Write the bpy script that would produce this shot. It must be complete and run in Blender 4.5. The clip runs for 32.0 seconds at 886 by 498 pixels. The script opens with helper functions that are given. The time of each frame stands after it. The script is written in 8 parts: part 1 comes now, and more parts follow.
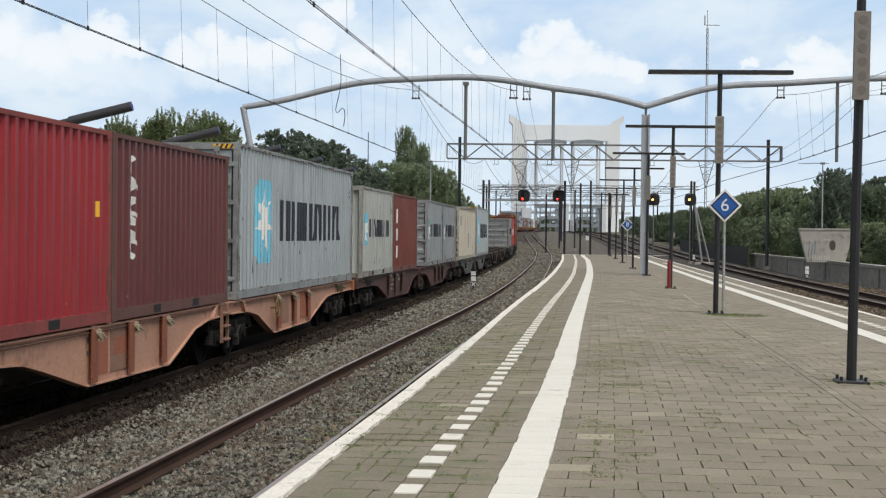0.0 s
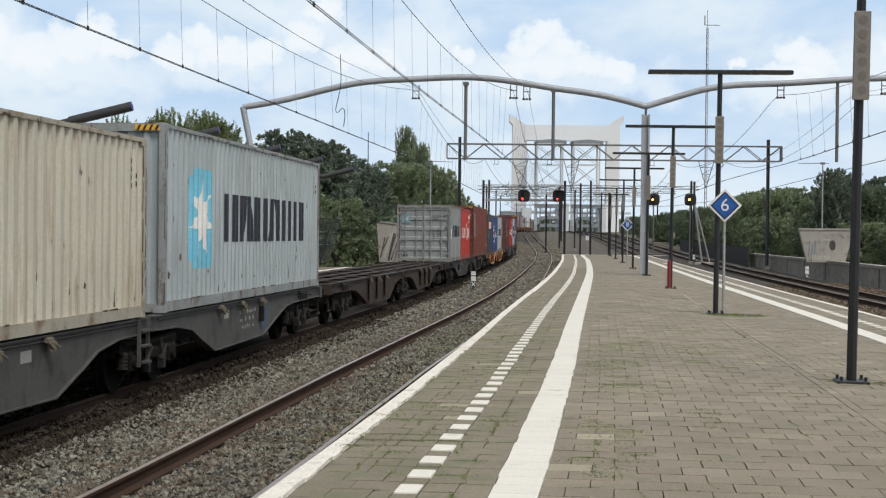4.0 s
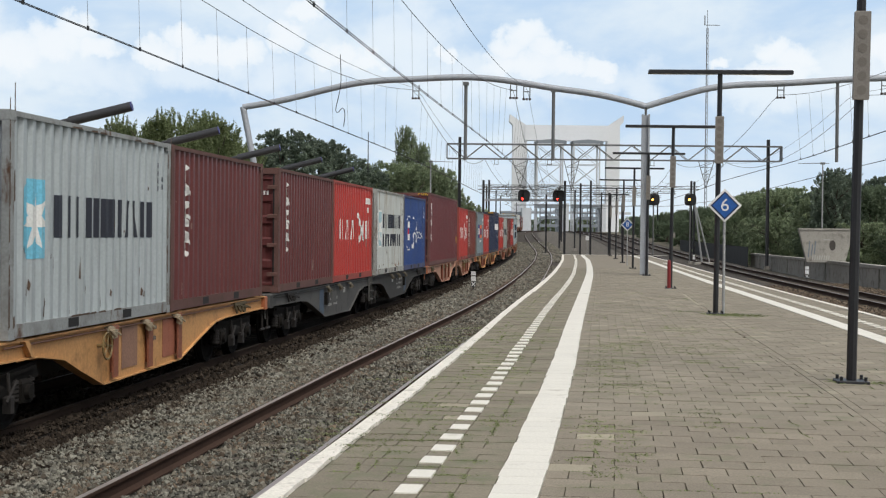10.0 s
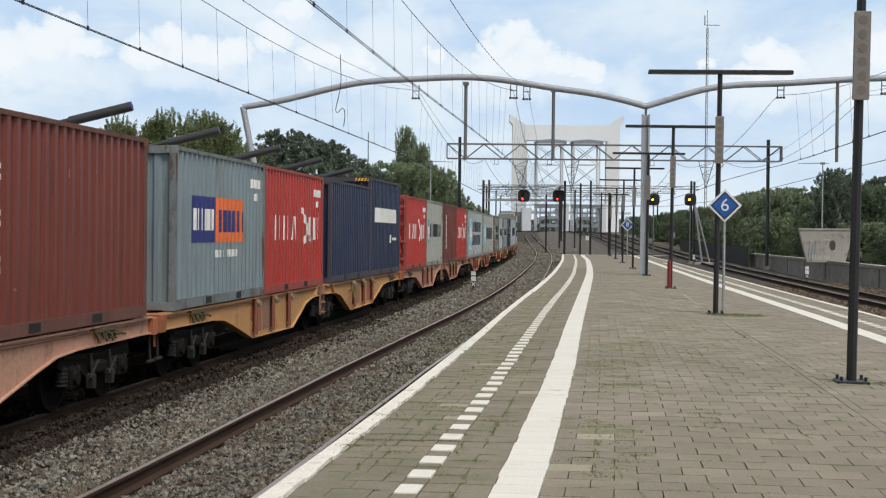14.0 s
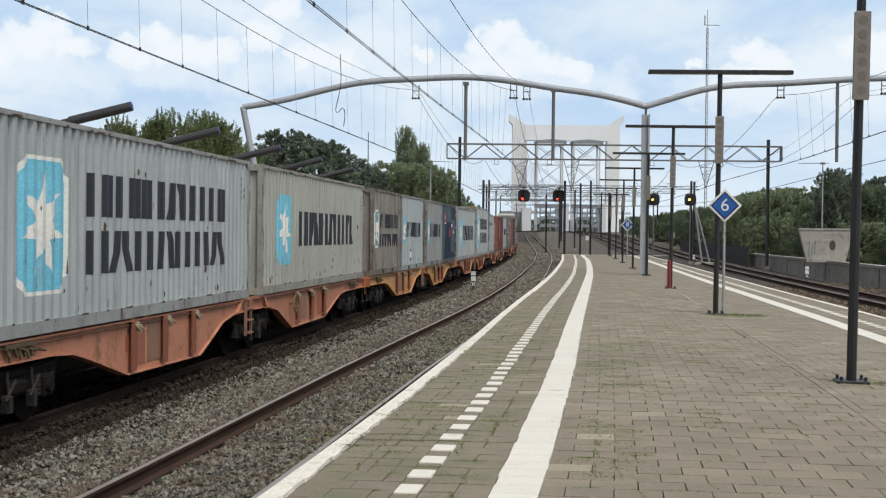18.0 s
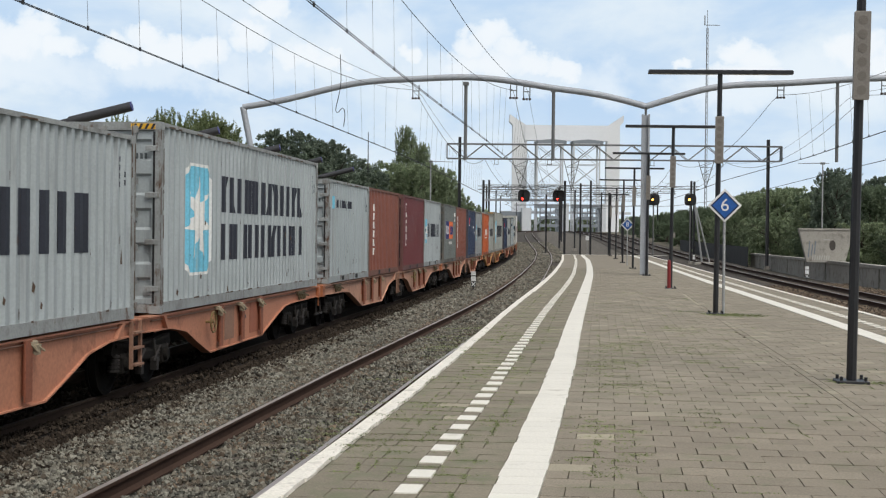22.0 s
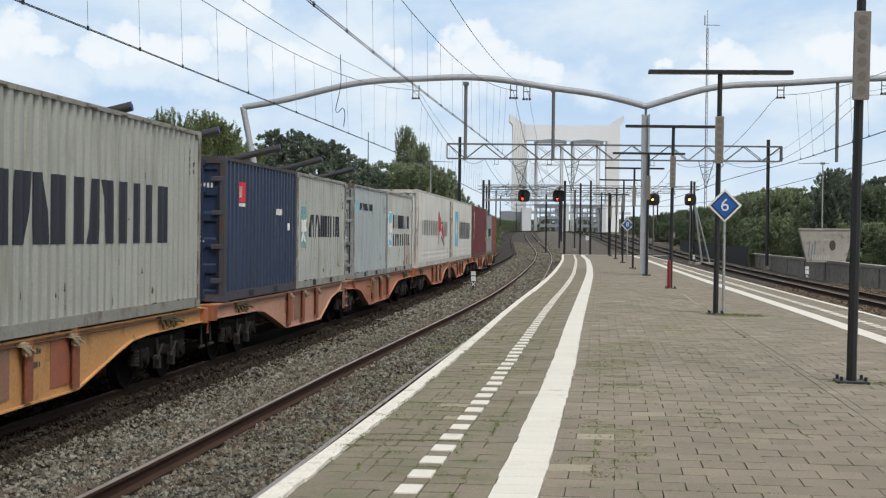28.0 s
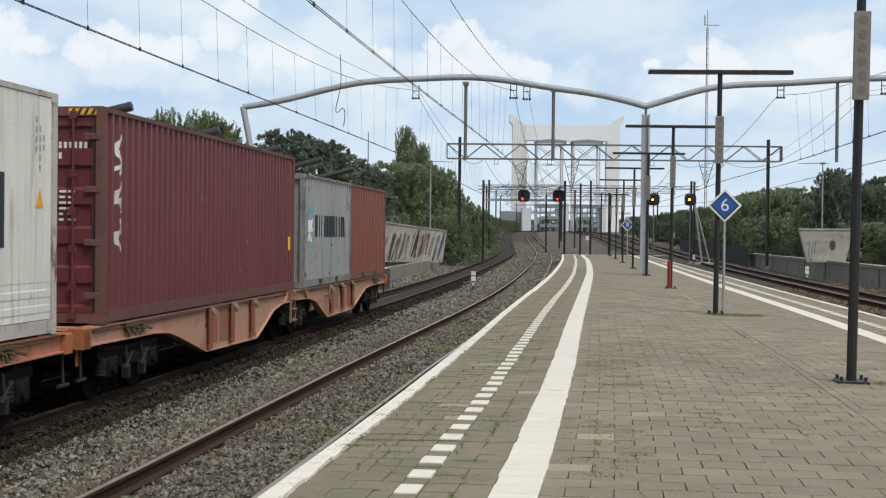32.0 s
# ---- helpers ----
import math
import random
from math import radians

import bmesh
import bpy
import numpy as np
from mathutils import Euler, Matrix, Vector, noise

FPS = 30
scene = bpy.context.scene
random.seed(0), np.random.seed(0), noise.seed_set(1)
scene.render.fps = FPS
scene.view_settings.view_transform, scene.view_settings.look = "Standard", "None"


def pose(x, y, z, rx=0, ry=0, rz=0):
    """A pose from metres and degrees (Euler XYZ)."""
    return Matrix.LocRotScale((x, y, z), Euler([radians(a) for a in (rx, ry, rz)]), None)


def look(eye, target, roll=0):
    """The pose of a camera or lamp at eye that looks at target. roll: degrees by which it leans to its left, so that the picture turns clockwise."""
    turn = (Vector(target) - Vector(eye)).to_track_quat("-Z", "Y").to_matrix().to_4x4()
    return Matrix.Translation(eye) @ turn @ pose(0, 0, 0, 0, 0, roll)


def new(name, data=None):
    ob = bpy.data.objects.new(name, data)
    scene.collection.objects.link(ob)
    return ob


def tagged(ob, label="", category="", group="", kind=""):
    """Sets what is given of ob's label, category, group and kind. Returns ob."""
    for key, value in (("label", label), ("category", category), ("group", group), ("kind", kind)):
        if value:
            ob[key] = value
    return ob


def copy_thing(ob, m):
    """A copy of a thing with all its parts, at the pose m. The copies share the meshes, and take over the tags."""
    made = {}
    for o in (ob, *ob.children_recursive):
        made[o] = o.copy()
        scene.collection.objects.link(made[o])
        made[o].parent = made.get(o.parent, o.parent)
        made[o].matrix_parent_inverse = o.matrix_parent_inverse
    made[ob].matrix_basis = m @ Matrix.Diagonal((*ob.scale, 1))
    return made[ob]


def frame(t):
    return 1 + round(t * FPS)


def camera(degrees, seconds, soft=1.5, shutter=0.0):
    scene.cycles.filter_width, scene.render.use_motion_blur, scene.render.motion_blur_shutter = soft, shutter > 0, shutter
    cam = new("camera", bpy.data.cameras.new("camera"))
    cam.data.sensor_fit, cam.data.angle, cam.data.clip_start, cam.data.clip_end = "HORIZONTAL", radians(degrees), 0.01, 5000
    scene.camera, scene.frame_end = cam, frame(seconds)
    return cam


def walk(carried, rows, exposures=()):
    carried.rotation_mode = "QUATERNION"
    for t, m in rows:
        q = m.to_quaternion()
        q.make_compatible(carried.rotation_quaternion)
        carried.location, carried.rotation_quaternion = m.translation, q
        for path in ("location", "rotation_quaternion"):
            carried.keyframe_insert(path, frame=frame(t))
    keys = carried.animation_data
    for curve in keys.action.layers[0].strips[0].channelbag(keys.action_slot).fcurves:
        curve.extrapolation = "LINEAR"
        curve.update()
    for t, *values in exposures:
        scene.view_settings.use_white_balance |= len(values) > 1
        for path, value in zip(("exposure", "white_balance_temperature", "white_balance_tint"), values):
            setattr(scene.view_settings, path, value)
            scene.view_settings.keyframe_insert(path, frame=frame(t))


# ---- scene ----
# ===== camera =====
cam = camera(34.65, 32.0, soft=1.2, shutter=0.04)
EYE = look((0, 0, 1.573), (0, 100, 1.573 - 1.0064), 0.616)
walk(cam, [(0.0, EYE), (32.0, EYE)], exposures=[(0.0, 0.0), (28.5, 0.0), (29.5, -0.08), (30.5, -0.11), (31.3, -0.10), (32.0, -0.03)])

# ===== world, sun =====
world = bpy.data.worlds.new("overcast_sky")
scene.world = world
world.use_nodes = True
wn = world.node_tree.nodes
wn.clear()
sky = wn.new("ShaderNodeTexSky")
sky.sky_type, sky.sun_disc = "NISHITA", False
sky.sun_elevation, sky.sun_rotation = radians(57), radians(147)
sky.dust_density, sky.air_density = 3.0, 1.0
bg = wn.new("ShaderNodeBackground")
bg.inputs[1].default_value = 0.115
wo = wn.new("ShaderNodeOutputWorld")
veil = wn.new("ShaderNodeHueSaturation")
veil.inputs["Saturation"].default_value = 0.30
world.node_tree.links.new(sky.outputs[0], veil.inputs["Color"])
world.node_tree.links.new(veil.outputs[0], bg.inputs[0])
world.node_tree.links.new(bg.outputs[0], wo.inputs[0])
sun_data = bpy.data.lights.new("sun", "SUN")
sun_data.energy, sun_data.angle, sun_data.color = 1.9, radians(20), (1.0, 0.965, 0.91)
sun = new("sun", sun_data)
sun.matrix_world = look((33, -50, 94), (0, 0, 0))

# ===== materials =====
def nodes_of(name):
    m = bpy.data.materials.new(name)
    m.use_nodes = True
    return m, m.node_tree.nodes, m.node_tree.links, m.node_tree.nodes["Principled BSDF"]


def tone(c, k):
    return tuple(min(1.0, max(0.0, a * k)) for a in c[:3]) + (1.0,)


def surf(name, col, rough=0.7, metal=0.0, big=0.25, fine=0.15, bs=1.2, fs=30.0, bump=0.2, dirt=None, dirt_amt=0.0, streak=False, vary=0.0, depth=0.01, spec=0.5, island=False, through_pieces=False, rust=0.0, dust=None):
    """Paint or mineral: base colour with stains at a large and a fine scale, fine relief, optional dirt colour in patches or downward streaks."""
    m, n, l, b = nodes_of(name)
    tc = n.new("ShaderNodeTexCoord")
    src = whole = tc.outputs["Object"]
    if vary:
        oi = n.new("ShaderNodeNewGeometry" if island else "ShaderNodeObjectInfo")
        rand = oi.outputs["Random Per Island" if island else "Random"]
        ad = n.new("ShaderNodeVectorMath")
        ad.operation = "MULTIPLY_ADD"
        l.new(rand, ad.inputs[0])
        ad.inputs[1].default_value = (37.0, 19.0, 23.0)
        l.new(src, ad.inputs[2])
        src = ad.outputs[0]
    if not through_pieces:
        whole = src
    t1 = n.new("ShaderNodeTexNoise")
    t1.inputs["Scale"].default_value, t1.inputs["Detail"].default_value = bs, 5
    t2 = n.new("ShaderNodeTexNoise")
    t2.inputs["Scale"].default_value, t2.inputs["Detail"].default_value = fs, 3
    l.new(whole, t1.inputs["Vector"])
    l.new(src, t2.inputs["Vector"])
    mx = n.new("ShaderNodeMix")
    mx.data_type = "RGBA"
    mx.inputs["A"].default_value, mx.inputs["B"].default_value = tone(col, 1 - big), tone(col, 1 + big)
    l.new(t1.outputs["Fac"], mx.inputs["Factor"])
    m2 = n.new("ShaderNodeMix")
    m2.data_type, m2.blend_type = "RGBA", "MULTIPLY"
    m2.inputs["Factor"].default_value = 1.0
    rp = n.new("ShaderNodeMapRange")
    rp.inputs["From Min"].default_value, rp.inputs["From Max"].default_value = 0.3, 0.7
    rp.inputs["To Min"].default_value, rp.inputs["To Max"].default_value = 1 - fine, 1 + fine
    l.new(t2.outputs["Fac"], rp.inputs["Value"])
    l.new(mx.outputs["Result"], m2.inputs["A"])
    l.new(rp.outputs["Result"], m2.inputs["B"])
    last = m2.outputs["Result"]
    if vary:
        hv = n.new("ShaderNodeHueSaturation")
        vr = n.new("ShaderNodeMapRange")
        vr.inputs["To Min"].default_value, vr.inputs["To Max"].default_value = 1 - vary, 1 + vary
        l.new(rand, vr.inputs["Value"])
        l.new(vr.outputs["Result"], hv.inputs["Value"])
        l.new(last, hv.inputs["Color"])
        last = hv.outputs["Color"]
    if dirt:
        t3 = n.new("ShaderNodeTexNoise")
        t3.inputs["Scale"].default_value, t3.inputs["Detail"].default_value = (1.0 if streak else 2.2), 8
        t3.inputs["Roughness"].default_value = 0.65
        mp = n.new("ShaderNodeMapping")
        mp.inputs["Scale"].default_value = (6.0, 6.0, 0.5) if streak else (1, 1, 1)
        l.new(whole, mp.inputs["Vector"])
        l.new(mp.outputs[0], t3.inputs["Vector"])
        r3 = n.new("ShaderNodeMapRange")
        r3.inputs["From Min"].default_value, r3.inputs["From Max"].default_value = 0.66 - 0.3 * dirt_amt, 0.80 - 0.2 * dirt_amt
        l.new(t3.outputs["Fac"], r3.inputs["Value"])
        m3 = n.new("ShaderNodeMix")
        m3.data_type = "RGBA"
        m3.inputs["B"].default_value = tuple(dirt[:3]) + (1.0,)
        l.new(last, m3.inputs["A"])
        l.new(r3.outputs["Result"], m3.inputs["Factor"])
        last = m3.outputs["Result"]
    if dust:
        t5 = n.new("ShaderNodeTexNoise")
        t5.inputs["Scale"].default_value, t5.inputs["Detail"].default_value, t5.inputs["Roughness"].default_value = 1.0, 6, 0.7
        q5 = n.new("ShaderNodeMapping")
        q5.inputs["Location"].default_value = (3.1, 7.7, 1.9)
        q5.inputs["Scale"].default_value = (15.0, 15.0, 0.42)
        l.new(src, q5.inputs["Vector"])
        l.new(q5.outputs[0], t5.inputs["Vector"])
        r5 = n.new("ShaderNodeMapRange")
        r5.inputs["From Min"].default_value, r5.inputs["From Max"].default_value, r5.inputs["To Max"].default_value = 0.47, 0.70, 0.62
        l.new(t5.outputs["Fac"], r5.inputs["Value"])
        m5 = n.new("ShaderNodeMix")
        m5.data_type = "RGBA"
        m5.inputs["B"].default_value = tuple(dust[:3]) + (1.0,)
        l.new(last, m5.inputs["A"])
        l.new(r5.outputs["Result"], m5.inputs["Factor"])
        last = m5.outputs["Result"]
    if rust:
        t4 = n.new("ShaderNodeTexNoise")
        t4.inputs["Scale"].default_value, t4.inputs["Detail"].default_value, t4.inputs["Roughness"].default_value = 3.2, 9, 0.72
        q4 = n.new("ShaderNodeMapping")
        q4.inputs["Scale"].default_value = (1.0, 1.0, 0.38)
        l.new(src, q4.inputs["Vector"])
        l.new(q4.outputs[0], t4.inputs["Vector"])
        r4 = n.new("ShaderNodeMapRange")
        r4.inputs["From Min"].default_value, r4.inputs["From Max"].default_value = 0.70 - 0.26 * rust, 0.76 - 0.20 * rust
        l.new(t4.outputs["Fac"], r4.inputs["Value"])
        m4 = n.new("ShaderNodeMix")
        m4.data_type = "RGBA"
        m4.inputs["B"].default_value = (0.105, 0.055, 0.032, 1.0)
        l.new(last, m4.inputs["A"])
        l.new(r4.outputs["Result"], m4.inputs["Factor"])
        last = m4.outputs["Result"]
    l.new(last, b.inputs["Base Color"])
    b.inputs["Roughness"].default_value, b.inputs["Metallic"].default_value = rough, metal
    b.inputs["Specular IOR Level"].default_value = spec
    if bump:
        bp = n.new("ShaderNodeBump")
        bp.inputs["Strength"].default_value, bp.inputs["Distance"].default_value = bump, depth
        l.new(t2.outputs["Fac"], bp.inputs["Height"])
        l.new(bp.outputs[0], b.inputs["Normal"])
    return m


def glow(name, col, strength):
    m, n, l, b = nodes_of(name)
    b.inputs["Base Color"].default_value = tone(col, 0.3)
    b.inputs["Emission Color"].default_value = tuple(col) + (1.0,)
    b.inputs["Emission Strength"].default_value = strength
    return m


def glass(name, col, rough=0.05, keep=0.75):
    """Thin grimy glass: a clear pane mixed with a gloss and a little dust."""
    m, n, l, b = nodes_of(name)
    tr = n.new("ShaderNodeBsdfTransparent")
    tr.inputs[0].default_value = tuple(col) + (1.0,)
    ns = n.new("ShaderNodeTexNoise")
    ns.inputs["Scale"].default_value = 1.5
    ns.inputs["Detail"].default_value = 6
    mr = n.new("ShaderNodeMapRange")
    mr.inputs["To Min"].default_value, mr.inputs["To Max"].default_value = 1 - keep - 0.12, 1 - keep + 0.12
    l.new(ns.outputs["Fac"], mr.inputs["Value"])
    b.inputs["Base Color"].default_value = (0.21, 0.25, 0.23, 1)
    b.inputs["Roughness"].default_value = rough
    mix = n.new("ShaderNodeMixShader")
    l.new(mr.outputs["Result"], mix.inputs[0])
    l.new(tr.outputs[0], mix.inputs[1])
    l.new(b.outputs[0], mix.inputs[2])
    l.new(mix.outputs[0], n["Material Output"].inputs["Surface"])
    return m


GRIME = (0.06, 0.05, 0.04)
# bed darker than its stones, painting the shade in their gaps
M_BALLAST = surf("ballast", (0.06, 0.051, 0.04), 0.95, big=0.3, fine=0.45, bs=0.35, fs=24, bump=0.8, depth=0.04, dirt=(0.05, 0.036, 0.026), dirt_amt=0.5)
M_STONE = surf("ballast_stone", (0.156, 0.151, 0.124), 0.95, big=0.35, fine=0.2, bs=0.9, fs=60, bump=0.0, vary=0.80, island=True, through_pieces=True, dirt=(0.118, 0.086, 0.056), dirt_amt=0.6)
M_STONEB = surf("rusty_ballast_stone", (0.128, 0.095, 0.066), 0.95, big=0.35, fine=0.2, bs=0.9, fs=60, bump=0.0, vary=0.7, island=True, through_pieces=True, dirt=(0.15, 0.135, 0.105), dirt_amt=0.5)
# stones dark with brake dust and with the train's shade painted in
M_STONED = surf("dusty_shade-dark_ballast_stone", (0.036, 0.028, 0.021), 0.97, spec=0.15, big=0.3, fine=0.2, bs=0.8, fs=60, bump=0.0, vary=0.6, island=True, through_pieces=True)
M_GRAVEL = surf("brown_gravel", (0.105, 0.093, 0.076), 0.97, big=0.35, fine=0.5, bs=0.5, fs=9, bump=0.7, depth=0.04, dirt=(0.10, 0.085, 0.055), dirt_amt=0.5)
M_RAIL = surf("rail_steel_side", (0.056, 0.034, 0.025), 1.0, spec=0.15, metal=0.0, bs=2, fs=40)
M_RAILTOP = surf("rail_running_surface", (0.38, 0.33, 0.30), 0.42, metal=0.45, big=0.1, bs=1, fs=60, bump=0.05)
# ballast and rails of the train's track: its shade is put into the colour
M_BALLASTD = surf("shade-dark_ballast", (0.034, 0.027, 0.021), 0.97, big=0.35, fine=0.5, bs=0.6, fs=26, bump=0.9, depth=0.03)
M_RAILD = surf("shade-dark_rail", (0.045, 0.032, 0.025), 1.0, spec=0.1, bs=2, fs=40)
M_RAILDT = surf("shade-dark_running_surface", (0.075, 0.060, 0.050), 0.6, spec=0.3, bs=1, fs=60, bump=0.05)
M_SLEEPER = surf("concrete_sleeper", (0.10, 0.085, 0.068), 0.95, dirt=(0.08, 0.06, 0.05), dirt_amt=0.5)
M_TILE = surf("grey_paving_tile", (0.250, 0.215, 0.162), 0.9, big=0.3, fine=0.22, bs=0.9, fs=75, bump=0.3, vary=0.10, through_pieces=True, dirt=(0.174, 0.178, 0.105), dirt_amt=0.38)
M_TILEJ = surf("grey_paving_tile_rows", (0.262, 0.229, 0.173), 0.9, big=0.3, fine=0.22, bs=0.9, fs=75, bump=0.3, vary=0.10, through_pieces=True, dirt=(0.174, 0.178, 0.105), dirt_amt=0.38, island=True)
M_TILEMOSS = surf("mossy_paving_tile", (0.232, 0.203, 0.150), 0.95, big=0.3, fine=0.22, bs=0.9, fs=75, bump=0.3, vary=0.09, through_pieces=True, dirt=(0.15, 0.163, 0.09), dirt_amt=0.52, island=True)
M_TILEPALE = surf("pale_sandy_paving_tile", (0.36, 0.32, 0.235), 0.9, big=0.15, fine=0.15, bs=0.8, fs=75, bump=0.25, vary=0.08)
M_BED = surf("joint_sand", (0.12, 0.115, 0.078), 1.0, big=0.4, bs=3)
M_TILEFAR = surf("grey_paving", (0.24, 0.208, 0.157), 0.9, big=0.2, fine=0.2, bs=0.45, fs=8, bump=0.2, dirt=(0.18, 0.165, 0.11), dirt_amt=0.3)
M_WHITELINE = surf("white_road_paint", (0.76, 0.735, 0.655), 0.75, big=0.06, fine=0.06, bs=1.5, fs=50, dirt=(0.46, 0.43, 0.35), dirt_amt=0.22, vary=0.02, through_pieces=True)
M_KERB = surf("platform_edge_concrete", (0.78, 0.745, 0.66), 0.85, big=0.1, fine=0.15, bs=2, fs=40, dirt=(0.45, 0.42, 0.34), dirt_amt=0.2, vary=0.02, through_pieces=True)
M_CONC = surf("weathered_concrete", (0.26, 0.245, 0.215), 0.9, big=0.3, fine=0.2, bs=0.8, fs=15, dirt=(0.09, 0.085, 0.065), dirt_amt=0.5, streak=True)
M_WALL = surf("stained_wall_concrete", (0.34, 0.325, 0.29), 0.9, big=0.35, fine=0.12, bs=0.5, fs=12, dirt=(0.16, 0.15, 0.125), dirt_amt=0.45)
M_SOIL = surf("ground_soil_grass", (0.07, 0.08, 0.035), 1.0, big=0.4, fine=0.4, bs=0.2, fs=6, bump=0.6, depth=0.1)
M_BLACK = surf("black_post_paint", (0.016, 0.017, 0.02), 0.45, big=0.3, bs=2)
M_GALV = surf("galvanised_steel", (0.42, 0.43, 0.43), 0.5, metal=0.55, big=0.12, bs=1.5, fs=25, bump=0.08, dirt=(0.25, 0.24, 0.22), dirt_amt=0.3)
M_PORTAL = surf("pale_grey_portal_paint", (0.37, 0.395, 0.43), 0.5, big=0.12, fine=0.1, bs=1.2, fs=20, bump=0.08, dirt=(0.25, 0.25, 0.245), dirt_amt=0.35)
M_GALVD = surf("dark_galvanised_steel", (0.17, 0.175, 0.175), 0.6, metal=0.4, big=0.2, bs=1.5)
M_WIRE = surf("dark_copper_wire", (0.04, 0.04, 0.042), 0.6, metal=0.5, bump=0)
M_INS = surf("brown_insulator", (0.05, 0.03, 0.025), 0.4)

# ===== mesh helpers =====
class MB:
    """Collects vertices and faces for one mesh."""

    def __init__(self):
        self.v, self.f, self.mi = [], [], []

    def add(self, vs, fs, mi=0):
        k = len(self.v)
        self.v += [tuple(a) for a in vs]
        self.f += [tuple(k + i for i in f) for f in fs]
        self.mi += [mi] * len(fs)

    def box(self, x0, x1, y0, y1, z0, z1, m=None, mi=0):
        vs = [Vector(p) for p in ((x0, y0, z0), (x1, y0, z0), (x1, y1, z0), (x0, y1, z0), (x0, y0, z1), (x1, y0, z1), (x1, y1, z1), (x0, y1, z1))]
        if m is not None:
            vs = [m @ p for p in vs]
        self.add(vs, [(3, 2, 1, 0), (4, 5, 6, 7), (0, 1, 5, 4), (1, 2, 6, 5), (2, 3, 7, 6), (3, 0, 4, 7)], mi)

    def bevel_box(self, x0, x1, y0, y1, z0, z1, c, m=None, mi=0):
        """A box with its upper edges chamfered by c."""
        vs = [(x0, y0, z0), (x1, y0, z0), (x1, y1, z0), (x0, y1, z0), (x0, y0, z1 - c), (x1, y0, z1 - c), (x1, y1, z1 - c), (x0, y1, z1 - c),
              (x0 + c, y0 + c, z1), (x1 - c, y0 + c, z1), (x1 - c, y1 - c, z1), (x0 + c, y1 - c, z1)]
        vs = [Vector(p) for p in vs]
        if m is not None:
            vs = [m @ p for p in vs]
        self.add(vs, [(3, 2, 1, 0), (0, 1, 5, 4), (1, 2, 6, 5), (2, 3, 7, 6), (3, 0, 4, 7), (4, 5, 9, 8), (5, 6, 10, 9), (6, 7, 11, 10), (7, 4, 8, 11), (8, 9, 10, 11)], mi)

    def tube(self, a, b, r, r2=None, n=8, caps=True, mi=0):
        a, b = Vector(a), Vector(b)
        r2 = r if r2 is None else r2
        d = (b - a).normalized()
        e = d.orthogonal().normalized()
        g = d.cross(e)
        vs = []
        for c, q in ((a, r), (b, r2)):
            vs += [c + (e * math.cos(2 * math.pi * i / n) + g * math.sin(2 * math.pi * i / n)) * q for i in range(n)]
        fs = [(i, (i + 1) % n, n + (i + 1) % n, n + i) for i in range(n)]
        if caps:
            fs += [tuple(range(n - 1, -1, -1)), tuple(range(n, 2 * n))]
        self.add(vs, fs, mi)

    def chain(self, pts, r, n=6, mi=0):
        """A round bar along a row of points."""
        pts = [Vector(p) for p in pts]
        rings = []
        e = None
        for i, p in enumerate(pts):
            d = (pts[min(i + 1, len(pts) - 1)] - pts[max(i - 1, 0)]).normalized()
            if e is None:
                e = d.orthogonal().normalized()
            e = (e - d * e.dot(d)).normalized()
            g = d.cross(e)
            q = r[i] if isinstance(r, (list, tuple)) else r
            rings += [p + (e * math.cos(2 * math.pi * j / n) + g * math.sin(2 * math.pi * j / n)) * q for j in range(n)]
        fs = []
        for i in range(len(pts) - 1):
            fs += [(i * n + j, i * n + (j + 1) % n, (i + 1) * n + (j + 1) % n, (i + 1) * n + j) for j in range(n)]
        fs += [tuple(range(n - 1, -1, -1)), tuple(range((len(pts) - 1) * n, len(pts) * n))]
        self.add(rings, fs, mi)

    def prism(self, poly, y0, y1, m=None, mi=0):
        """A polygon in x, z drawn out along y."""
        n = len(poly)
        vs = [Vector((x, y0, z)) for x, z in poly] + [Vector((x, y1, z)) for x, z in poly]
        if m is not None:
            vs = [m @ p for p in vs]
        self.add(vs, [tuple(range(n)), tuple(range(2 * n - 1, n - 1, -1))] + [(i, n + i, n + (i + 1) % n, (i + 1) % n) for i in range(n)], mi)

    def mesh(self, name, mats=()):
        me = bpy.data.meshes.new(name)
        me.from_pydata([tuple(p) for p in self.v], [], self.f)
        for m in mats:
            me.materials.append(m)
        if any(self.mi):
            me.polygons.foreach_set("material_index", self.mi)
        bm = bmesh.new()
        bm.from_mesh(me)
        bmesh.ops.recalc_face_normals(bm, faces=bm.faces)
        bm.to_mesh(me)
        bm.free()
        me.update()
        return me


def part(name, mb, mats, parent=None, label="", kind=""):
    """One mesh object, at top level or under a thing or a part."""
    mats = mats if isinstance(mats, (list, tuple)) else (mats,)
    me = mb.mesh(name, mats) if isinstance(mb, MB) else mb
    ob = new(name, me)
    if parent is not None:
        ob.parent = parent
    return tagged(ob, label=label, kind=kind)


def shade(ob, angle=40):
    for p in ob.data.polygons:
        p.use_smooth = True
    ob.data.set_sharp_from_angle(angle=radians(angle))
    return ob


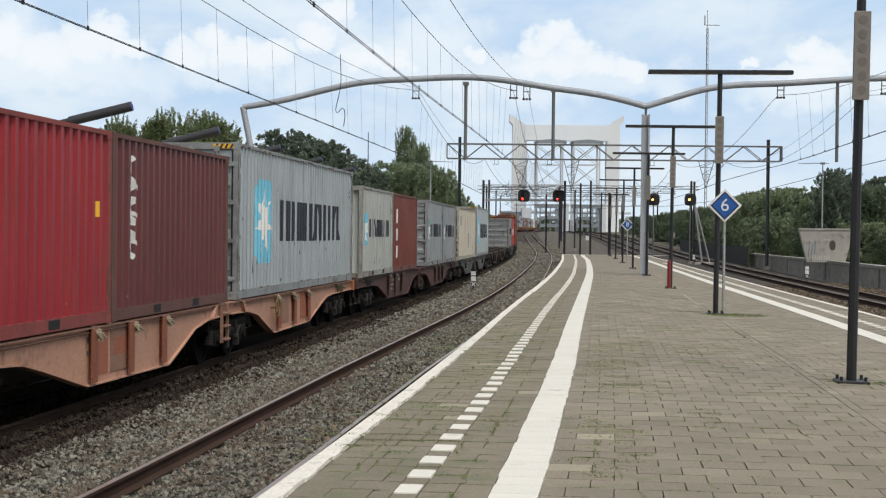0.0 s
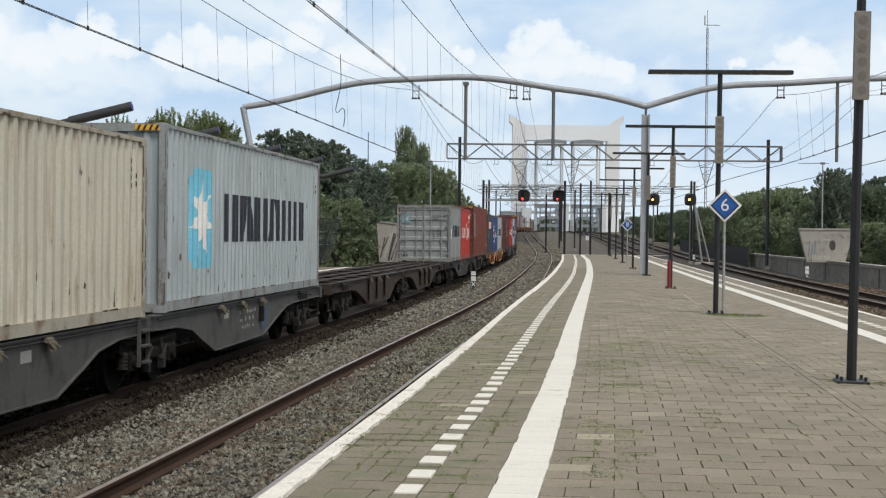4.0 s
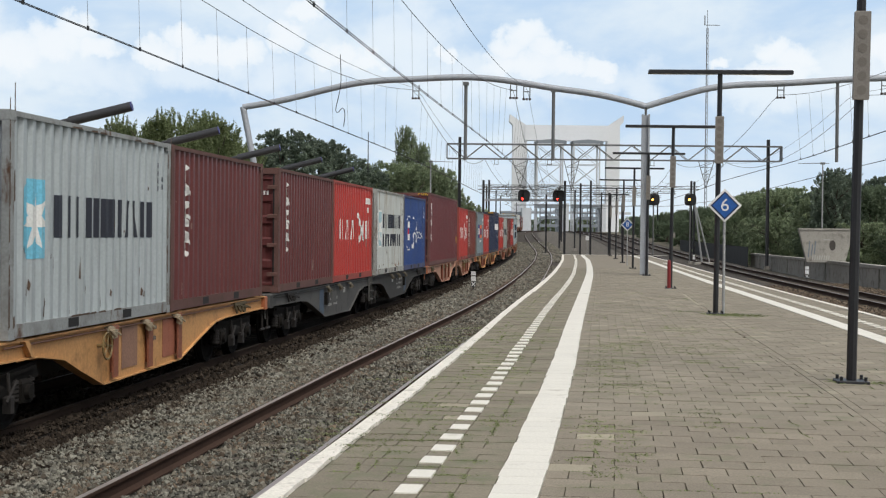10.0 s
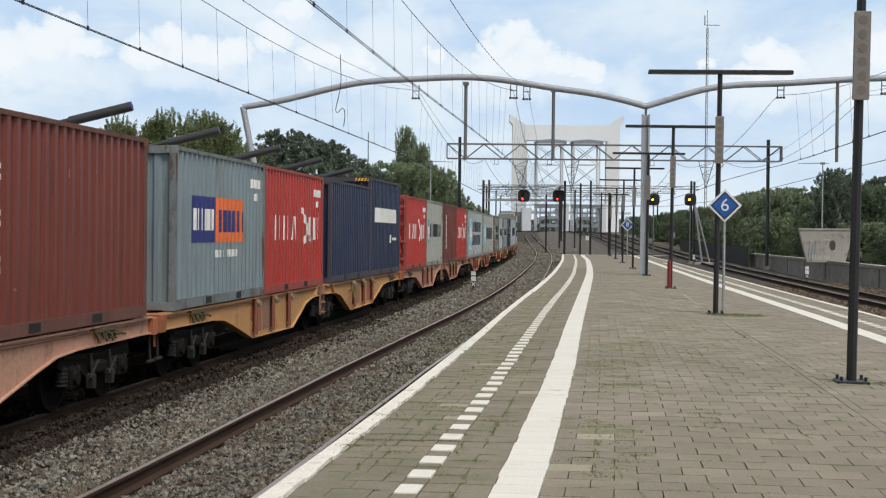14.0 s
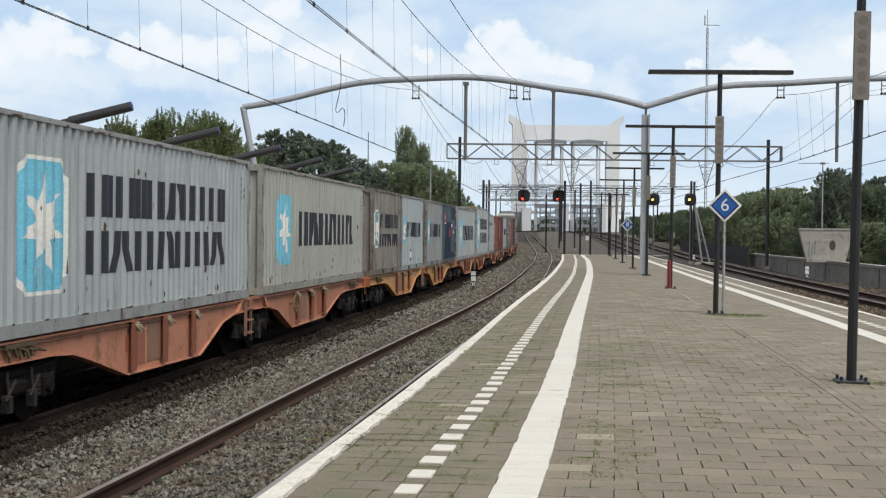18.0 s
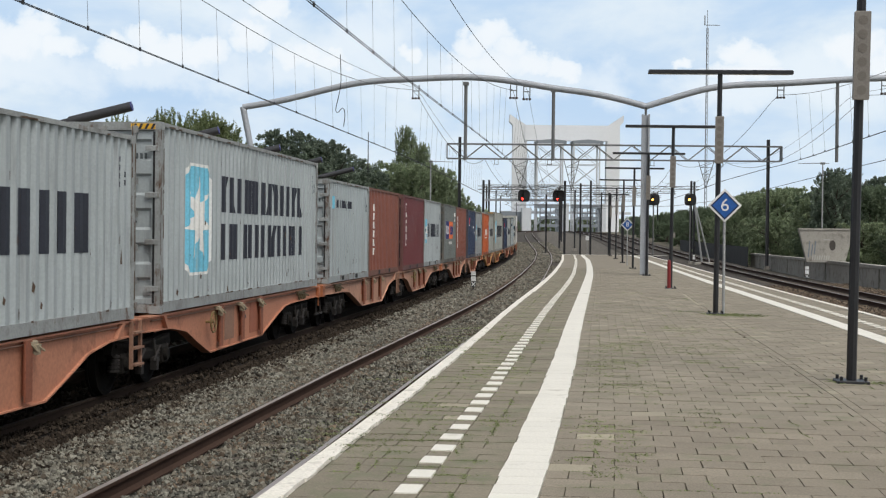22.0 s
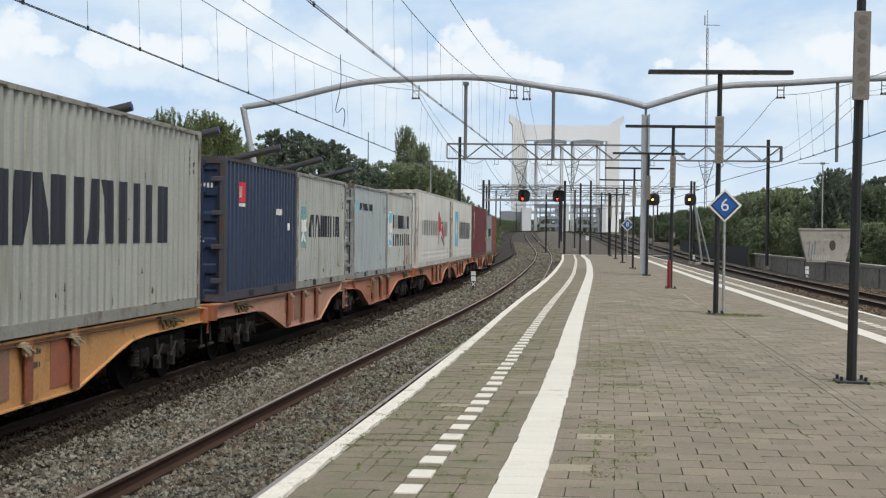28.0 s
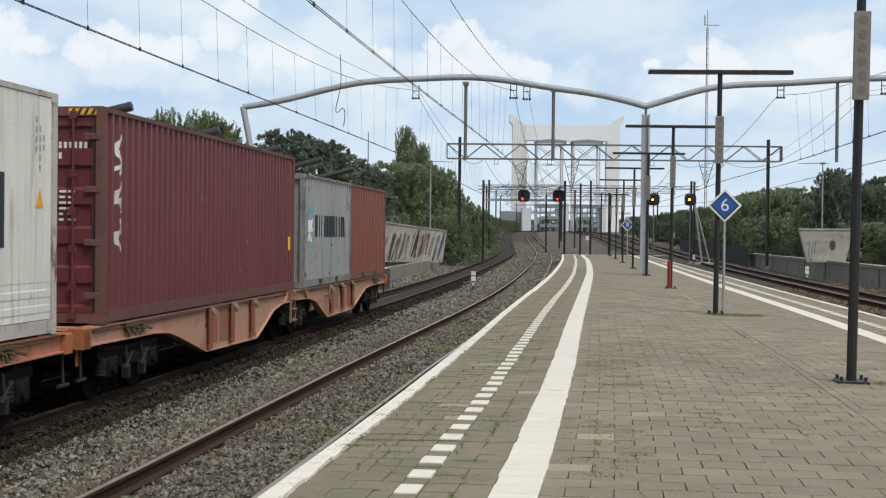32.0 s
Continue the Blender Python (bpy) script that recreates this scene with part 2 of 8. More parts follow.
def smooth_curve(ys, xs):
    """Natural cubic spline through the points, as a function."""
    n = len(ys)
    h = [ys[i + 1] - ys[i] for i in range(n - 1)]
    a, b = np.zeros((n, n)), np.zeros(n)
    a[0, 0] = a[-1, -1] = 1
    for i in range(1, n - 1):
        a[i, i - 1], a[i, i], a[i, i + 1] = h[i - 1], 2 * (h[i - 1] + h[i]), h[i]
        b[i] = 6 * ((xs[i + 1] - xs[i]) / h[i] - (xs[i] - xs[i - 1]) / h[i - 1])
    k = np.linalg.solve(a, b)

    def fn(q):
        if q < ys[0]:
            return xs[0] + (q - ys[0]) * (xs[1] - xs[0]) / (ys[1] - ys[0])
        i = min(max(int(np.searchsorted(ys, q)) - 1, 0), n - 2)
        d, hh = q - ys[i], h[i]
        return float(xs[i] + d * ((xs[i + 1] - xs[i]) / hh - hh * (2 * k[i] + k[i + 1]) / 6) + k[i] * d * d / 2 + (k[i + 1] - k[i]) * d ** 3 / (6 * hh))
    return fn


def rect(y0, y1, z0, z1, lean=0.0):
    return [(y0, z0), (y1, z0), (y1 + lean, z1), (y0 + lean, z1)]


# ===== the line of the railway =====
RAIL_Z = -0.76
near_x = smooth_curve([-80, -30, 0, 14, 28, 45, 65, 90, 115, 140, 185, 250, 330, 450, 620], [-14.5, -8.2, -3.95, -2.16, -0.67, 1.19, 3.25, 5.51, 7.73, 9.95, 12.37, 15.22, 20.2, 30.5, 46.5])
RISE = smooth_curve([40, 85, 110, 136, 183, 251, 330, 450, 620], [0, 0, 0.06, 0.27, 0.91, 2.3, 3.2, 3.85, 4.6])


def rise(y):
    return 0.0 if y < 85 else max(0.0, RISE(min(y, 620)))


def slope_at(fn, y):
    return (fn(y + 0.5) - fn(y - 0.5))


def near_line(off, y):
    """A point off metres to the right of the near track's centre line, abreast of y."""
    d = slope_at(near_x, y)
    q = math.sqrt(1 + d * d)
    return near_x(y) + off / q, y - off * d / q


# the two tracks beyond the island platform
edge_r = smooth_curve([-80, 0, 28.5, 40.5, 54.3, 90.2, 130, 200, 330, 620], [0.5, 6.2, 8.92, 9.98, 11.22, 14.62, 18.2, 23.1, 30.0, 52.0])


def right_line(off, y):
    d = slope_at(edge_r, y)
    q = math.sqrt(1 + d * d)
    return edge_r(y) + off / q, y - off * d / q


TRAIN_OFF = -4.10


def table(pairs):
    """A function that goes straight from point to point of a short table."""
    ys, vs = [a for a, b in pairs], [b for a, b in pairs]
    return lambda y: float(np.interp(y, ys, vs))


drift = table(((0, -0.07), (18, -0.05), (24, 0.0), (30, 0.10), (42, 0.26), (55, 0.34), (90, 0.33), (115, 0.28), (128, 0.14), (140, -0.03), (170, 0.0)))
edge_shift = table(((0, -0.03), (16, -0.03), (22, 0.0), (48, 0.03), (70, 0.07), (95, 0.22), (121, 0.10)))
dash_shift = table(((0, 0.0), (20, 0.0), (48, 0.14), (70, 0.2), (95, 0.37), (121, 0.32)))
guide_shift = table(((0, 0.0), (14, 0.0), (22, 0.03), (32, 0.09), (48, 0.12), (70, 0.26), (95, 0.48), (121, 0.32)))


def track_line(off, y):
    """Along the near track itself, whose distance from the platform varies."""
    return near_line(off + drift(y), y)


def kerb_line(off, y):
    return near_line(off + edge_shift(y), y)


def dash_line(off, y):
    return near_line(off + dash_shift(y), y)


def guide_line(off, y):
    return near_line(off + guide_shift(y), y)
STEPS = [float(y) for y in range(-560, -80, 40)] + [float(y) for y in range(-80, 130, 2)] + [float(y) for y in range(130, 616, 5)]


def sweep(name, line, profile, ys, mats, z=RAIL_Z, closed=True, up=True, parent=None, mi=None, sm=False):
    """A profile of (offset, height) drawn along one of the lines."""
    mb, n = MB(), len(profile)
    for y in ys:
        r = rise(y) if up else 0.0
        for o, h in profile:
            px, py = line(o, y)
            mb.v.append((px, py, z + r + h))
    for i in range(len(ys) - 1):
        for j in range(n if closed else n - 1):
            a, b = i * n + j, i * n + (j + 1) % n
            mb.f.append((a, b, b + n, a + n))
            mb.mi.append(mi[j] if mi else 0)
    if closed:
        mb.f += [tuple(range(n)), tuple(range((len(ys) - 1) * n, len(ys) * n))]
        mb.mi += [0, 0]
    return part(name, mb, mats, parent)


# ===== ground =====
M_VERGE = surf("stony_verge", (0.12, 0.105, 0.075), 1.0, big=0.3, fine=0.4, bs=0.4, fs=10, bump=0.5, depth=0.05, dirt=(0.06, 0.075, 0.03), dirt_amt=0.55)
g = MB()
g.add([(-4000, -2500, -1.62), (4000, -2500, -1.62), (4000, 4500, -1.62), (-4000, 4500, -1.62)], [(0, 1, 2, 3)])
tagged(part("ground", g, M_SOIL), "flat grassy soil reaching to the horizon", "ground", kind="structure")


def bank(name, line, lo, hi, label):
    """Ballast bed with shoulders, slightly uneven."""
    prof = [(lo - 1.3, -0.95), (lo, -0.22)] + [(lo + (hi - lo) * k / 8, -0.22) for k in range(1, 8)] + [(hi, -0.20), (hi + 1.3, -0.95)]
    mb, n = MB(), len(prof)
    rnd = random.Random(3)
    for y in STEPS:
        for o, h in prof:
            px, py = line(o, y)
            mb.v.append((px, py, RAIL_Z + rise(y) + h + rnd.uniform(-0.02, 0.02)))
    for i in range(len(STEPS) - 1):
        for j in range(n - 1):
            mb.f.append((i * n + j, i * n + j + 1, (i + 1) * n + j + 1, (i + 1) * n + j))
            mb.mi.append(0)
    return tagged(part(name, mb, M_BALLAST), label, "ballast", kind="structure")


bank("ballast_bed_near", near_line, -6.5, 1.55, "grey-brown crushed stone ballast under two tracks")
bank("ballast_bed_far", right_line, 0.2, 8.2, "grey-brown crushed stone ballast under two tracks")


# level ground between and beside the tracks past the platforms
def apron(name, left, right, ys, mat, words):
    mb = MB()
    for y in ys:
        for q in range(7):
            (ax, ay), (bx, by) = left(y), right(y)
            mb.v.append((ax + (bx - ax) * q / 6, ay + (by - ay) * q / 6, RAIL_Z - 0.34 + rise(y) + 0.03 * math.sin(q * 2.1 + y)))
    for i in range(len(ys) - 1):
        for j in range(6):
            mb.f.append((i * 7 + j, i * 7 + j + 1, i * 7 + 8 + j, i * 7 + 7 + j))
            mb.mi.append(0)
    return tagged(part(name, mb, mat), words, "ground", kind="structure")


FAR_Y = [float(y) for y in range(121, 616, 6)]
apron("ground_between", lambda y: near_line(1.4, y), lambda y: right_line(0.4, y), FAR_Y, M_GRAVEL, "stony ground between the diverging tracks")
apron("ground_left_verge", lambda y: near_line(TRAIN_OFF - 14, y), lambda y: near_line(-6.3, y), [float(y) for y in range(74, 616, 6)], M_VERGE, "brown stony verge left of the railway")
apron("ground_right_verge", lambda y: right_line(8.0, y), lambda y: right_line(30, y), [float(y) for y in range(58, 616, 6)], M_VERGE, "brown stony verge beside the outer track")


def railway_track(name, line, centre, label, near_to):
    t = tagged(new(name), label, "track", group="tracks", kind="structure")
    prof = [(-0.07, -0.172), (0.07, -0.172), (0.07, -0.155), (0.012, -0.13), (0.012, -0.045), (0.036, -0.03), (0.036, -0.004), (0.030, 0.0), (-0.030, 0.0), (-0.036, -0.004), (-0.036, -0.03), (-0.012, -0.045), (-0.012, -0.13), (-0.07, -0.155)]
    mi = [1 if j == 7 else 0 for j in range(len(prof))]
    for side in (-0.753, 0.753):
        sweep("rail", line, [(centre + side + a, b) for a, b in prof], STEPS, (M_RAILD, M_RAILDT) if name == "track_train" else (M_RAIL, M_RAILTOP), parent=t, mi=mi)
    sl = MB()
    sl.bevel_box(-1.26, 1.26, -0.13, 0.13, -0.4, -0.178, 0.02)
    me = sl.mesh("sleeper", (M_SLEEPER,))
    y = -22.0
    while y < near_to:
        d = slope_at(edge_r if line is right_line else near_x, y)
        px, py = line(centre, y)
        ob = part("sleeper", me, M_SLEEPER, t)
        ob.matrix_basis = pose(px, py, RAIL_Z + rise(y) - 0.02, 0, 0, -math.degrees(math.atan(d)))
        y += 0.6
    return t


railway_track("track_near", track_line, 0.0, "curved railway track on concrete sleepers with rusty rails", 90)
railway_track("track_train", near_line, TRAIN_OFF, "curved railway track that carries the freight train", 60)
# strip coloured as dark as the shade beneath the train
tagged(sweep("ballast_dark_strip", near_line, [(TRAIN_OFF - 1.4, -0.25), (TRAIN_OFF - 1.32, -0.19), (TRAIN_OFF - 0.9, -0.185), (TRAIN_OFF - 0.6, -0.20), (TRAIN_OFF, -0.195), (TRAIN_OFF + 0.6, -0.20), (TRAIN_OFF + 0.9, -0.185), (TRAIN_OFF + 1.0, -0.19), (TRAIN_OFF + 1.12, -0.25)], STEPS, M_BALLASTD), "fine ballast darkened as shade under the freight train", "ballast", kind="structure")
railway_track("track_right_inner", right_line, 1.72, "curved railway track beside the island platform", 60)
railway_track("track_right_outer", right_line, 5.75, "curved railway track beside a concrete wall", 90)

# ===== island platform =====
PY = [float(y) for y in range(-30, 122, 2)]


def edge_l(y):
    return kerb_line(1.80, y)


pl = MB()
for y in PY:
    (ax, ay), (bx, by) = edge_l(y), right_line(0.0, y)
    for q, z in ((0, -1.5), (0, -0.03), (1, -0.03), (1, -1.5)):
        pl.v.append((ax + 0.03 if q == 0 else bx - 0.03, ay if q == 0 else by, z))
for i in range(len(PY) - 1):
    for j in range(3):
        pl.f.append((i * 4 + j, i * 4 + j + 1, i * 4 + 5 + j, i * 4 + 4 + j))
        pl.mi.append((0, 1, 0)[j])
k = (len(PY) - 1) * 4
pl.f += [(0, 1, 2, 3), (k, k + 3, k + 2, k + 1)]
pl.mi += [0, 0]
platform = tagged(part("platform", pl, (M_CONC, M_BED)), "long island station platform paved with grey tiles, weeds in the joints", "platform", kind="structure")


# ===== sky backdrop with drifting clouds =====
def cloud_material():
    m, n, l, b = nodes_of("cloudy_sky")
    n.remove(b)
    uv = n.new("ShaderNodeUVMap")
    uv.uv_map = "sky"
    sep = n.new("ShaderNodeSeparateXYZ")
    l.new(uv.outputs[0], sep.inputs[0])
    mp = n.new("ShaderNodeMapping")
    mp.inputs["Scale"].default_value = (0.13, 0.26, 1)
    l.new(uv.outputs[0], mp.inputs[0])
    n1 = n.new("ShaderNodeTexNoise")
    n1.inputs["Scale"].default_value, n1.inputs["Detail"].default_value, n1.inputs["Roughness"].default_value = 1.0, 9, 0.56
    n1.inputs["Distortion"].default_value = 0.25
    l.new(mp.outputs[0], n1.inputs["Vector"])
    n2 = n.new("ShaderNodeTexNoise")
    n2.inputs["Scale"].default_value, n2.inputs["Detail"].default_value, n2.inputs["Roughness"].default_value, n2.inputs["Distortion"].default_value = 0.50, 10, 0.53, 0.3
    l.new(uv.outputs[0], n2.inputs["Vector"])

    def math_node(op, a, c):
        q = n.new("ShaderNodeMath")
        q.operation = op
        for i, v in enumerate((a, c)):
            if isinstance(v, (int, float)):
                q.inputs[i].default_value = v
            else:
                l.new(v, q.inputs[i])
        return q.outputs[0]

    def ramp(v, lo, hi):
        r = n.new("ShaderNodeMapRange")
        r.interpolation_type = "SMOOTHSTEP"
        r.inputs["From Min"].default_value, r.inputs["From Max"].default_value = lo, hi
        l.new(v, r.inputs["Value"])
        return r.outputs["Result"]

    # the outlines billow: the look-up point is pushed about by two noises
    def pushed(size, far):
        q = n.new("ShaderNodeTexNoise")
        q.inputs["Scale"].default_value, q.inputs["Detail"].default_value, q.inputs["Roughness"].default_value = size, 7, 0.58
        l.new(uv.outputs[0], q.inputs["Vector"])
        d = n.new("ShaderNodeVectorMath")
        d.operation = "MULTIPLY_ADD"
        d.inputs[1].default_value = (far, far, 0)
        l.new(q.outputs["Color"], d.inputs[0])
        k = n.new("ShaderNodeVectorMath")
        k.operation = "SUBTRACT"
        l.new(uv.outputs[0], k.inputs[0])
        k.inputs[1].default_value = (far / 2, far / 2, 0)
        l.new(k.outputs[0], d.inputs[2])
        return d.outputs[0]

    def bank_of(lobes, at):
        """Highest of 1 - d2 over rounded lobes: azimuth, elevation, half width, half height in degrees."""
        best = None
        for az, el, w, h in lobes:
            d = n.new("ShaderNodeVectorMath")
            d.operation = "MULTIPLY_ADD"
            l.new(at, d.inputs[0])
            d.inputs[1].default_value, d.inputs[2].default_value = (1 / w, 1 / h, 0), (-az / w, -el / h, 0)
            e = n.new("ShaderNodeVectorMath")
            e.operation = "DOT_PRODUCT"
            l.new(d.outputs[0], e.inputs[0])
            l.new(d.outputs[0], e.inputs[1])
            best = e.outputs["Value"] if best is None else math_node("MINIMUM", best, e.outputs["Value"])
        return math_node("SUBTRACT", 1.0, best)
    heads = bank_of(((4.5, 8.0, 1.1, 0.7), (3.8, 7.6, 1.0, 0.7), (5.3, 7.4, 1.0, 0.6), (6.1, 6.9, 1.3, 0.6), (4.6, 6.8, 2.3, 0.8), (7.4, 6.7, 1.0, 0.5), (1.2, 7.3, 0.6, 0.4), (14.2, 7.3, 0.9, 0.6), (15.0, 7.0, 1.2, 0.6), (14.5, 6.5, 1.9, 0.5), (12.2, 6.9, 0.5, 0.3), (-13.5, 7.9, 1.0, 0.7), (-14.2, 7.3, 1.6, 0.9), (-15.6, 6.9, 1.8, 1.0), (-12.6, 7.2, 1.0, 0.7), (-17.2, 7.3, 1.0, 1.0), (-9.3, 7.6, 0.9, 0.6), (-8.5, 7.1, 1.4, 0.7), (-7.0, 7.1, 1.4, 0.7), (-10.4, 7.0, 1.1, 0.7), (-5.2, 7.8, 1.0, 0.8), (-3.2, 7.1, 1.3, 0.7), (-1.9, 6.9, 0.9, 0.6), (-4.5, 8.9, 1.0, 0.6), (18.7, 7.3, 1.4, 0.9), (19.9, 6.7, 1.8, 0.8)), pushed(1.1, 1.5))
    mist = bank_of(((-14.6, 6.4, 5.5, 1.2), (-7.6, 6.6, 5.9, 1.1), (-2.9, 6.9, 3.9, 1.1), (2.6, 6.5, 3.9, 1.1), (6.2, 6.2, 5.0, 1.1), (14.8, 6.0, 3.9, 0.8), (-17.4, 7.1, 3.2, 1.8), (-5.2, 8.6, 2.7, 1.4), (-0.6, 7.6, 2.7, 1.6), (18.7, 6.3, 4.6, 1.4)), pushed(0.45, 3.0))
    fluff = math_node("SUBTRACT", math_node("MULTIPLY", n2.outputs["Fac"], 2.1), 1.05)
    mass = math_node("ADD", math_node("MULTIPLY", heads, 0.9), math_node("MULTIPLY", fluff, 0.35))
    puff = math_node("MAXIMUM", math_node("MULTIPLY", ramp(mass, -0.16, 0.5), 0.80), math_node("MULTIPLY", ramp(math_node("ADD", mist, fluff), -0.2, 1.0), 0.75))
    low = ramp(sep.outputs[1], 6.0, -1.0)
    veil = ramp(math_node("ADD", n1.outputs["Fac"], math_node("MULTIPLY", low, 0.12)), 0.36, 0.66)
    blue = n.new("ShaderNodeMix")
    blue.data_type = "RGBA"
    blue.inputs["A"].default_value, blue.inputs["B"].default_value = (0.52, 0.69, 0.90, 1), (0.68, 0.81, 0.93, 1)
    l.new(low, blue.inputs["Factor"])
    m1 = n.new("ShaderNodeMix")
    m1.data_type = "RGBA"
    m1.inputs["B"].default_value = (0.76, 0.86, 0.945, 1)
    l.new(veil, m1.inputs["Factor"])
    l.new(blue.outputs["Result"], m1.inputs["A"])
    m2 = n.new("ShaderNodeMix")
    m2.data_type = "RGBA"
    m2.inputs["B"].default_value = (0.83, 0.91, 0.98, 1)
    l.new(puff, m2.inputs["Factor"])
    l.new(m1.outputs["Result"], m2.inputs["A"])
    m3 = n.new("ShaderNodeMix")
    m3.data_type = "RGBA"
    m3.inputs["B"].default_value = (0.955, 0.98, 1.0, 1)
    l.new(math_node("MULTIPLY", ramp(mass, 0.15, 0.85), 0.60), m3.inputs["Factor"])
    l.new(m2.outputs["Result"], m3.inputs["A"])
    m2 = m3
    e = n.new("ShaderNodeEmission")
    e.inputs[1].default_value = 1.0
    l.new(m2.outputs["Result"], e.inputs[0])
    l.new(e.outputs[0], n["Material Output"].inputs["Surface"])
    return m


def sky_backdrop():
    mb, az, el = MB(), list(range(-44, 45, 2)), [-1.2, 0, 1, 2, 4, 6, 8, 10, 13, 16, 20, 26]
    R = 3800
    for a in az:
        for e in el:
            mb.v.append((R * math.sin(radians(a)), R * math.cos(radians(a)), R * math.tan(radians(e))))
    n = len(el)
    for i in range(len(az) - 1):
        for j in range(n - 1):
            mb.f.append((i * n + j, i * n + j + 1, (i + 1) * n + j + 1, (i + 1) * n + j))
            mb.mi.append(0)
    ob = part("sky_backdrop", mb, cloud_material())
    lay = ob.data.uv_layers.new(name="sky")
    ang = [(a, e) for a in az for e in el]
    for lp in ob.data.loops:
        lay.data[lp.index].uv = ang[lp.vertex_index]
    return tagged(ob, "pale blue sky with drifting white cumulus clouds", "sky", kind="structure")


SKY = sky_backdrop()

# ===== platform surface =====
TILE_NEAR_END = 70.0
far_ys = [y for y in PY if y >= TILE_NEAR_END]
fp = MB()
for y in far_ys:
    (ax, ay), (bx, by) = kerb_line(1.925, y), right_line(-0.13, y)
    for q in range(9):
        fp.v.append((ax + (bx - ax) * q / 8, ay + (by - ay) * q / 8, -0.004))
for i in range(len(far_ys) - 1):
    for j in range(8):
        fp.f.append((i * 9 + j, i * 9 + j + 1, i * 9 + 10 + j, i * 9 + 9 + j))
        fp.mi.append(0)
part("paving_far", fp, M_TILEFAR, platform)
fp = MB()
for y in [y for y in PY if y < 6] + [6.9]:
    (ax, ay), (bx, by) = near_line(1.80, y), right_line(0.0, y)
    fp.v += [(ax, ay, -0.004), (bx, by, -0.004)]
for i in range(len(fp.v) // 2 - 1):
    fp.f.append((2 * i, 2 * i + 1, 2 * i + 3, 2 * i + 2))
    fp.mi.append(0)
part("paving_behind", fp, M_TILEFAR, platform)
LY = [float(y) for y in range(-30, 120, 2)] + [120.6]


def ribbon(name, line, o0, o1, ys, mat, parent, z=0.004, t=0.02):
    return sweep(name, line, [(o0, -t), (o0, 0), (o1, 0), (o1, -t)], ys, mat, z=z, parent=parent, up=False)


ribbon("guide_line", guide_line, 3.085, 3.385, [y for y in LY if y >= 40], M_WHITELINE, platform)
ribbon("guide_line", right_line, -1.58, -1.26, LY, M_WHITELINE, platform, z=0.008)
ribbon("edge_line", kerb_line, 1.77, 1.93, [float(y) for y in range(40, 121, 2)], M_KERB, platform, t=0.25)
ribbon("guide_line", guide_line, 3.085, 3.385, [float(y) for y in range(-30, 7, 2)] + [6.9], M_WHITELINE, platform)
ribbon("edge_line", kerb_line, 1.765, 1.90, [float(y) for y in range(-30, 7, 2)] + [6.9], M_KERB, platform, t=0.25)
ribbon("edge_line", right_line, -0.13, 0.0, LY, M_KERB, platform, t=0.25)
ribbon("end_kerb", lambda o, y: (near_line(1.8, 120.8)[0] + o, 120.8 + (y - 120.8)), 0.0, 9.0, [120.7, 120.95], M_KERB, platform)

# ===== left platform =====
ys2 = [float(y) for y in range(-20, 67, 2)]
# the face towards the train is darker than the paving
left_platform = tagged(sweep("platform_left", near_line, [(TRAIN_OFF - 9.5, -1.5), (TRAIN_OFF - 9.5, -0.0), (TRAIN_OFF - 1.75, -0.0), (TRAIN_OFF - 1.75, -1.5)], ys2, (surf("sandy_paving", (0.185, 0.158, 0.118), 0.9, bs=0.5, fs=12, fine=0.2), surf("dark_platform_wall", (0.07, 0.063, 0.054), 0.95, big=0.3, bs=0.8)), z=0, up=False, mi=[0, 0, 1, 0]),
                       "sandy paved side platform behind the train", "platform", kind="structure")
ribbon("guide_line", near_line, TRAIN_OFF - 3.88, TRAIN_OFF - 3.60, ys2[10:], M_WHITELINE, left_platform)
ribbon("edge_line", near_line, TRAIN_OFF - 1.95, TRAIN_OFF - 1.75, ys2[10:], M_KERB, left_platform)


# ===== lamps, signs =====
def lamp_post(x, y, turn, lean, label):
    t = tagged(new("platform_lamp"), label, "lamp post", group="platform lamps")
    t.matrix_basis = pose(x, y, 0, 0, lean, turn)
    mb = MB()
    mb.tube((0, 0, 0.02), (0, 0, 4.92), 0.055, 0.050, n=8)
    shade(part("pole", mb, M_BLACK, t))
    mb = MB()
    mb.bevel_box(-0.17, 0.17, -0.17, 0.17, 0.0, 0.03, 0.006)
    part("base_plate", mb, M_BLACK, t)
    for a in (-0.13, 0.13):
        for b in (-0.13, 0.13):
            mb = MB()
            mb.tube((a, b, 0.03), (a, b, 0.075), 0.018, n=6)
            part("bolt", mb, M_BLACK, t)
    mb = MB()
    mb.bevel_box(-1.46, 1.46, -0.10, 0.10, 4.92, 5.0, 0.02)
    part("light_bar", mb, M_BLACK, t, "slim black crossbar lamp")
    mb = MB()
    mb.box(-1.38, -0.12, -0.06, 0.06, 4.912, 4.918)
    mb.box(0.12, 1.38, -0.06, 0.06, 4.912, 4.918)
    part("diffuser", mb, M_LENS, t)
    mb = MB()
    mb.bevel_box(-0.085, 0.085, -0.13, -0.06, 3.09, 4.05, 0.01)
    sp = part("speaker_column", mb, M_SPK, t, "grey loudspeaker column")
    mb = MB()
    for i in range(6):
        z = 3.19 + i * 0.152
        mb.tube((0, -0.131, z), (0, -0.1335, z), 0.052, n=14)
    part("speaker_grille", mb, M_SPKD, sp)
    return t


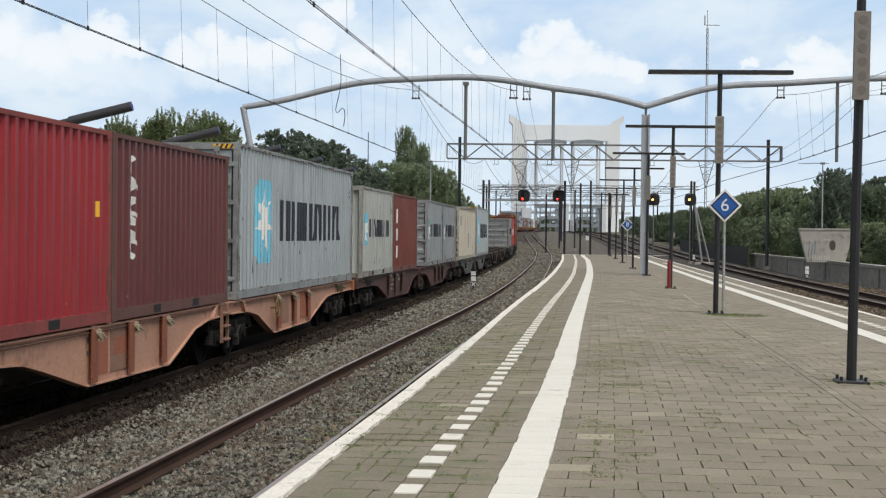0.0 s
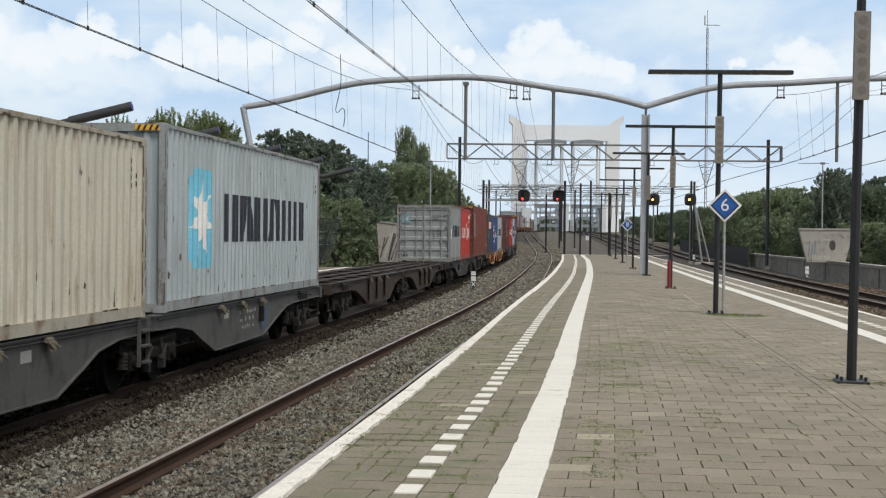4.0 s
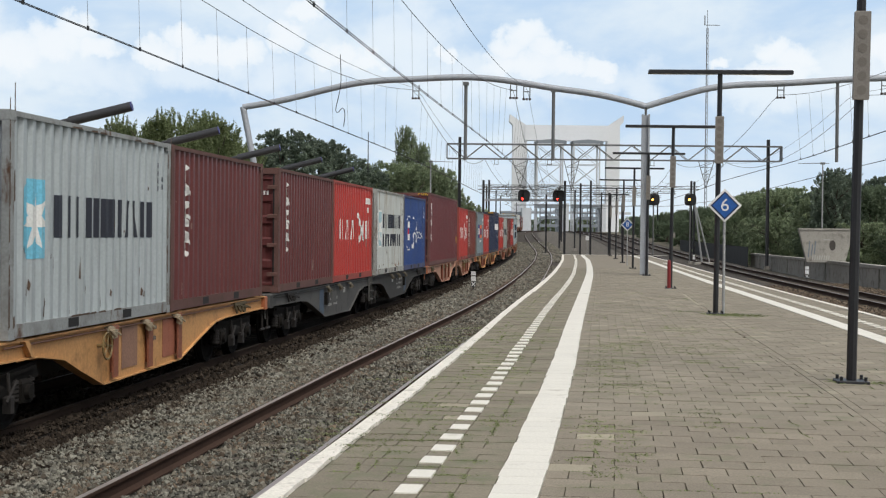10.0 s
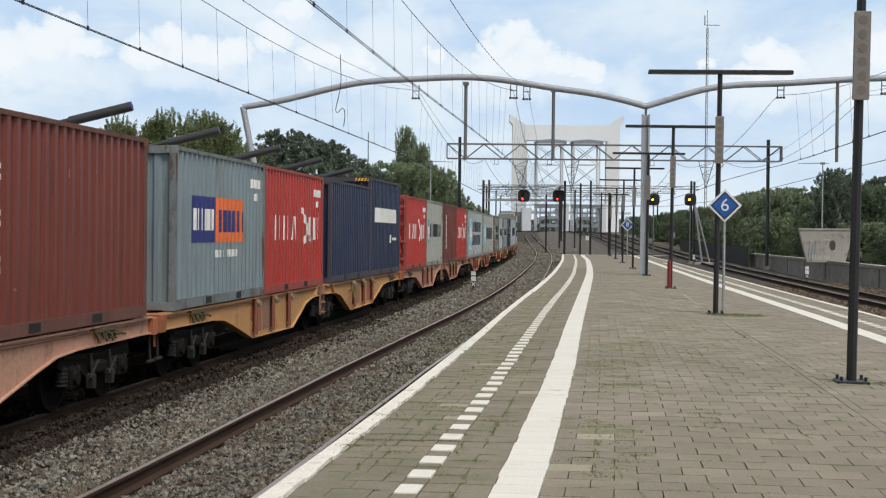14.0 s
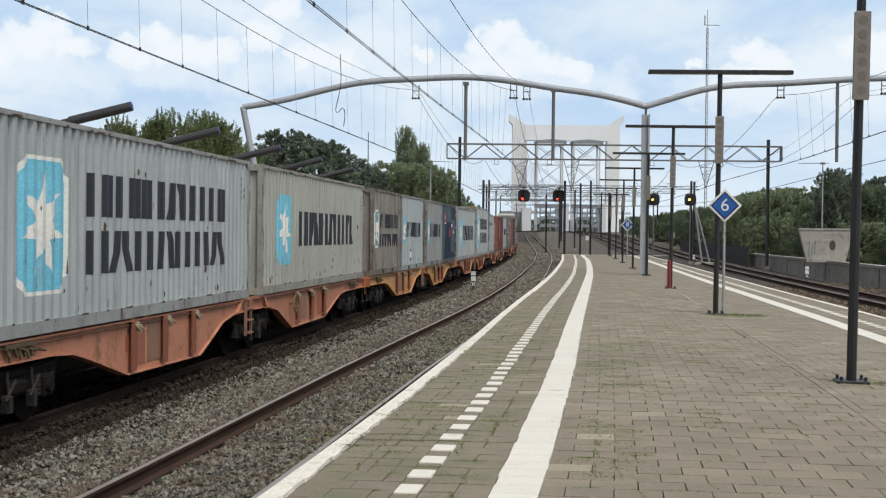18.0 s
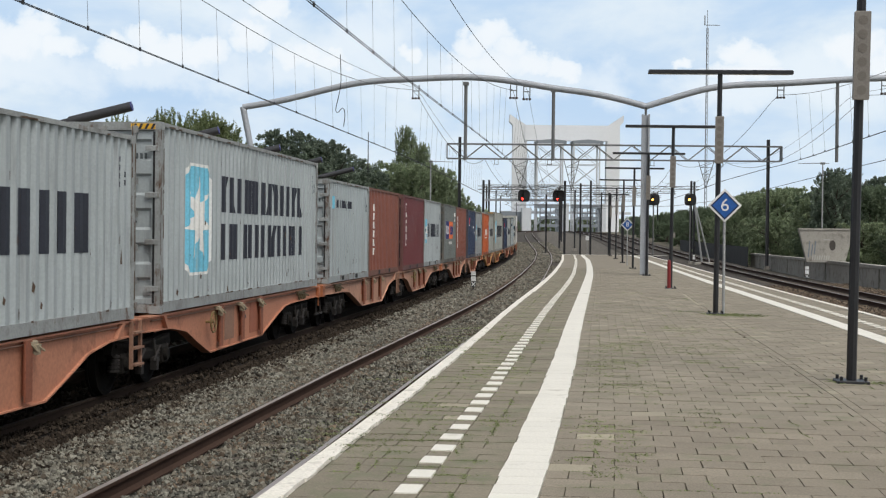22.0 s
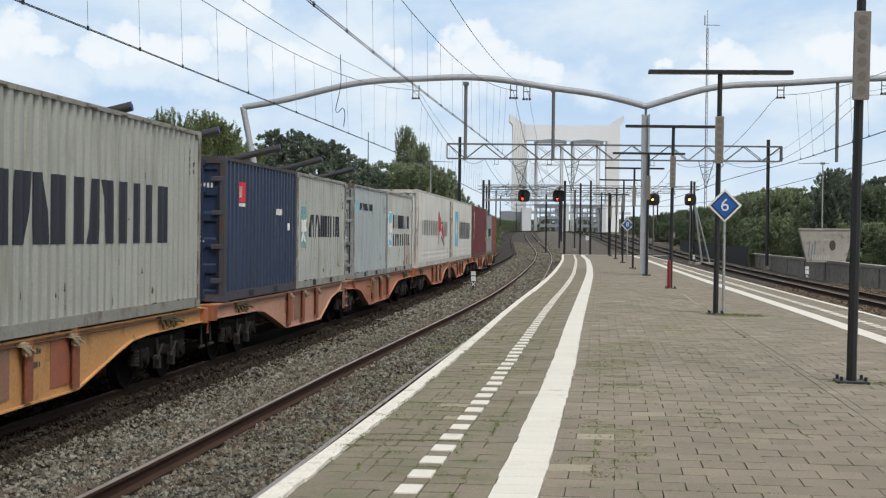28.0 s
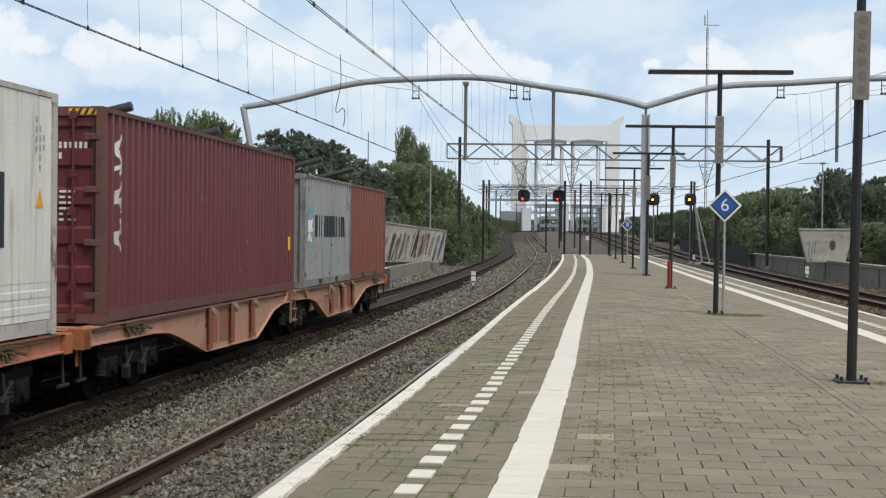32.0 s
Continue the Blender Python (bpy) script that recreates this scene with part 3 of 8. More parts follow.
M_LENS = surf("frosted_lamp_lens", (0.55, 0.55, 0.52), 0.4, bump=0)
M_SPK = surf("grey_brown_speaker_case", (0.20, 0.185, 0.165), 0.6, big=0.12, fs=60)
M_SPKD = surf("dark_speaker_cone", (0.160, 0.146, 0.128), 0.8, bump=0.4, fs=200)
lamp = lamp_post(4.49, 15.55, -6, 0.75, "black steel lamp post with grey speaker bolted to the paving")
for x, y in ((5.60, 29.1), (6.98, 43.5), (8.28, 57.7), (9.40, 70.3), (10.75, 85.0), (12.1, 99.5), (13.4, 114.0)):
    copy_thing(lamp, pose(x, y, 0, 0, 0.4, -6))


def letters(text, size, mat, parent, m, name="lettering", depth=0.004):
    c = bpy.data.curves.new(name, "FONT")
    c.body, c.size, c.extrude, c.align_x, c.align_y = text, size, depth, "CENTER", "CENTER"
    tmp = bpy.data.objects.new(name, c)
    scene.collection.objects.link(tmp)
    me = bpy.data.meshes.new_from_object(tmp)
    bpy.data.objects.remove(tmp)
    me.materials.clear()
    me.materials.append(mat)
    ob = new(name, me)
    ob.parent, ob.matrix_basis = parent, m
    return ob


M_SIGNB = surf("blue_sign_enamel", (0.013, 0.095, 0.35), 0.4, big=0.1, bs=3, bump=0.03)
M_SIGND = surf("dark_blue_sign_enamel", (0.008, 0.02, 0.075), 0.45, bump=0)
M_SIGNW = surf("white_sign_enamel", (0.72, 0.73, 0.72), 0.45, big=0.06, bs=3, bump=0.03)


def stop_sign(x, y, text, turn, label):
    t = tagged(new("platform_sign"), label, "sign", group="stopping position signs")
    t.matrix_basis = pose(x, y, 0, 0, 0, turn)
    mb = MB()
    mb.tube((0, 0, 0), (0, 0, 2.3), 0.03, n=10)
    shade(part("post", mb, M_GALV, t))
    q = pose(0, -0.045, 2.23, 0, 45, 0)
    mb = MB()
    mb.bevel_box(-0.245, 0.245, -0.245, 0.245, -0.012, 0.0, 0.004, m=q @ pose(0, 0, 0, 90, 0, 0))
    plate = part("plate", mb, M_SIGNW, t, "white-edged blue diamond plate")
    mb = MB()
    mb.bevel_box(-0.205, 0.205, -0.205, 0.205, 0, 0.006, 0.002, m=q @ pose(0, 0, 0, 90, 0, 0))
    part("dark_border", mb, M_SIGND, plate)
    mb = MB()
    mb.bevel_box(-0.178, 0.178, -0.178, 0.178, 0.004, 0.009, 0.002, m=q @ pose(0, 0, 0, 90, 0, 0))
    part("blue_field", mb, M_SIGNB, plate)
    letters(text, 0.36, M_SIGNW, plate, pose(0, -0.058, 2.23, 90, 0, 0), "number")
    return t


stop_sign(5.75, 29.06, "6", -4, "blue diamond sign with a white 6 on a grey post")
stop_sign(10.09, 77.8, "8", -6, "blue diamond sign with a white 8 on a grey post")

# red hydrant post beside a lamp
t = tagged(new("hydrant_post"), "short red post on the paving beside a lamp post", "post")
t.matrix_basis = pose(6.90, 43.3, 0)
mb = MB()
mb.tube((0, 0, 0), (0, 0, 0.82), 0.055, n=12)
mb.tube((0, 0, 0.82), (0, 0, 0.88), 0.055, 0.03, n=12)
M_RED = surf("red_post_paint", (0.20, 0.016, 0.018), 0.5)
shade(part("shaft", mb, M_RED, t))
mb = MB()
mb.bevel_box(-0.09, 0.09, -0.09, 0.09, 0, 0.025, 0.005)
part("foot", mb, M_GALVD, t)


# ===== the arched catenary portal =====
def arch_portal():
    t = tagged(new("catenary_portal"), "grey steel portal of two curved tubes on columns over the tracks", "portal")
    tn = -5.6
    t.matrix_basis = pose(8.30, 58.6, 0, 0, 0, tn)

    def tube_part(name, pts, r, label=""):
        mb = MB()
        mb.chain(pts, r, n=14)
        return shade(part(name, mb, M_PORTAL, t, label))
    L = [(-16.92, 6.89), (-15.22, 7.18), (-13.48, 7.6), (-11.85, 7.93), (-9.58, 8.08), (-7.33, 8.15), (-5.5, 7.98), (-3.8, 7.7), (-1.93, 7.43), (0.0, 6.95)]
    Rr = [(0.0, 6.95), (1.29, 7.35), (2.45, 7.67), (5.29, 7.89), (7.44, 8.02), (9.62, 8.12), (13.0, 8.1), (15.5, 7.75), (17.4, 7.2)]
    for name, q in (("left_arch", L), ("right_arch", Rr)):
        fn = smooth_curve([p[0] for p in q], [p[1] for p in q])
        tube_part(name, [(q[0][0] + (q[-1][0] - q[0][0]) * k / 44, 0, fn(q[0][0] + (q[-1][0] - q[0][0]) * k / 44)) for k in range(45)], 0.13)
    tube_part("left_leg", [(-16.92, 0, 6.89), (-16.2, 0, 3.4), (-15.5, 0, -0.1)], 0.13)
    tube_part("right_leg", [(17.4, 0, 7.2), (16.9, 0, 3.2), (16.6, 0, -0.9)], 0.13)
    mb = MB()
    for a in (-0.165, 0.10):
        mb.bevel_box(a, a + 0.07, -0.15, 0.15, 0, 6.62, 0.01)
    mb.box(-0.12, 0.12, -0.02, 0.02, 0.02, 6.6)
    part("column", mb, M_PORTAL, t, "double-flanged grey column")
    mb = MB()
    mb.tube((0, 0, 6.6), (0, 0, 7.05), 0.05, n=8)
    part("column_head", mb, M_GALVD, t)
    mb = MB()
    mb.bevel_box(-0.2, 0.2, -0.16, 0.16, 0, 0.03, 0.005)
    part("foot_plate", mb, M_GALVD, t)
    for x, zt in ((-7.45, 7.9), (-3.80, 7.62), (7.72, 8.0)):
        mb = MB()
        mb.tube((x, 0, zt), (x, 0, 4.70), 0.07, n=10)
        h = shade(part("drop_post", mb, M_GALVD, t, "vertical drop tube under the arch"))
        mb = MB()
        mb.bevel_box(x - 0.12, x + 0.12, -0.11, 0.11, zt - 0.08, zt + 0.06, 0.02)
        part("bracket", mb, M_GALVD, h)
    for x, zt in ((-9.55, 7.83), (-5.46, 7.85), (-4.91, 7.80), (5.45, 7.88), (9.6, 8.05)):
        mb = MB()
        for a in (-0.13, 0.13):
            mb.tube((x + a, 0, zt), (x + a, 0, zt - 0.55), 0.022, n=6)
        mb.tube((x - 0.15, 0, zt - 0.25), (x + 0.15, 0, zt - 0.25), 0.022, n=6)
        mb.tube((x - 0.17, 0, zt - 0.55), (x + 0.17, 0, zt - 0.55), 0.02, n=6)
        h = part("wire_hanger", mb, M_GALVD, t)
        for a in (-0.13, 0.0, 0.13):
            mb = MB()
            mb.tube((x + a, 0, zt - 0.52), (x + a, 0, zt - 0.60), 0.05, n=8)
            part("insulator", mb, M_INS, h)
    return t


arch_portal()


# ===== lattice gantry =====
def truss(mb, x0, x1, z0, z1, d, n, r=0.045):
    for y in (-d, d):
        mb.box(x0, x1, y - r, y + r, z0 - r, z0 + r)
        mb.box(x0, x1, y - r, y + r, z1 - r, z1 + r)
        for i in range(n):
            a, b = x0 + (x1 - x0) * i / n, x0 + (x1 - x0) * (i + 1) / n
            c = (a + b) / 2
            mb.tube((a, y, z1), (c, y, z0), r * 0.8, n=5)
            mb.tube((c, y, z0), (b, y, z1), r * 0.8, n=5)
    for i in range(n + 1):
        a = x0 + (x1 - x0) * i / n
        mb.tube((a, -d, z1), (a, d, z1), r * 0.7, n=5)
        mb.tube((a, -d, z0), (a, d, z0), r * 0.7, n=5)


def h_column(mb, x, z0, z1, w=0.16):
    for a in (-w, w - 0.03):
        mb.box(x + a, x + a + 0.03, -w, w, z0, z1)
    mb.box(x - w, x + w, -0.015, 0.015, z0, z1)


def gantry(x, y, turn, span, z0, z1, label, hang=(), lights=(), n=9):
    t = tagged(new("lattice_gantry"), label, "gantry", group="catenary gantries")
    t.matrix_basis = pose(x, y, 0, 0, 0, turn)
    mb = MB()
    truss(mb, -1.0, span + 1.0, z0, z1, 0.35, n)
    mb.box(-1.05, -0.97, -0.4, 0.4, z0, z1)
    mb.box(span + 0.97, span + 1.05, -0.4, 0.4, z0, z1)
    part("truss_beam", mb, M_GALVD, t)
    for a in (0, span):
        mb = MB()
        h_column(mb, a, -0.9 + rise(y), z1 + 0.55, 0.115)
        part("column", mb, M_POSTD, t, "dark steel column")
        mb = MB()
        mb.prism([(a - 0.28, -1.0 + rise(y)), (a + 0.28, -1.0 + rise(y)), (a + 0.18, -0.7 + rise(y)), (a - 0.18, -0.7 + rise(y))], -0.28, 0.28)
        part("footing", mb, M_CONC, t)
    for a, zb in hang:
        mb = MB()
        for s in (-0.62, 0.62):
            mb.tube((a + s, 0, z0), (a, 0, zb), 0.03, n=6)
        for k in (0.25, 0.5, 0.75):
            w, zz = 0.62 * (1 - k), z0 + (zb - z0) * k
            mb.tube((a - w, 0, zz), (a + w, 0, zz), 0.02, n=5)
            mb.tube((a - w, 0, zz), (a + w * 1.3, 0, zz + (z0 - zb) * 0.2), 0.02, n=5)
        part("hanging_frame", mb, M_GALVD, t, "V-shaped lattice hanger")
    for a in lights:
        mb = MB()
        for s in (-0.15, 0.15):
            mb.tube((a + s, 0, z0), (a + s, 0, z0 - 0.42), 0.02, n=6)
        mb.tube((a - 0.2, 0, z0 - 0.42), (a + 0.2, 0, z0 - 0.42), 0.02, n=6)
        part("wire_hanger", mb, M_GALVD, t)
    return t


M_POSTD = surf("dark_steel_column", (0.035, 0.036, 0.04), 0.6, metal=0.3, big=0.3, bs=1)
gantry(1.25, 112.6, -1.5, 24.3, 7.62, 8.78, "wide lattice gantry over four tracks on dark columns", hang=((4.8, 5.4), (8.85, 5.2), (19.45, 5.5)), lights=(2.9, 7.1, 15.2, 20.6))


# ===== signals =====
def signal(x, y, zc, colour, strength, label, zfoot, zlamp=-0.16):
    t = tagged(new("railway_signal"), label, "signal", group="signals")
    t.matrix_basis = pose(x, y, 0)
    mb = MB()
    n = 20
    prof = []
    for i in range(n):
        a = 2 * math.pi * i / n
        prof.append((0.52 * math.copysign(abs(math.cos(a)) ** 0.55, math.cos(a)), zc + 0.52 * math.copysign(abs(math.sin(a)) ** 0.55, math.sin(a))))
    mb.prism(prof, -0.03, 0.03)
    part("backboard", mb, M_SIGK, t, "black signal board")
    for k in range(3):
        z = zc + 0.26 - 0.26 * k
        mb = MB()
        mb.tube((-0.1, -0.03, z), (-0.1, -0.16, z), 0.105, n=14, caps=False)
        h = part("lamp_hood", mb, M_SIGK, t)
        mb = MB()
        mb.tube((-0.1, -0.035, z), (-0.1, -0.06, z), 0.075, n=14)
        lit = abs(z - zc - zlamp) < 0.14
        part("lens", mb, glow("lit_lens", colour, strength * 1.6) if lit else M_SIGK, h, "lit lens" if lit else "")
    mb = MB()
    mb.tube((0, 0.1, zfoot), (0, 0.1, zc + 0.75), 0.06, n=8)
    part("mast", mb, M_GALVD, t)
    mb = MB()
    mb.box(-0.35, 0.35, 0.03, 0.12, zc - 0.5, zc + 0.5)
    part("back_case", mb, M_SIGK, t)
    return t


M_SIGK = surf("black_signal_paint", (0.012, 0.012, 0.013), 0.6)
RED, AMB = (1.0, 0.03, 0.02), (1.0, 0.42, 0.08)
signal(7.05, 124.8, 5.06, RED, 7, "black signal head showing red under a gantry", 5.0, -0.2)
signal(10.10, 124.8, 5.08, RED, 7, "black signal head showing red beside a gantry column", 5.0, -0.2)
t = tagged(new("signal_walkway"), "pale steel walkway beam between two gantry columns", "walkway")
mb = MB()
mb.box(3.62, 10.53, 125.15, 125.55, 4.60, 4.78)
part("beam", mb, M_PORTAL, t)
mb = MB()
mb.tube((3.62, 125.2, 5.3), (10.53, 125.2, 5.3), 0.025, n=5)
part("handrail", mb, M_GALVD, t)
for k in range(6):
    mb = MB()
    mb.tube((3.8 + k * 1.3, 125.2, 4.78), (3.8 + k * 1.3, 125.2, 5.3), 0.02, n=5)
    part("stanchion", mb, M_GALVD, t)
signal(18.49, 125.0, 4.86, AMB, 7, "black signal head showing amber on a thin mast", -0.6, 0.0)
signal(21.72, 125.0, 4.88, AMB, 7, "black signal head showing amber on a braced mast", -0.6, 0.0)


# ===== overhead wires =====
def overhead(line, centre, words, contact_off, carrier_off, feeder_off=None, first=2.2, pitch=2.49, height=4.72, mid=31.6):
    """Contact wires hung from a sagging carrier; the offsets are tables along the line, measured from centre."""
    t = tagged(new("overhead_line"), words, "wire", group="overhead lines")
    ys = [-22.0 + 2.0 * i for i in range(202)]

    def sag(y):
        """Height of the carrier over its lowest point: spans of 54 m up to the lattice gantry, longer ones past it."""
        if y < mid + 81:
            f = (y - mid) / 27.0
            return 1.36 * (f - 2 * round(f / 2)) ** 2
        f = (y - mid - 81) / 30.0
        return 1.36 * (f - 1 - 2 * round((f - 1) / 2)) ** 2

    def contact(y):
        return Vector((*line(centre + contact_off(y), y), height + rise(y)))

    def carrier(y):
        return Vector((*line(centre + carrier_off(y), y), height + 1.5 + sag(y) + rise(y)))
    for name, fn, r in (("contact_wire", contact, 0.0085), ("carrier_wire", carrier, 0.008)):
        mb = MB()
        mb.chain([fn(y) for y in ys], [max(r, 0.00012 * y + 0.003) for y in ys], n=5)
        part(name, mb, M_WIRE, t)
    mb = MB()
    mb.chain([contact(y) + Vector((0.045, 0, 0.0)) for y in ys], 0.007, n=4)
    part("contact_wire", mb, M_WIRE, t)
    if feeder_off is not None:
        mb = MB()
        mb.chain([Vector((*line(centre + feeder_off(y), y), carrier(y).z + 0.30 * (1 - sag(y) / 1.36) ** 0.5)) for y in ys], 0.0075, n=4)
        part("feeder_wire", mb, M_WIRE, t)
    y = first
    while y < (110 if line is near_line else 57):
        if (y - mid) % 54 < 25 or (y - mid) % 54 > 29:
            a, b = contact(y), carrier(y)
            mb = MB()
            mb.tube(a, b, 0.003 + 0.00004 * y, n=4)
            part("dropper", mb, M_WIREL, t)
            mb = MB()
            mb.bevel_box(-0.013, 0.013, -0.035, 0.035, -0.015, 0.055, 0.006, m=Matrix.Translation(a))
            part("clamp", mb, M_WIRE, t)
        y += pitch
    return t


M_WIREL = surf("thin_dropper_wire", (0.16, 0.17, 0.18), 0.6, metal=0.3, bump=0)
FARZIG = ((112.6, -0.2), (172.6, 0.2), (232.6, -0.2), (292.6, 0.2), (380, -0.2))
W_TRAIN = overhead(near_line, TRAIN_OFF, "dark overhead contact wires with thin droppers above the train",
                   table(((-50, -0.2), (4.6, -0.32), (20, -0.2), (30, -0.1), (45, -0.03), (58.6, 0.06)) + FARZIG), table(((-50, -0.2), (4.6, -0.36), (20, -0.26), (30, -0.16), (45, -0.12), (58.6, 0.2)) + FARZIG),
                   table(((-50, 0.2), (4.6, 0.2), (30, 0.22), (45, 0.26), (58.6, 0.3), (112.6, 0.2), (380, 0.2))), 19.27 - 17.43)
overhead(near_line, 0.0, "dark overhead contact wires with thin droppers above the near track",
         table(((-50, -0.2), (4.6, -0.4), (20, -0.28), (33, -0.17), (45, -0.06), (58.6, 0.02)) + FARZIG), table(((-50, -0.2), (4.6, -0.44), (20, -0.32), (33, -0.2), (45, -0.11), (58.6, 0.22)) + FARZIG),
         table(((-50, 0.4), (4.6, 0.45), (30, 0.55), (45, 0.64), (58.6, 0.78), (112.6, 0.5), (380, 0.5))), 19.65 - 17.71, 2.53)
overhead(right_line, 1.72, "dark overhead contact wires with droppers beside the platform",
         table(((-50, 0.3), (4.6, 0.4), (40, 0.66), (52, 0.73), (58.6, 0.58), (63, 0.33), (76, -0.1)) + FARZIG), table(((-50, 0.2), (4.6, 0.3), (40, 0.6), (52, 0.55), (58.6, 0.32)) + FARZIG), height=4.6)
overhead(right_line, 5.75, "dark overhead contact wires with droppers above the outer track",
         table(((-50, 0.2), (4.6, 0.3), (58.6, -0.2)) + FARZIG), table(((-50, 0.2), (4.6, 0.3), (58.6, -0.1)) + FARZIG), table(((-50, -0.6), (380, -0.6))), height=4.6)
mb = MB()
qx, qy = near_line(TRAIN_OFF + 0.18, 41.5)
curl = [(0.0, 6.85), (0.02, 6.45), (0.03, 6.1), (0.0, 5.8), (-0.05, 5.55), (-0.10, 5.36), (-0.12, 5.22), (-0.09, 5.14), (-0.03, 5.16), (0.03, 5.24), (0.08, 5.28), (0.13, 5.24), (0.155, 5.12), (0.15, 4.95), (0.12, 4.74)]
mb.chain([(qx + a, qy, b) for a, b in curl], 0.012, n=5)
part("jumper_cable", mb, M_WIRE, W_TRAIN, "loosely curled jumper cable")


# ===== further gantries along the line =====
def portal(x, y, span, ztop, words, posts):
    t = tagged(new("catenary_gantry"), words, "gantry", group="catenary gantries")
    t.matrix_basis = pose(x, y, rise(y), 0, 0, -3)
    mb = MB()
    mb.box(-0.5, span + 0.5, -0.15, 0.15, ztop - 0.35, ztop - 0.28)
    mb.box(-0.5, span + 0.5, -0.15, 0.15, ztop - 0.05, ztop)
    n = int(span / 1.6)
    for i in range(n):
        a, b = span * i / n, span * (i + 1) / n
        mb.tube((a, 0, ztop - 0.05), ((a + b) / 2, 0, ztop - 0.3), 0.03, n=4)
        mb.tube(((a + b) / 2, 0, ztop - 0.3), (b, 0, ztop - 0.05), 0.03, n=4)
    part("beam", mb, M_GALVD, t)
    for p in posts:
        mb = MB()
        h_column(mb, p, -1.0, ztop + 0.5, 0.10)
        part("column", mb, M_POSTD, t)
    for p in (posts[0] + 2.2, posts[-1] - 2.2) if span < 10 else (posts[0] + 2.2, posts[0] + 6.2, posts[-1] - 6.2, posts[-1] - 2.2):
        mb = MB()
        mb.tube((p - 0.15, 0, ztop - 0.3), (p - 0.15, 0, ztop - 0.9), 0.02, n=5)
        mb.tube((p + 0.15, 0, ztop - 0.3), (p + 0.15, 0, ztop - 0.9), 0.02, n=5)
        mb.tube((p - 0.2, 0, ztop - 0.9), (p + 0.2, 0, ztop - 0.9), 0.02, n=5)
        part("wire_hanger", mb, M_GALVD, t)
    return t


for x, y, span, zt, posts in ((3.5, 125.0, 7.15, 5.75, (0.0, 7.15)), (4.8, 150.0, 21.5, 6.5, (0.0, 10.7, 21.5)), (5.6, 185.0, 24.0, 6.6, (0.0, 9.5, 24.0)), (8.5, 230.0, 26.0, 6.4, (0.0, 10.5, 17.0, 26.0)), (12.0, 300.0, 28.0, 6.4, (0.0, 13.0, 28.0)), (19.5, 380.0, 28.0, 6.4, (0.0, 13.0, 28.0))):
    portal(x, y, span, zt, "dark steel catenary gantry over the distant tracks", posts)

# slim posts standing about the tracks beyond the platform
for x, y, h in ((13.6, 141.0, 6.5), (16.2, 175.0, 6.5), (17.3, 208.0, 6.8), (11.0, 152.0, 5.5), (15.4, 132.0, 5.4), (17.4, 138.0, 5.3), (22.0, 126.2, 6.4)):
    t = tagged(new("line_post"), "slim dark steel post beside the tracks", "post", group="line posts")
    t.matrix_basis = pose(x, y, rise(y))
    mb = MB()
    h_column(mb, 0, -1.0, h, 0.085)
    part("shaft", mb, M_POSTD, t)
    mb = MB()
    mb.bevel_box(-0.25, 0.25, -0.25, 0.25, -1.0, -0.72, 0.05)
    part("footing", mb, M_CONC, t)

# braced support of the outer signal
t = tagged(new("signal_brace"), "grey braced steel frame behind a signal", "post")
mb = MB()
mb.tube((22.9, 125.4, -0.8), (22.1, 125.4, 5.0), 0.09, n=6)
mb.tube((23.6, 125.4, -0.8), (22.3, 125.4, 4.2), 0.07, n=6)
part("brace", mb, M_GALV, t)
mb = MB()
mb.bevel_box(22.2, 23.9, 125.0, 125.8, -1.0, -0.6, 0.1)
part("footing", mb, M_CONC, t)


# ===== small marker posts in the ballast =====
def marker(x, y, words):
    t = tagged(new("marker_post"), words, "marker", group="trackside markers")
    t.matrix_basis = pose(x, y, RAIL_Z - 0.33, 0, 0, -4) @ Matrix.Diagonal((0.82, 0.82, 0.92, 1))
    mb = MB()
    mb.box(-0.03, 0.03, -0.03, 0.03, 0, 0.35)
    part("stake", mb, M_BLACK, t)
    mb = MB()
    mb.bevel_box(-0.13, 0.13, -0.02, 0.02, 0.33, 0.60, 0.006)
    p = part("cross_plate", mb, M_BLACK, t, "black plate with a white cross")
    mb = MB()
    for a in (-45, 45):
        mb.box(-0.14, 0.14, -0.003, 0.003, -0.025, 0.025, m=pose(0, -0.024, 0.465, 0, a, 0))
    part("white_cross", mb, M_SIGNW, p)
    mb = MB()
    mb.bevel_box(-0.13, 0.13, -0.02, 0.02, 0.62, 0.86, 0.006)
    part("white_plate", mb, M_SIGNW, t)
    mb = MB()
    mb.bevel_box(-0.11, 0.11, -0.02, 0.02, 0.86, 0.90, 0.006)
    part("black_band", mb, M_BLACK, t)
    mb = MB()
    mb.bevel_box(-0.13, 0.13, -0.02, 0.02, 0.90, 1.10, 0.006)
    part("top_plate", mb, M_SIGNW, t)
    return t


marker(1.40, 64.6, "short black and white marker post standing in ballast")
marker(21.65, 84.4, "short black and white marker post beside the outer tracks")
marker(23.85, 135.0, "small black and white marker post far along the tracks")
t = tagged(new("speed_board"), "small white board on a thin post", "sign")
mb = MB()
mb.tube((13.9, 137.0, -1.0), (13.9, 137.0, 1.6), 0.03, n=6)
part("post", mb, M_GALV, t)
mb = MB()
mb.bevel_box(13.74, 14.06, 136.93, 136.96, 1.2, 1.62, 0.005)
part("board", mb, M_SIGNW, t)
t = tagged(new("notice_board"), "small pale board among the bushes", "sign")
mb = MB()
mb.box(20.9, 21.4, 131.0, 131.04, 1.5, 2.0)
part("board", mb, M_CONC, t)
mb = MB()
mb.tube((21.15, 131.05, -1.0), (21.15, 131.05, 1.9), 0.03, n=6)
part("post", mb, M_GALVD, t)

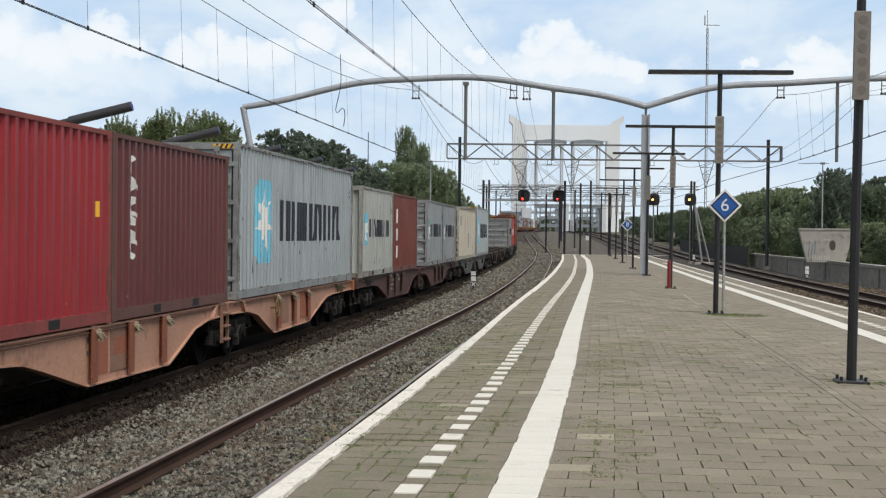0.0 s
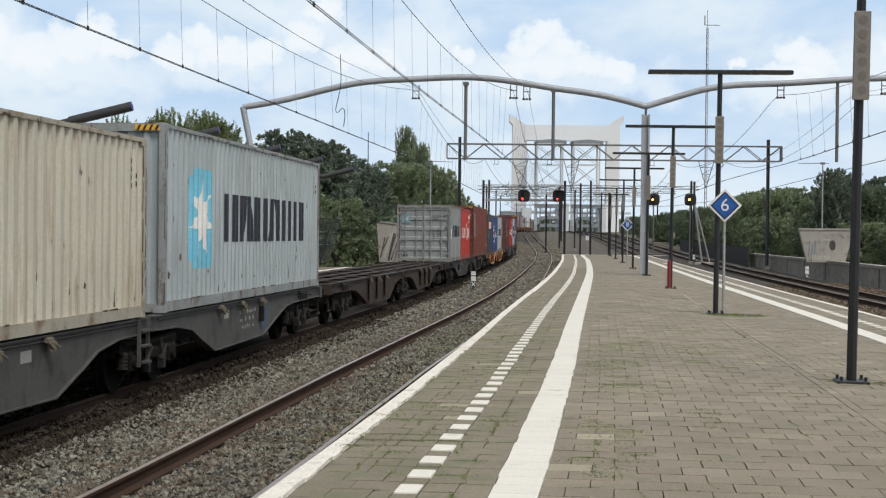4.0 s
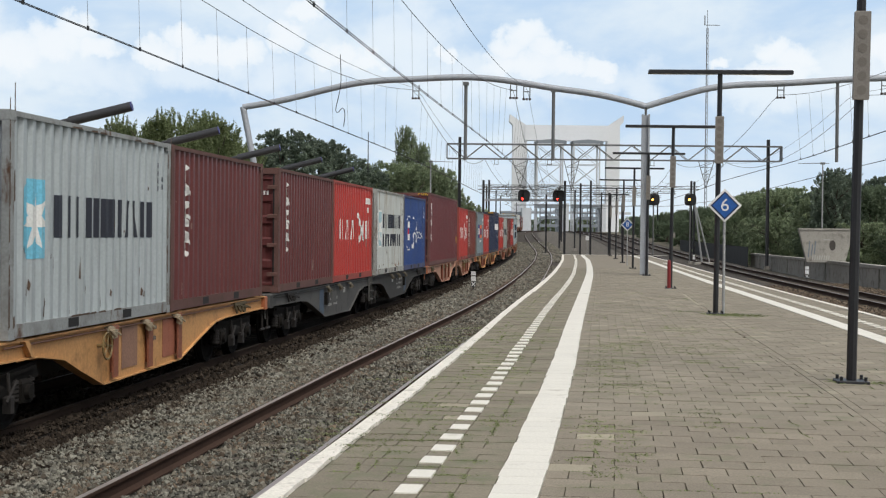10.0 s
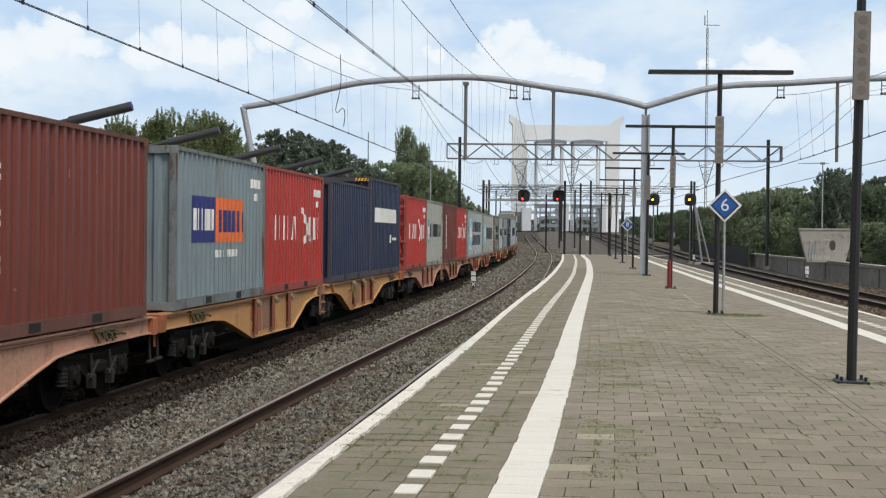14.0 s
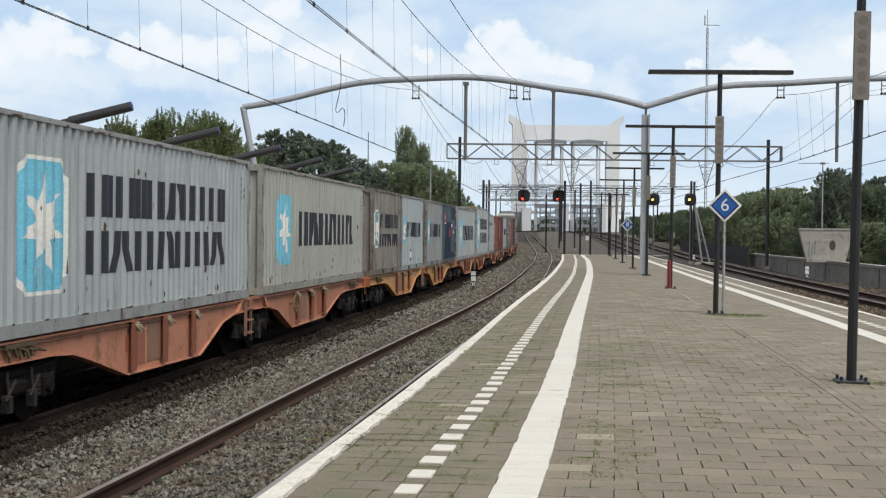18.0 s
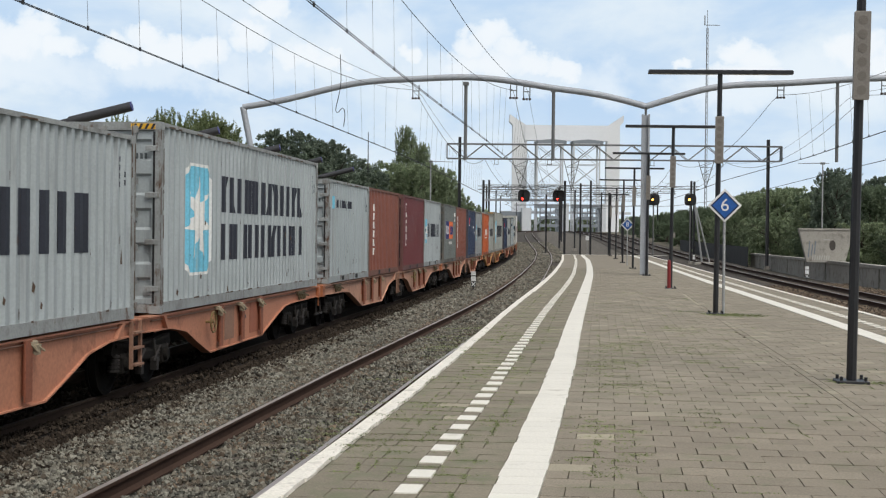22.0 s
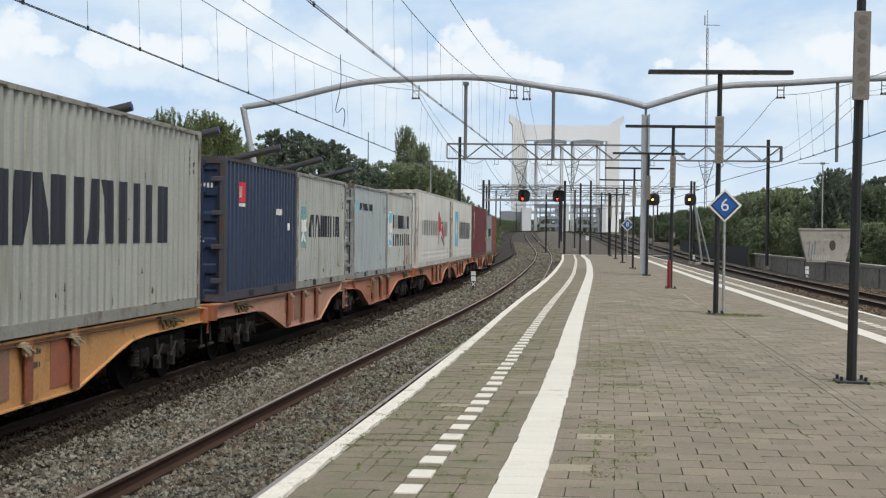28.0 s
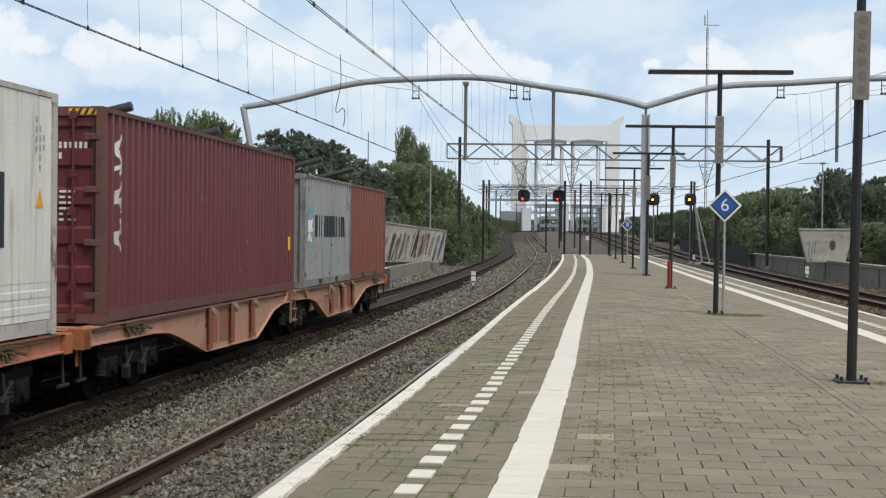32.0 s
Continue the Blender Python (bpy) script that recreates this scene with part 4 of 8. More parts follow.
# ===== walls beside the right tracks =====
WY = [50.0, 58.0, 66.0, 74.0, 82.0, 90.0, 98.0, 106.0, 114.0, 121.0, 127.0]
wall = tagged(sweep("wall_right", right_line, [(9.2, -0.9), (9.2, -0.35), (9.45, -0.30), (9.45, 0.80), (9.35, 0.82), (9.35, 0.98), (9.95, 0.98), (9.95, -0.9)], WY, M_WALL, up=False), "low stained concrete wall with a coping beside the tracks", "wall", kind="structure")
for y in WY[1:-1]:
    mb = MB()
    px, py = right_line(9.44, y)
    mb.box(px - 0.02, px + 0.01, py - 0.02, py + 0.02, RAIL_Z - 0.3, RAIL_Z + 0.8)
    part("joint", mb, M_BED, wall)
M_FENCE = surf("dark_fence_board", (0.035, 0.036, 0.034), 0.8, big=0.3, bs=1)
fence = tagged(new("dark_fence"), "dark board fence behind the outer track", "fence")
for i in range(26):
    y = 124.0 + i * 2.4
    (ax, ay), (bx, by) = right_line(8.8, y), right_line(8.8, y + 2.36)
    mb = MB()
    mb.box(0, math.hypot(bx - ax, by - ay), -0.03, 0.03, 0, 1.75, m=pose(ax, ay, RAIL_Z - 0.3 + rise(y) * 0.6, 0, 0, math.degrees(math.atan2(by - ay, bx - ax))))
    part("fence_panel", mb, M_FENCE, fence)


def flared_wall(words, pts, thick, turn, x, y, z, marks):
    """A concrete slab, wider at its top, with a coping and painted scrawls."""
    t = tagged(new("concrete_parapet"), words, "wall", group="flared parapets")
    t.matrix_basis = pose(x, y, z, 0, 0, turn)
    mb = MB()
    mb.prism(pts, 0, thick)
    part("slab", mb, M_WALL, t)
    mb = MB()
    top = [p for p in pts if p[1] > pts[0][1] + 0.5]
    mb.prism([(top[0][0], top[0][1]), (top[1][0], top[1][1]), (top[1][0], top[1][1] + 0.1), (top[0][0], top[0][1] + 0.1)], -0.05, thick + 0.05)
    part("coping", mb, M_WALL, t)
    for m, polys in marks:
        mb = MB()
        for q in polys:
            mb.add([(a, -0.006, b) for a, b in q], [tuple(range(len(q)))])
        part("graffiti", mb, m, t, "faded spray paint", "stuff")
    return t


G_BLUE = surf("faded_blue_spray", (0.17, 0.20, 0.23), 0.85, big=0.3)
G_WHITE = surf("faded_white_spray", (0.40, 0.39, 0.36), 0.85, big=0.3)
G_DARK = surf("dark_spray", (0.07, 0.062, 0.055), 0.85, big=0.3)
G_PINK = surf("faded_pink_spray", (0.25, 0.16, 0.15), 0.85, big=0.3)
G_CYAN = surf("pale_cyan_spray", (0.22, 0.38, 0.45), 0.85, big=0.3)
rnd = random.Random(8)
marks = [(G_BLUE, [rect(0.55 + 0.18 * k, 0.62 + 0.18 * k, 0.3 + 0.1 * (k % 3), 1.3 - 0.2 * (k % 2), 0.08) for k in range(3)]), (G_WHITE, [rect(0.8 + 0.14 * k, 0.88 + 0.14 * k, 0.15, 0.42, 0.04) for k in range(8)] + [rect(1.5, 1.9, 1.35, 1.45)]),
         (G_DARK, [[(2.05 + 0.2 * math.cos(a * 0.7), 1.05 + 0.33 * math.sin(a * 0.7)) for a in range(9)]])]
flared_wall("flared concrete parapet with dark blot and graffiti behind the wall", [(0.5, 0), (2.85, 0), (3.35, 2.0), (0, 2.0)], 0.4, -3, 22.05, 88.0, 0.12, marks)
gm = {G_DARK: [], G_WHITE: [], G_PINK: [], G_CYAN: []}
for k in range(40):
    a = -0.25 + k * 0.105
    gm[rnd.choice((G_DARK, G_DARK, G_WHITE, G_WHITE, G_PINK))].append(rect(a, a + rnd.uniform(0.05, 0.15), rnd.uniform(0.05, 0.7), rnd.uniform(1.6, 2.25), rnd.uniform(0.3, 0.5)))
for k in range(3):
    gm[G_CYAN].append(rect(3.55 + 0.2 * k, 3.66 + 0.2 * k, 0.5 + 0.2 * k, 1.9 - 0.1 * k, 0.28))
flared_wall("flared concrete parapet covered in slanting graffiti beside the train's track", [(-0.3, 0), (4.1, 0), (4.35, 2.15), (-0.5, 2.75)], 0.4, 4, -4.1, 98.0, -0.35, list(gm.items()))
tagged(sweep("wall_left", near_line, [(TRAIN_OFF - 3.3, -0.9), (TRAIN_OFF - 3.3, 0.55), (TRAIN_OFF - 2.95, 0.55), (TRAIN_OFF - 2.95, -0.9)], [69.0, 76.0, 82.0, 88.0, 94.0, 100.0, 104.0], M_CONC, up=False), "low concrete wall with graffiti beside the train's track", "wall", kind="structure")

# ===== glass screens and leaning lamp arms on the side platform =====
M_SCREEN = glass("grimy_screen_glass", (0.82, 0.89, 0.85), 0.10, 0.63)
M_FRAME = surf("screen_post_paint", (0.055, 0.06, 0.06), 0.5, metal=0.3)
SCREEN_OFF = TRAIN_OFF - 6.85


def screen_panel():
    t = tagged(new("glass_screen"), "tilted grimy glass windbreak panel with dark posts on the side platform", "screen", group="glass screens")
    lean = pose(0, 0, 0, 0, 15, 0)
    mb = MB()
    mb.prism([(-0.05, 0), (0.05, 0), (0.03, 2.46), (-0.03, 2.46)], -0.028, 0.028, m=lean)
    part("post", mb, M_FRAME, t)
    for k, (z0, z1) in enumerate(((0.12, 1.02), (1.06, 1.68), (1.72, 2.44))):
        mb = MB()
        mb.box(-0.006, 0.006, 0.05, 2.74, z0, z1, m=lean)
        ob = part("pane", mb, M_SCREEN, t)
        ob.visible_shadow = False
    for z in (0.10, 1.04, 1.70, 2.45):
        mb = MB()
        mb.box(-0.012, 0.012, 0.04, 2.75, z - 0.012, z + 0.012, m=lean)
        part("rail", mb, M_FRAMEL if z > 0.5 else M_FRAME, t)
    mb = MB()
    mb.box(-0.12, 0.16, -0.12, 0.12, 0, 0.03)
    part("foot", mb, M_FRAME, t)
    return t


M_RAILW = surf("pale_guard_rail", (0.62, 0.62, 0.58), 0.6, big=0.15)
M_FRAMEL = surf("pale_screen_rail", (0.22, 0.25, 0.24), 0.5)
first = None
for i in range(20):
    y = 18.6 + i * 2.8
    px, py = near_line(SCREEN_OFF + max(0, (y - 48) * 0.03), y)
    m = pose(px, py, 0.0, 0, 0, -math.degrees(math.atan(slope_at(near_x, y))))
    if first is None:
        first = screen_panel()
        first.matrix_basis = m
    else:
        copy_thing(first, m)
tagged(sweep("screen_plinth", near_line, [(SCREEN_OFF - 0.15, 0), (SCREEN_OFF - 0.15, 0.1), (SCREEN_OFF + 0.2, 0.1), (SCREEN_OFF + 0.2, 0)], [float(y) for y in range(18, 78, 2)], M_CONC, z=0, up=False), "low concrete plinth under the glass screens", "plinth", kind="structure")


def lamp_arm(words):
    t = tagged(new("leaning_lamp"), words, "lamp post", group="leaning lamps")
    mb = MB()
    mb.chain([(0, 0, 0), (-0.92, 0, 3.66)], 0.075, n=10)
    shade(part("post", mb, M_ARM, t))
    mb = MB()
    mb.chain([(-0.92, 0, 3.63), (1.9, 0, 4.36)], 0.065, n=10)
    shade(part("arm", mb, M_ARM, t))
    mb = MB()
    mb.chain([(1.75, 0, 4.29), (3.32, 0, 4.69)], 0.125, n=14)
    head = shade(part("lamp_tube", mb, M_ARM, t, "dark cylindrical lamp body"))
    mb = MB()
    mb.chain([(3.31, 0, 4.688), (3.345, 0, 4.697)], 0.122, n=14)
    part("end_cap", mb, surf("blue_end_cap", (0.05, 0.055, 0.20), 0.6), head)
    return t


M_ARM = surf("dark_grey_tube_paint", (0.06, 0.061, 0.066), 0.38, metal=0.3, big=0.2)
arm = None
for y in (35.1, 43.4, 52.1, 60.5, 69.2):
    px, py = near_line(SCREEN_OFF - 0.55, y)
    m = pose(px, py, 0.08, 0, 0, 0)
    if arm is None:
        arm = lamp_arm("dark leaning lamp post with a long tube lamp")
        arm.matrix_basis = m
    else:
        copy_thing(arm, m)
t = tagged(new("info_cabinet"), "tall grey framed display standing behind the glass screens", "display")
px, py = near_line(SCREEN_OFF - 0.9, 56.0)
t.matrix_basis = pose(px, py, 0, 0, 0, -6)
mb = MB()
mb.bevel_box(-0.36, 0.36, -0.08, 0.08, 0, 3.05, 0.02)
part("case", mb, surf("grey_cabinet", (0.16, 0.17, 0.175), 0.5), t)
mb = MB()
mb.box(-0.27, 0.27, -0.085, -0.082, 2.3, 2.95)
part("panel", mb, M_CONC, t)
t = tagged(new("dark_pillar"), "dark leaning panel between glass screens", "pillar")
px, py = near_line(SCREEN_OFF + 0.1, 54.2)
t.matrix_basis = pose(px, py, 0, 0, 15, -6)
mb = MB()
mb.bevel_box(-0.07, 0.07, -0.5, 0.5, 0, 2.5, 0.02)
part("panel", mb, M_FRAME, t)
# pale barrier and hedge strip seen through the glass
tagged(sweep("barrier_wall", near_line, [(TRAIN_OFF - 12.2, -1.5), (TRAIN_OFF - 12.2, 1.80), (TRAIN_OFF - 11.9, 1.80), (TRAIN_OFF - 11.9, -1.5)], [float(y) for y in range(16, 72, 4)], surf("pale_barrier_concrete", (0.27, 0.285, 0.25), 0.9, big=0.3, bs=0.4, fs=3, fine=0.25), z=0, up=False), "pale concrete barrier behind the side platform", "barrier", kind="structure")
t = tagged(new("guard_rail"), "pale steel guard rail in front of the barrier", "guard rail")
for y0 in range(16, 70, 4):
    mb = MB()
    mb.chain([Vector((*near_line(TRAIN_OFF - 11.6, y0 + q), 1.08)) for q in (0.0, 1.0, 2.0, 3.0, 3.98)], 0.075, n=6)
    r = part("rail", mb, M_RAILW, t)
    mb = MB()
    qx, qy = near_line(TRAIN_OFF - 11.6, y0 + 2)
    mb.box(qx - 0.04, qx + 0.04, qy - 0.04, qy + 0.04, -1.5, 1.02)
    part("post", mb, M_GALVD, t)
# railing behind the screens
t = tagged(new("railing"), "dark bar railing behind the side platform", "railing")
for i in range(140):
    y = 45.5 + i * 0.15
    px, py = near_line(TRAIN_OFF - 13.3, y)
    mb = MB()
    mb.box(px - 0.02, px + 0.02, py - 0.03, py + 0.03, -1.5, 2.84 + (y - 50) * 0.0275)
    part("bar", mb, M_FRAME, t)
M_HEDGE = surf("dark_green_fence_board", (0.045, 0.055, 0.038), 0.9, big=0.4, fine=0.3, bs=0.7, fs=9)
for k in range(13):
    mb = MB()
    (ax, ay), (bx, by) = near_line(TRAIN_OFF - 13.35, 30 + 3 * k), near_line(TRAIN_OFF - 13.35, 32.9 + 3 * k)
    mb.box(0, math.hypot(bx - ax, by - ay), -0.02, 0.02, -1.5, 1.75, m=pose(ax, ay, 0, 0, 0, math.degrees(math.atan2(by - ay, bx - ax))))
    part("board", mb, M_HEDGE, t, "dark green fence board")
for z in (0.3, 2.1, 2.7):
    mb = MB()
    mb.chain([Vector((*near_line(TRAIN_OFF - 13.3, 45.5 + 3 * i), z + i * 0.0825)) for i in range(8)], 0.03, n=5)
    part("rail", mb, M_FRAME, t)
# building beyond the trees
t = tagged(new("building"), "brown and grey flat-roofed building behind trees", "building")
mb = MB()
mb.box(-36.0, -24.9, 78.0, 92.0, -1.6, 5.9)
part("wall", mb, surf("brown_brick_wall", (0.07, 0.05, 0.045), 0.9, big=0.2), t)
mb = MB()
mb.box(-36.0, -25.6, 79.0, 92.0, 5.9, 7.3)
part("upper_wall", mb, surf("grey_cladding", (0.42, 0.44, 0.46), 0.6, big=0.1), t)
for k in range(3):
    mb = MB()
    mb.box(-27.5 + k * 0.55, -27.1 + k * 0.55, 78.9, 78.97, 6.2, 6.9)
    part("window", mb, M_SIGK, t)


# ===== lift bridge =====
def lift_bridge():
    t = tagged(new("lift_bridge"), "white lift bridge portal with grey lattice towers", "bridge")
    # the white and the light grey are paled to carry distance haze
    HZ = surf("hazed_white_bridge_paint", (0.80, 0.82, 0.84), 0.7, big=0.04, fine=0.03, bump=0)
    HG = surf("hazed_grey_bridge_paint", (0.60, 0.63, 0.66), 0.7, big=0.08, fine=0.03, bump=0)
    HD = surf("mid_grey_bridge_paint", (0.24, 0.27, 0.30), 0.7, big=0.08, bump=0)
    y = 600.0
    for s, (o, i, tip) in ((1, (28.9, 35.0, 27.4)), (-1, (74.2, 68.6, 75.6))):
        mb = MB()
        mb.prism([(o, 0), (i, 0), (i, 48.0), (tip + 0.2, 52.8), (tip, 49.8), (o, 48.3)], y, y + 5)
        part("tower", mb, HZ, t)
    mb = MB()
    mb.box(34.0, 69.5, y - 0.5, y + 4, 41.8, 48.3)
    part("lintel", mb, HZ, t)
    for x0 in (38.4, 53.6):
        mb = MB()
        mb.prism([(x0 - 0.5, 39.5), (x0 + 12.0, 39.5), (x0 + 12.2, 40.9), (x0 + 6, 41.5), (x0 - 0.6, 40.9)], y - 14, y - 2)
        part("tower_head", mb, HD, t)
        for a in (0, 10.6):
            for b in (-14, -4):
                mb = MB()
                mb.box(x0 + a - 0.32, x0 + a + 0.32, y + b, y + b + 0.7, 3, 40)
                part("tower_leg", mb, HG, t)
        for b in (-14, -4):
            mb = MB()
            for k in range(4):
                z0, z1 = 6 + k * 8.4, 6 + (k + 1) * 8.4
                mb.tube((x0, y + b, z0), (x0 + 10.6, y + b, z1), 0.15, n=5)
                mb.tube((x0 + 10.6, y + b, z0), (x0, y + b, z1), 0.15, n=5)
                mb.tube((x0, y + b, z1), (x0 + 10.6, y + b, z1), 0.15, n=5)
            part("bracing", mb, HG, t)
        mb = MB()
        mb.box(x0 - 1, x0 + 11.6, y - 16, y - 14.5, 13.0, 14.6)
        part("deck_girder", mb, HD, t)
        for za, zb in ((8.4, 9.6), (10.6, 11.2), (5.2, 6.4)):
            mb = MB()
            mb.box(x0 + 1.2, x0 + 10.2, y - 16, y - 14.5, za, zb)
            part("cross_girder", mb, HD, t)
        for k in range(5):
            mb = MB()
            mb.box(x0 + 1.2 + k * 2.15, x0 + 1.6 + k * 2.15, y - 15.8, y - 14.8, 3.0, 13.0)
            part("hanger_post", mb, HD, t)
        mb = MB()
        mb.box(x0 + 11.2, x0 + 13.2, y - 16, y - 2, 2, 15)
        part("pier", mb, HG, t)
        mb = MB()
        mb.box(x0 - 6.0, x0 - 2.2, y - 15.4, y - 2.6, 2, 13)
        part("pier", mb, HG, t)
    mb = MB()
    mb.box(24.0, 33.0, y - 8, y + 4, 0, 11.5)
    part("approach_pier", mb, HD, t)
    mb = MB()
    mb.box(24, 80, y + 6, y + 9, 11.0, 12.0)
    part("span", mb, HG, t)
    return t


lift_bridge()

# radio mast
t = tagged(new("radio_mast"), "tall thin lattice radio mast in the distance", "mast")
M_MAST = surf("grey_mast_paint", (0.36, 0.39, 0.43), 0.7, bump=0)
cx, cy, w = 73.7, 400.0, 0.42
for a in range(3):
    px, py = cx + w * math.cos(2.1 * a), cy + w * math.sin(2.1 * a)
    mb = MB()
    mb.tube((px, py, -1.5), (px - (px - cx) * 0.4, py, 60.5), 0.09, n=5)
    part("leg", mb, M_MAST, t)
mb = MB()
for k in range(40):
    for a in range(3):
        p = [(cx + w * math.cos(2.1 * q), cy + w * math.sin(2.1 * q)) for q in (a, a + 1)]
        mb.tube((*p[0], k * 1.5), (*p[1], k * 1.5 + 1.5), 0.045, n=4)
part("lattice", mb, M_MAST, t)
mb = MB()
mb.tube((cx, cy, 60), (cx, cy, 65.5), 0.10, n=5)
mb.box(cx - 0.9, cx - 0.6, cy - 0.2, cy + 0.2, 61.3, 64.0)
mb.box(cx - 0.5, cx + 3.5, cy - 0.1, cy + 0.1, 61.2, 61.4)
part("antenna", mb, M_MAST, t)

# street lamp over the trees on the right
t = tagged(new("street_lamp"), "thin grey street lamp standing behind the low wall", "street lamp", group="street lamps")
mb = MB()
mb.tube((0, 0, 0), (0, 0, 7.4), 0.07, 0.045, n=8)
part("pole", mb, M_GALV, t)
mb = MB()
mb.bevel_box(-0.16, 0.12, -0.1, 0.1, 7.35, 7.5, 0.03)
part("lamp_head", mb, M_GALVD, t)
mb = MB()
mb.chain([(0.45, 0, 7.44), (-0.2, 0, 7.44), (-1.7, 0, 7.40)], [0.02, 0.028, 0.02], n=6)
part("bracket_arm", mb, M_GALVD, t)
t.matrix_basis = pose(26.4, 99.0, -0.6)
copy_thing(t, pose(-1.0, 108.0, -0.3, 0, 0, 180))
t = tagged(new("thin_pole"), "thin dark steel pole standing among the trees", "pole")
mb = MB()
mb.chain([(0, 0, 0), (0, 0, 5.5), (0, 0, 9.55)], [0.06, 0.05, 0.025], n=7)
part("shaft", mb, M_POSTD, t)
t.matrix_basis = pose(-5.5, 103.0, -0.6)


# ===== trees =====
def leaf_material(name, dark, light):
    m, n, l, b = nodes_of(name)
    ge = n.new("ShaderNodeNewGeometry")
    mx = n.new("ShaderNodeMix")
    mx.data_type = "RGBA"
    mx.inputs["A"].default_value, mx.inputs["B"].default_value = (*dark, 1), (*light, 1)
    l.new(ge.outputs["Random Per Island"], mx.inputs["Factor"])
    ns = n.new("ShaderNodeTexNoise")
    ns.inputs["Scale"].default_value = 0.5
    tc = n.new("ShaderNodeTexCoord")
    l.new(tc.outputs["Object"], ns.inputs["Vector"])
    hv = n.new("ShaderNodeHueSaturation")
    mr = n.new("ShaderNodeMapRange")
    mr.inputs["From Min"].default_value, mr.inputs["From Max"].default_value = 0.3, 0.7
    mr.inputs["To Min"].default_value, mr.inputs["To Max"].default_value = 0.7, 1.3
    l.new(ns.outputs["Fac"], mr.inputs["Value"])
    l.new(mr.outputs["Result"], hv.inputs["Value"])
    l.new(mx.outputs["Result"], hv.inputs["Color"])
    l.new(hv.outputs["Color"], b.inputs["Base Color"])
    b.inputs["Roughness"].default_value = 0.6
    b.inputs["Specular IOR Level"].default_value = 0.25
    b.inputs["Transmission Weight"].default_value = 0.0
    tl = n.new("ShaderNodeBsdfTranslucent")
    l.new(hv.outputs["Color"], tl.inputs[0])
    ms = n.new("ShaderNodeMixShader")
    ms.inputs[0].default_value = 0.42
    l.new(b.outputs[0], ms.inputs[1])
    l.new(tl.outputs[0], ms.inputs[2])
    l.new(ms.outputs[0], n["Material Output"].inputs["Surface"])
    return m


LEAF_A = leaf_material("fresh_green_leaves", (0.130, 0.170, 0.080), (0.285, 0.33, 0.16))
# B and C are greyed and blued in the colour for distance haze
LEAF_B = leaf_material("hazed_deep_green_leaves", (0.138, 0.182, 0.142), (0.245, 0.298, 0.218))
LEAF_C = leaf_material("hazed_mid_green_leaves", (0.165, 0.215, 0.13), (0.30, 0.355, 0.205))
# brighter leaf green with sunlight and haze put into it, for right-hand trees
LEAF_E = leaf_material("sunlit_green_leaves", (0.20, 0.255, 0.155), (0.345, 0.405, 0.245))
# darker leaf green with shade put into it, for right-hand trees
LEAF_D = leaf_material("shade-dark_green_leaves", (0.125, 0.170, 0.108), (0.195, 0.245, 0.15))
M_BARK = surf("grey_brown_bark", (0.09, 0.075, 0.06), 0.95, big=0.3, bs=3, fs=20, bump=0.5)


def crown_mesh(name, h, w, seed, lobes, clumps, leaves, size, low=0.12, spray=0.0):
    """Leaves in clumps, the clumps on lobes, the lobes over a rounded crown; spray: how far the leaves stand upward on twigs."""
    rng = np.random.default_rng(seed)
    pts, up = [], []
    for c in range(lobes):
        f = low + (1 - low) * (c + 0.6) / lobes
        rad = w * (1 - (2 * (f - 0.42) / 1.25) ** 2) ** 0.5 if abs(2 * (f - 0.42) / 1.25) < 1 else w * 0.3
        a = c * 2.4 + rng.uniform(-0.5, 0.5)
        r = rad * rng.uniform(0.35, 0.72)
        lr = w * rng.uniform(0.34, 0.50) * (0.75 if f > 0.8 else 1.0)
        centre = np.array([r * math.cos(a), r * math.sin(a), min(f * h, h - lr * 0.9)])
        for k in range(clumps):
            d = rng.normal(0, 1, 3)
            d[2] = d[2] * 0.9 + 0.25
            d /= np.linalg.norm(d)
            p = centre + d * lr * rng.uniform(0.62, 1.0)
            cr = lr * rng.uniform(0.16, 0.34)
            q = rng.normal(0, 0.5, (leaves, 3)) * cr
            if spray:
                tip = d * 0.5 + np.array([0, 0, 1.0])
                q = q * 0.45 + np.outer(rng.uniform(0, 1, leaves) ** 0.8, tip * spray * rng.uniform(0.5, 1.3))
            pts.append(p + q)
            up.append(np.tile(d + np.array([0, 0, spray]), (leaves, 1)))
    p, u = np.concatenate(pts), np.concatenate(up)
    n = len(p)
    a1 = rng.normal(0, 1, (n, 3)) + u * (0.9 if spray else 0.0)
    a1 /= np.linalg.norm(a1, axis=1)[:, None]
    a2 = np.cross(a1, rng.normal(0, 1, (n, 3)))
    a2 /= np.linalg.norm(a2, axis=1)[:, None]
    s = (size * rng.uniform(0.55, 1.5, n))[:, None]
    v = np.stack([p - a1 * s, p + a2 * s * 0.5, p + a1 * s, p - a2 * s * 0.5], 1).reshape(-1, 3)
    me = bpy.data.meshes.new(name)
    me.from_pydata(v.tolist(), [], np.arange(4 * n).reshape(-1, 4).tolist())
    me.update()
    return me


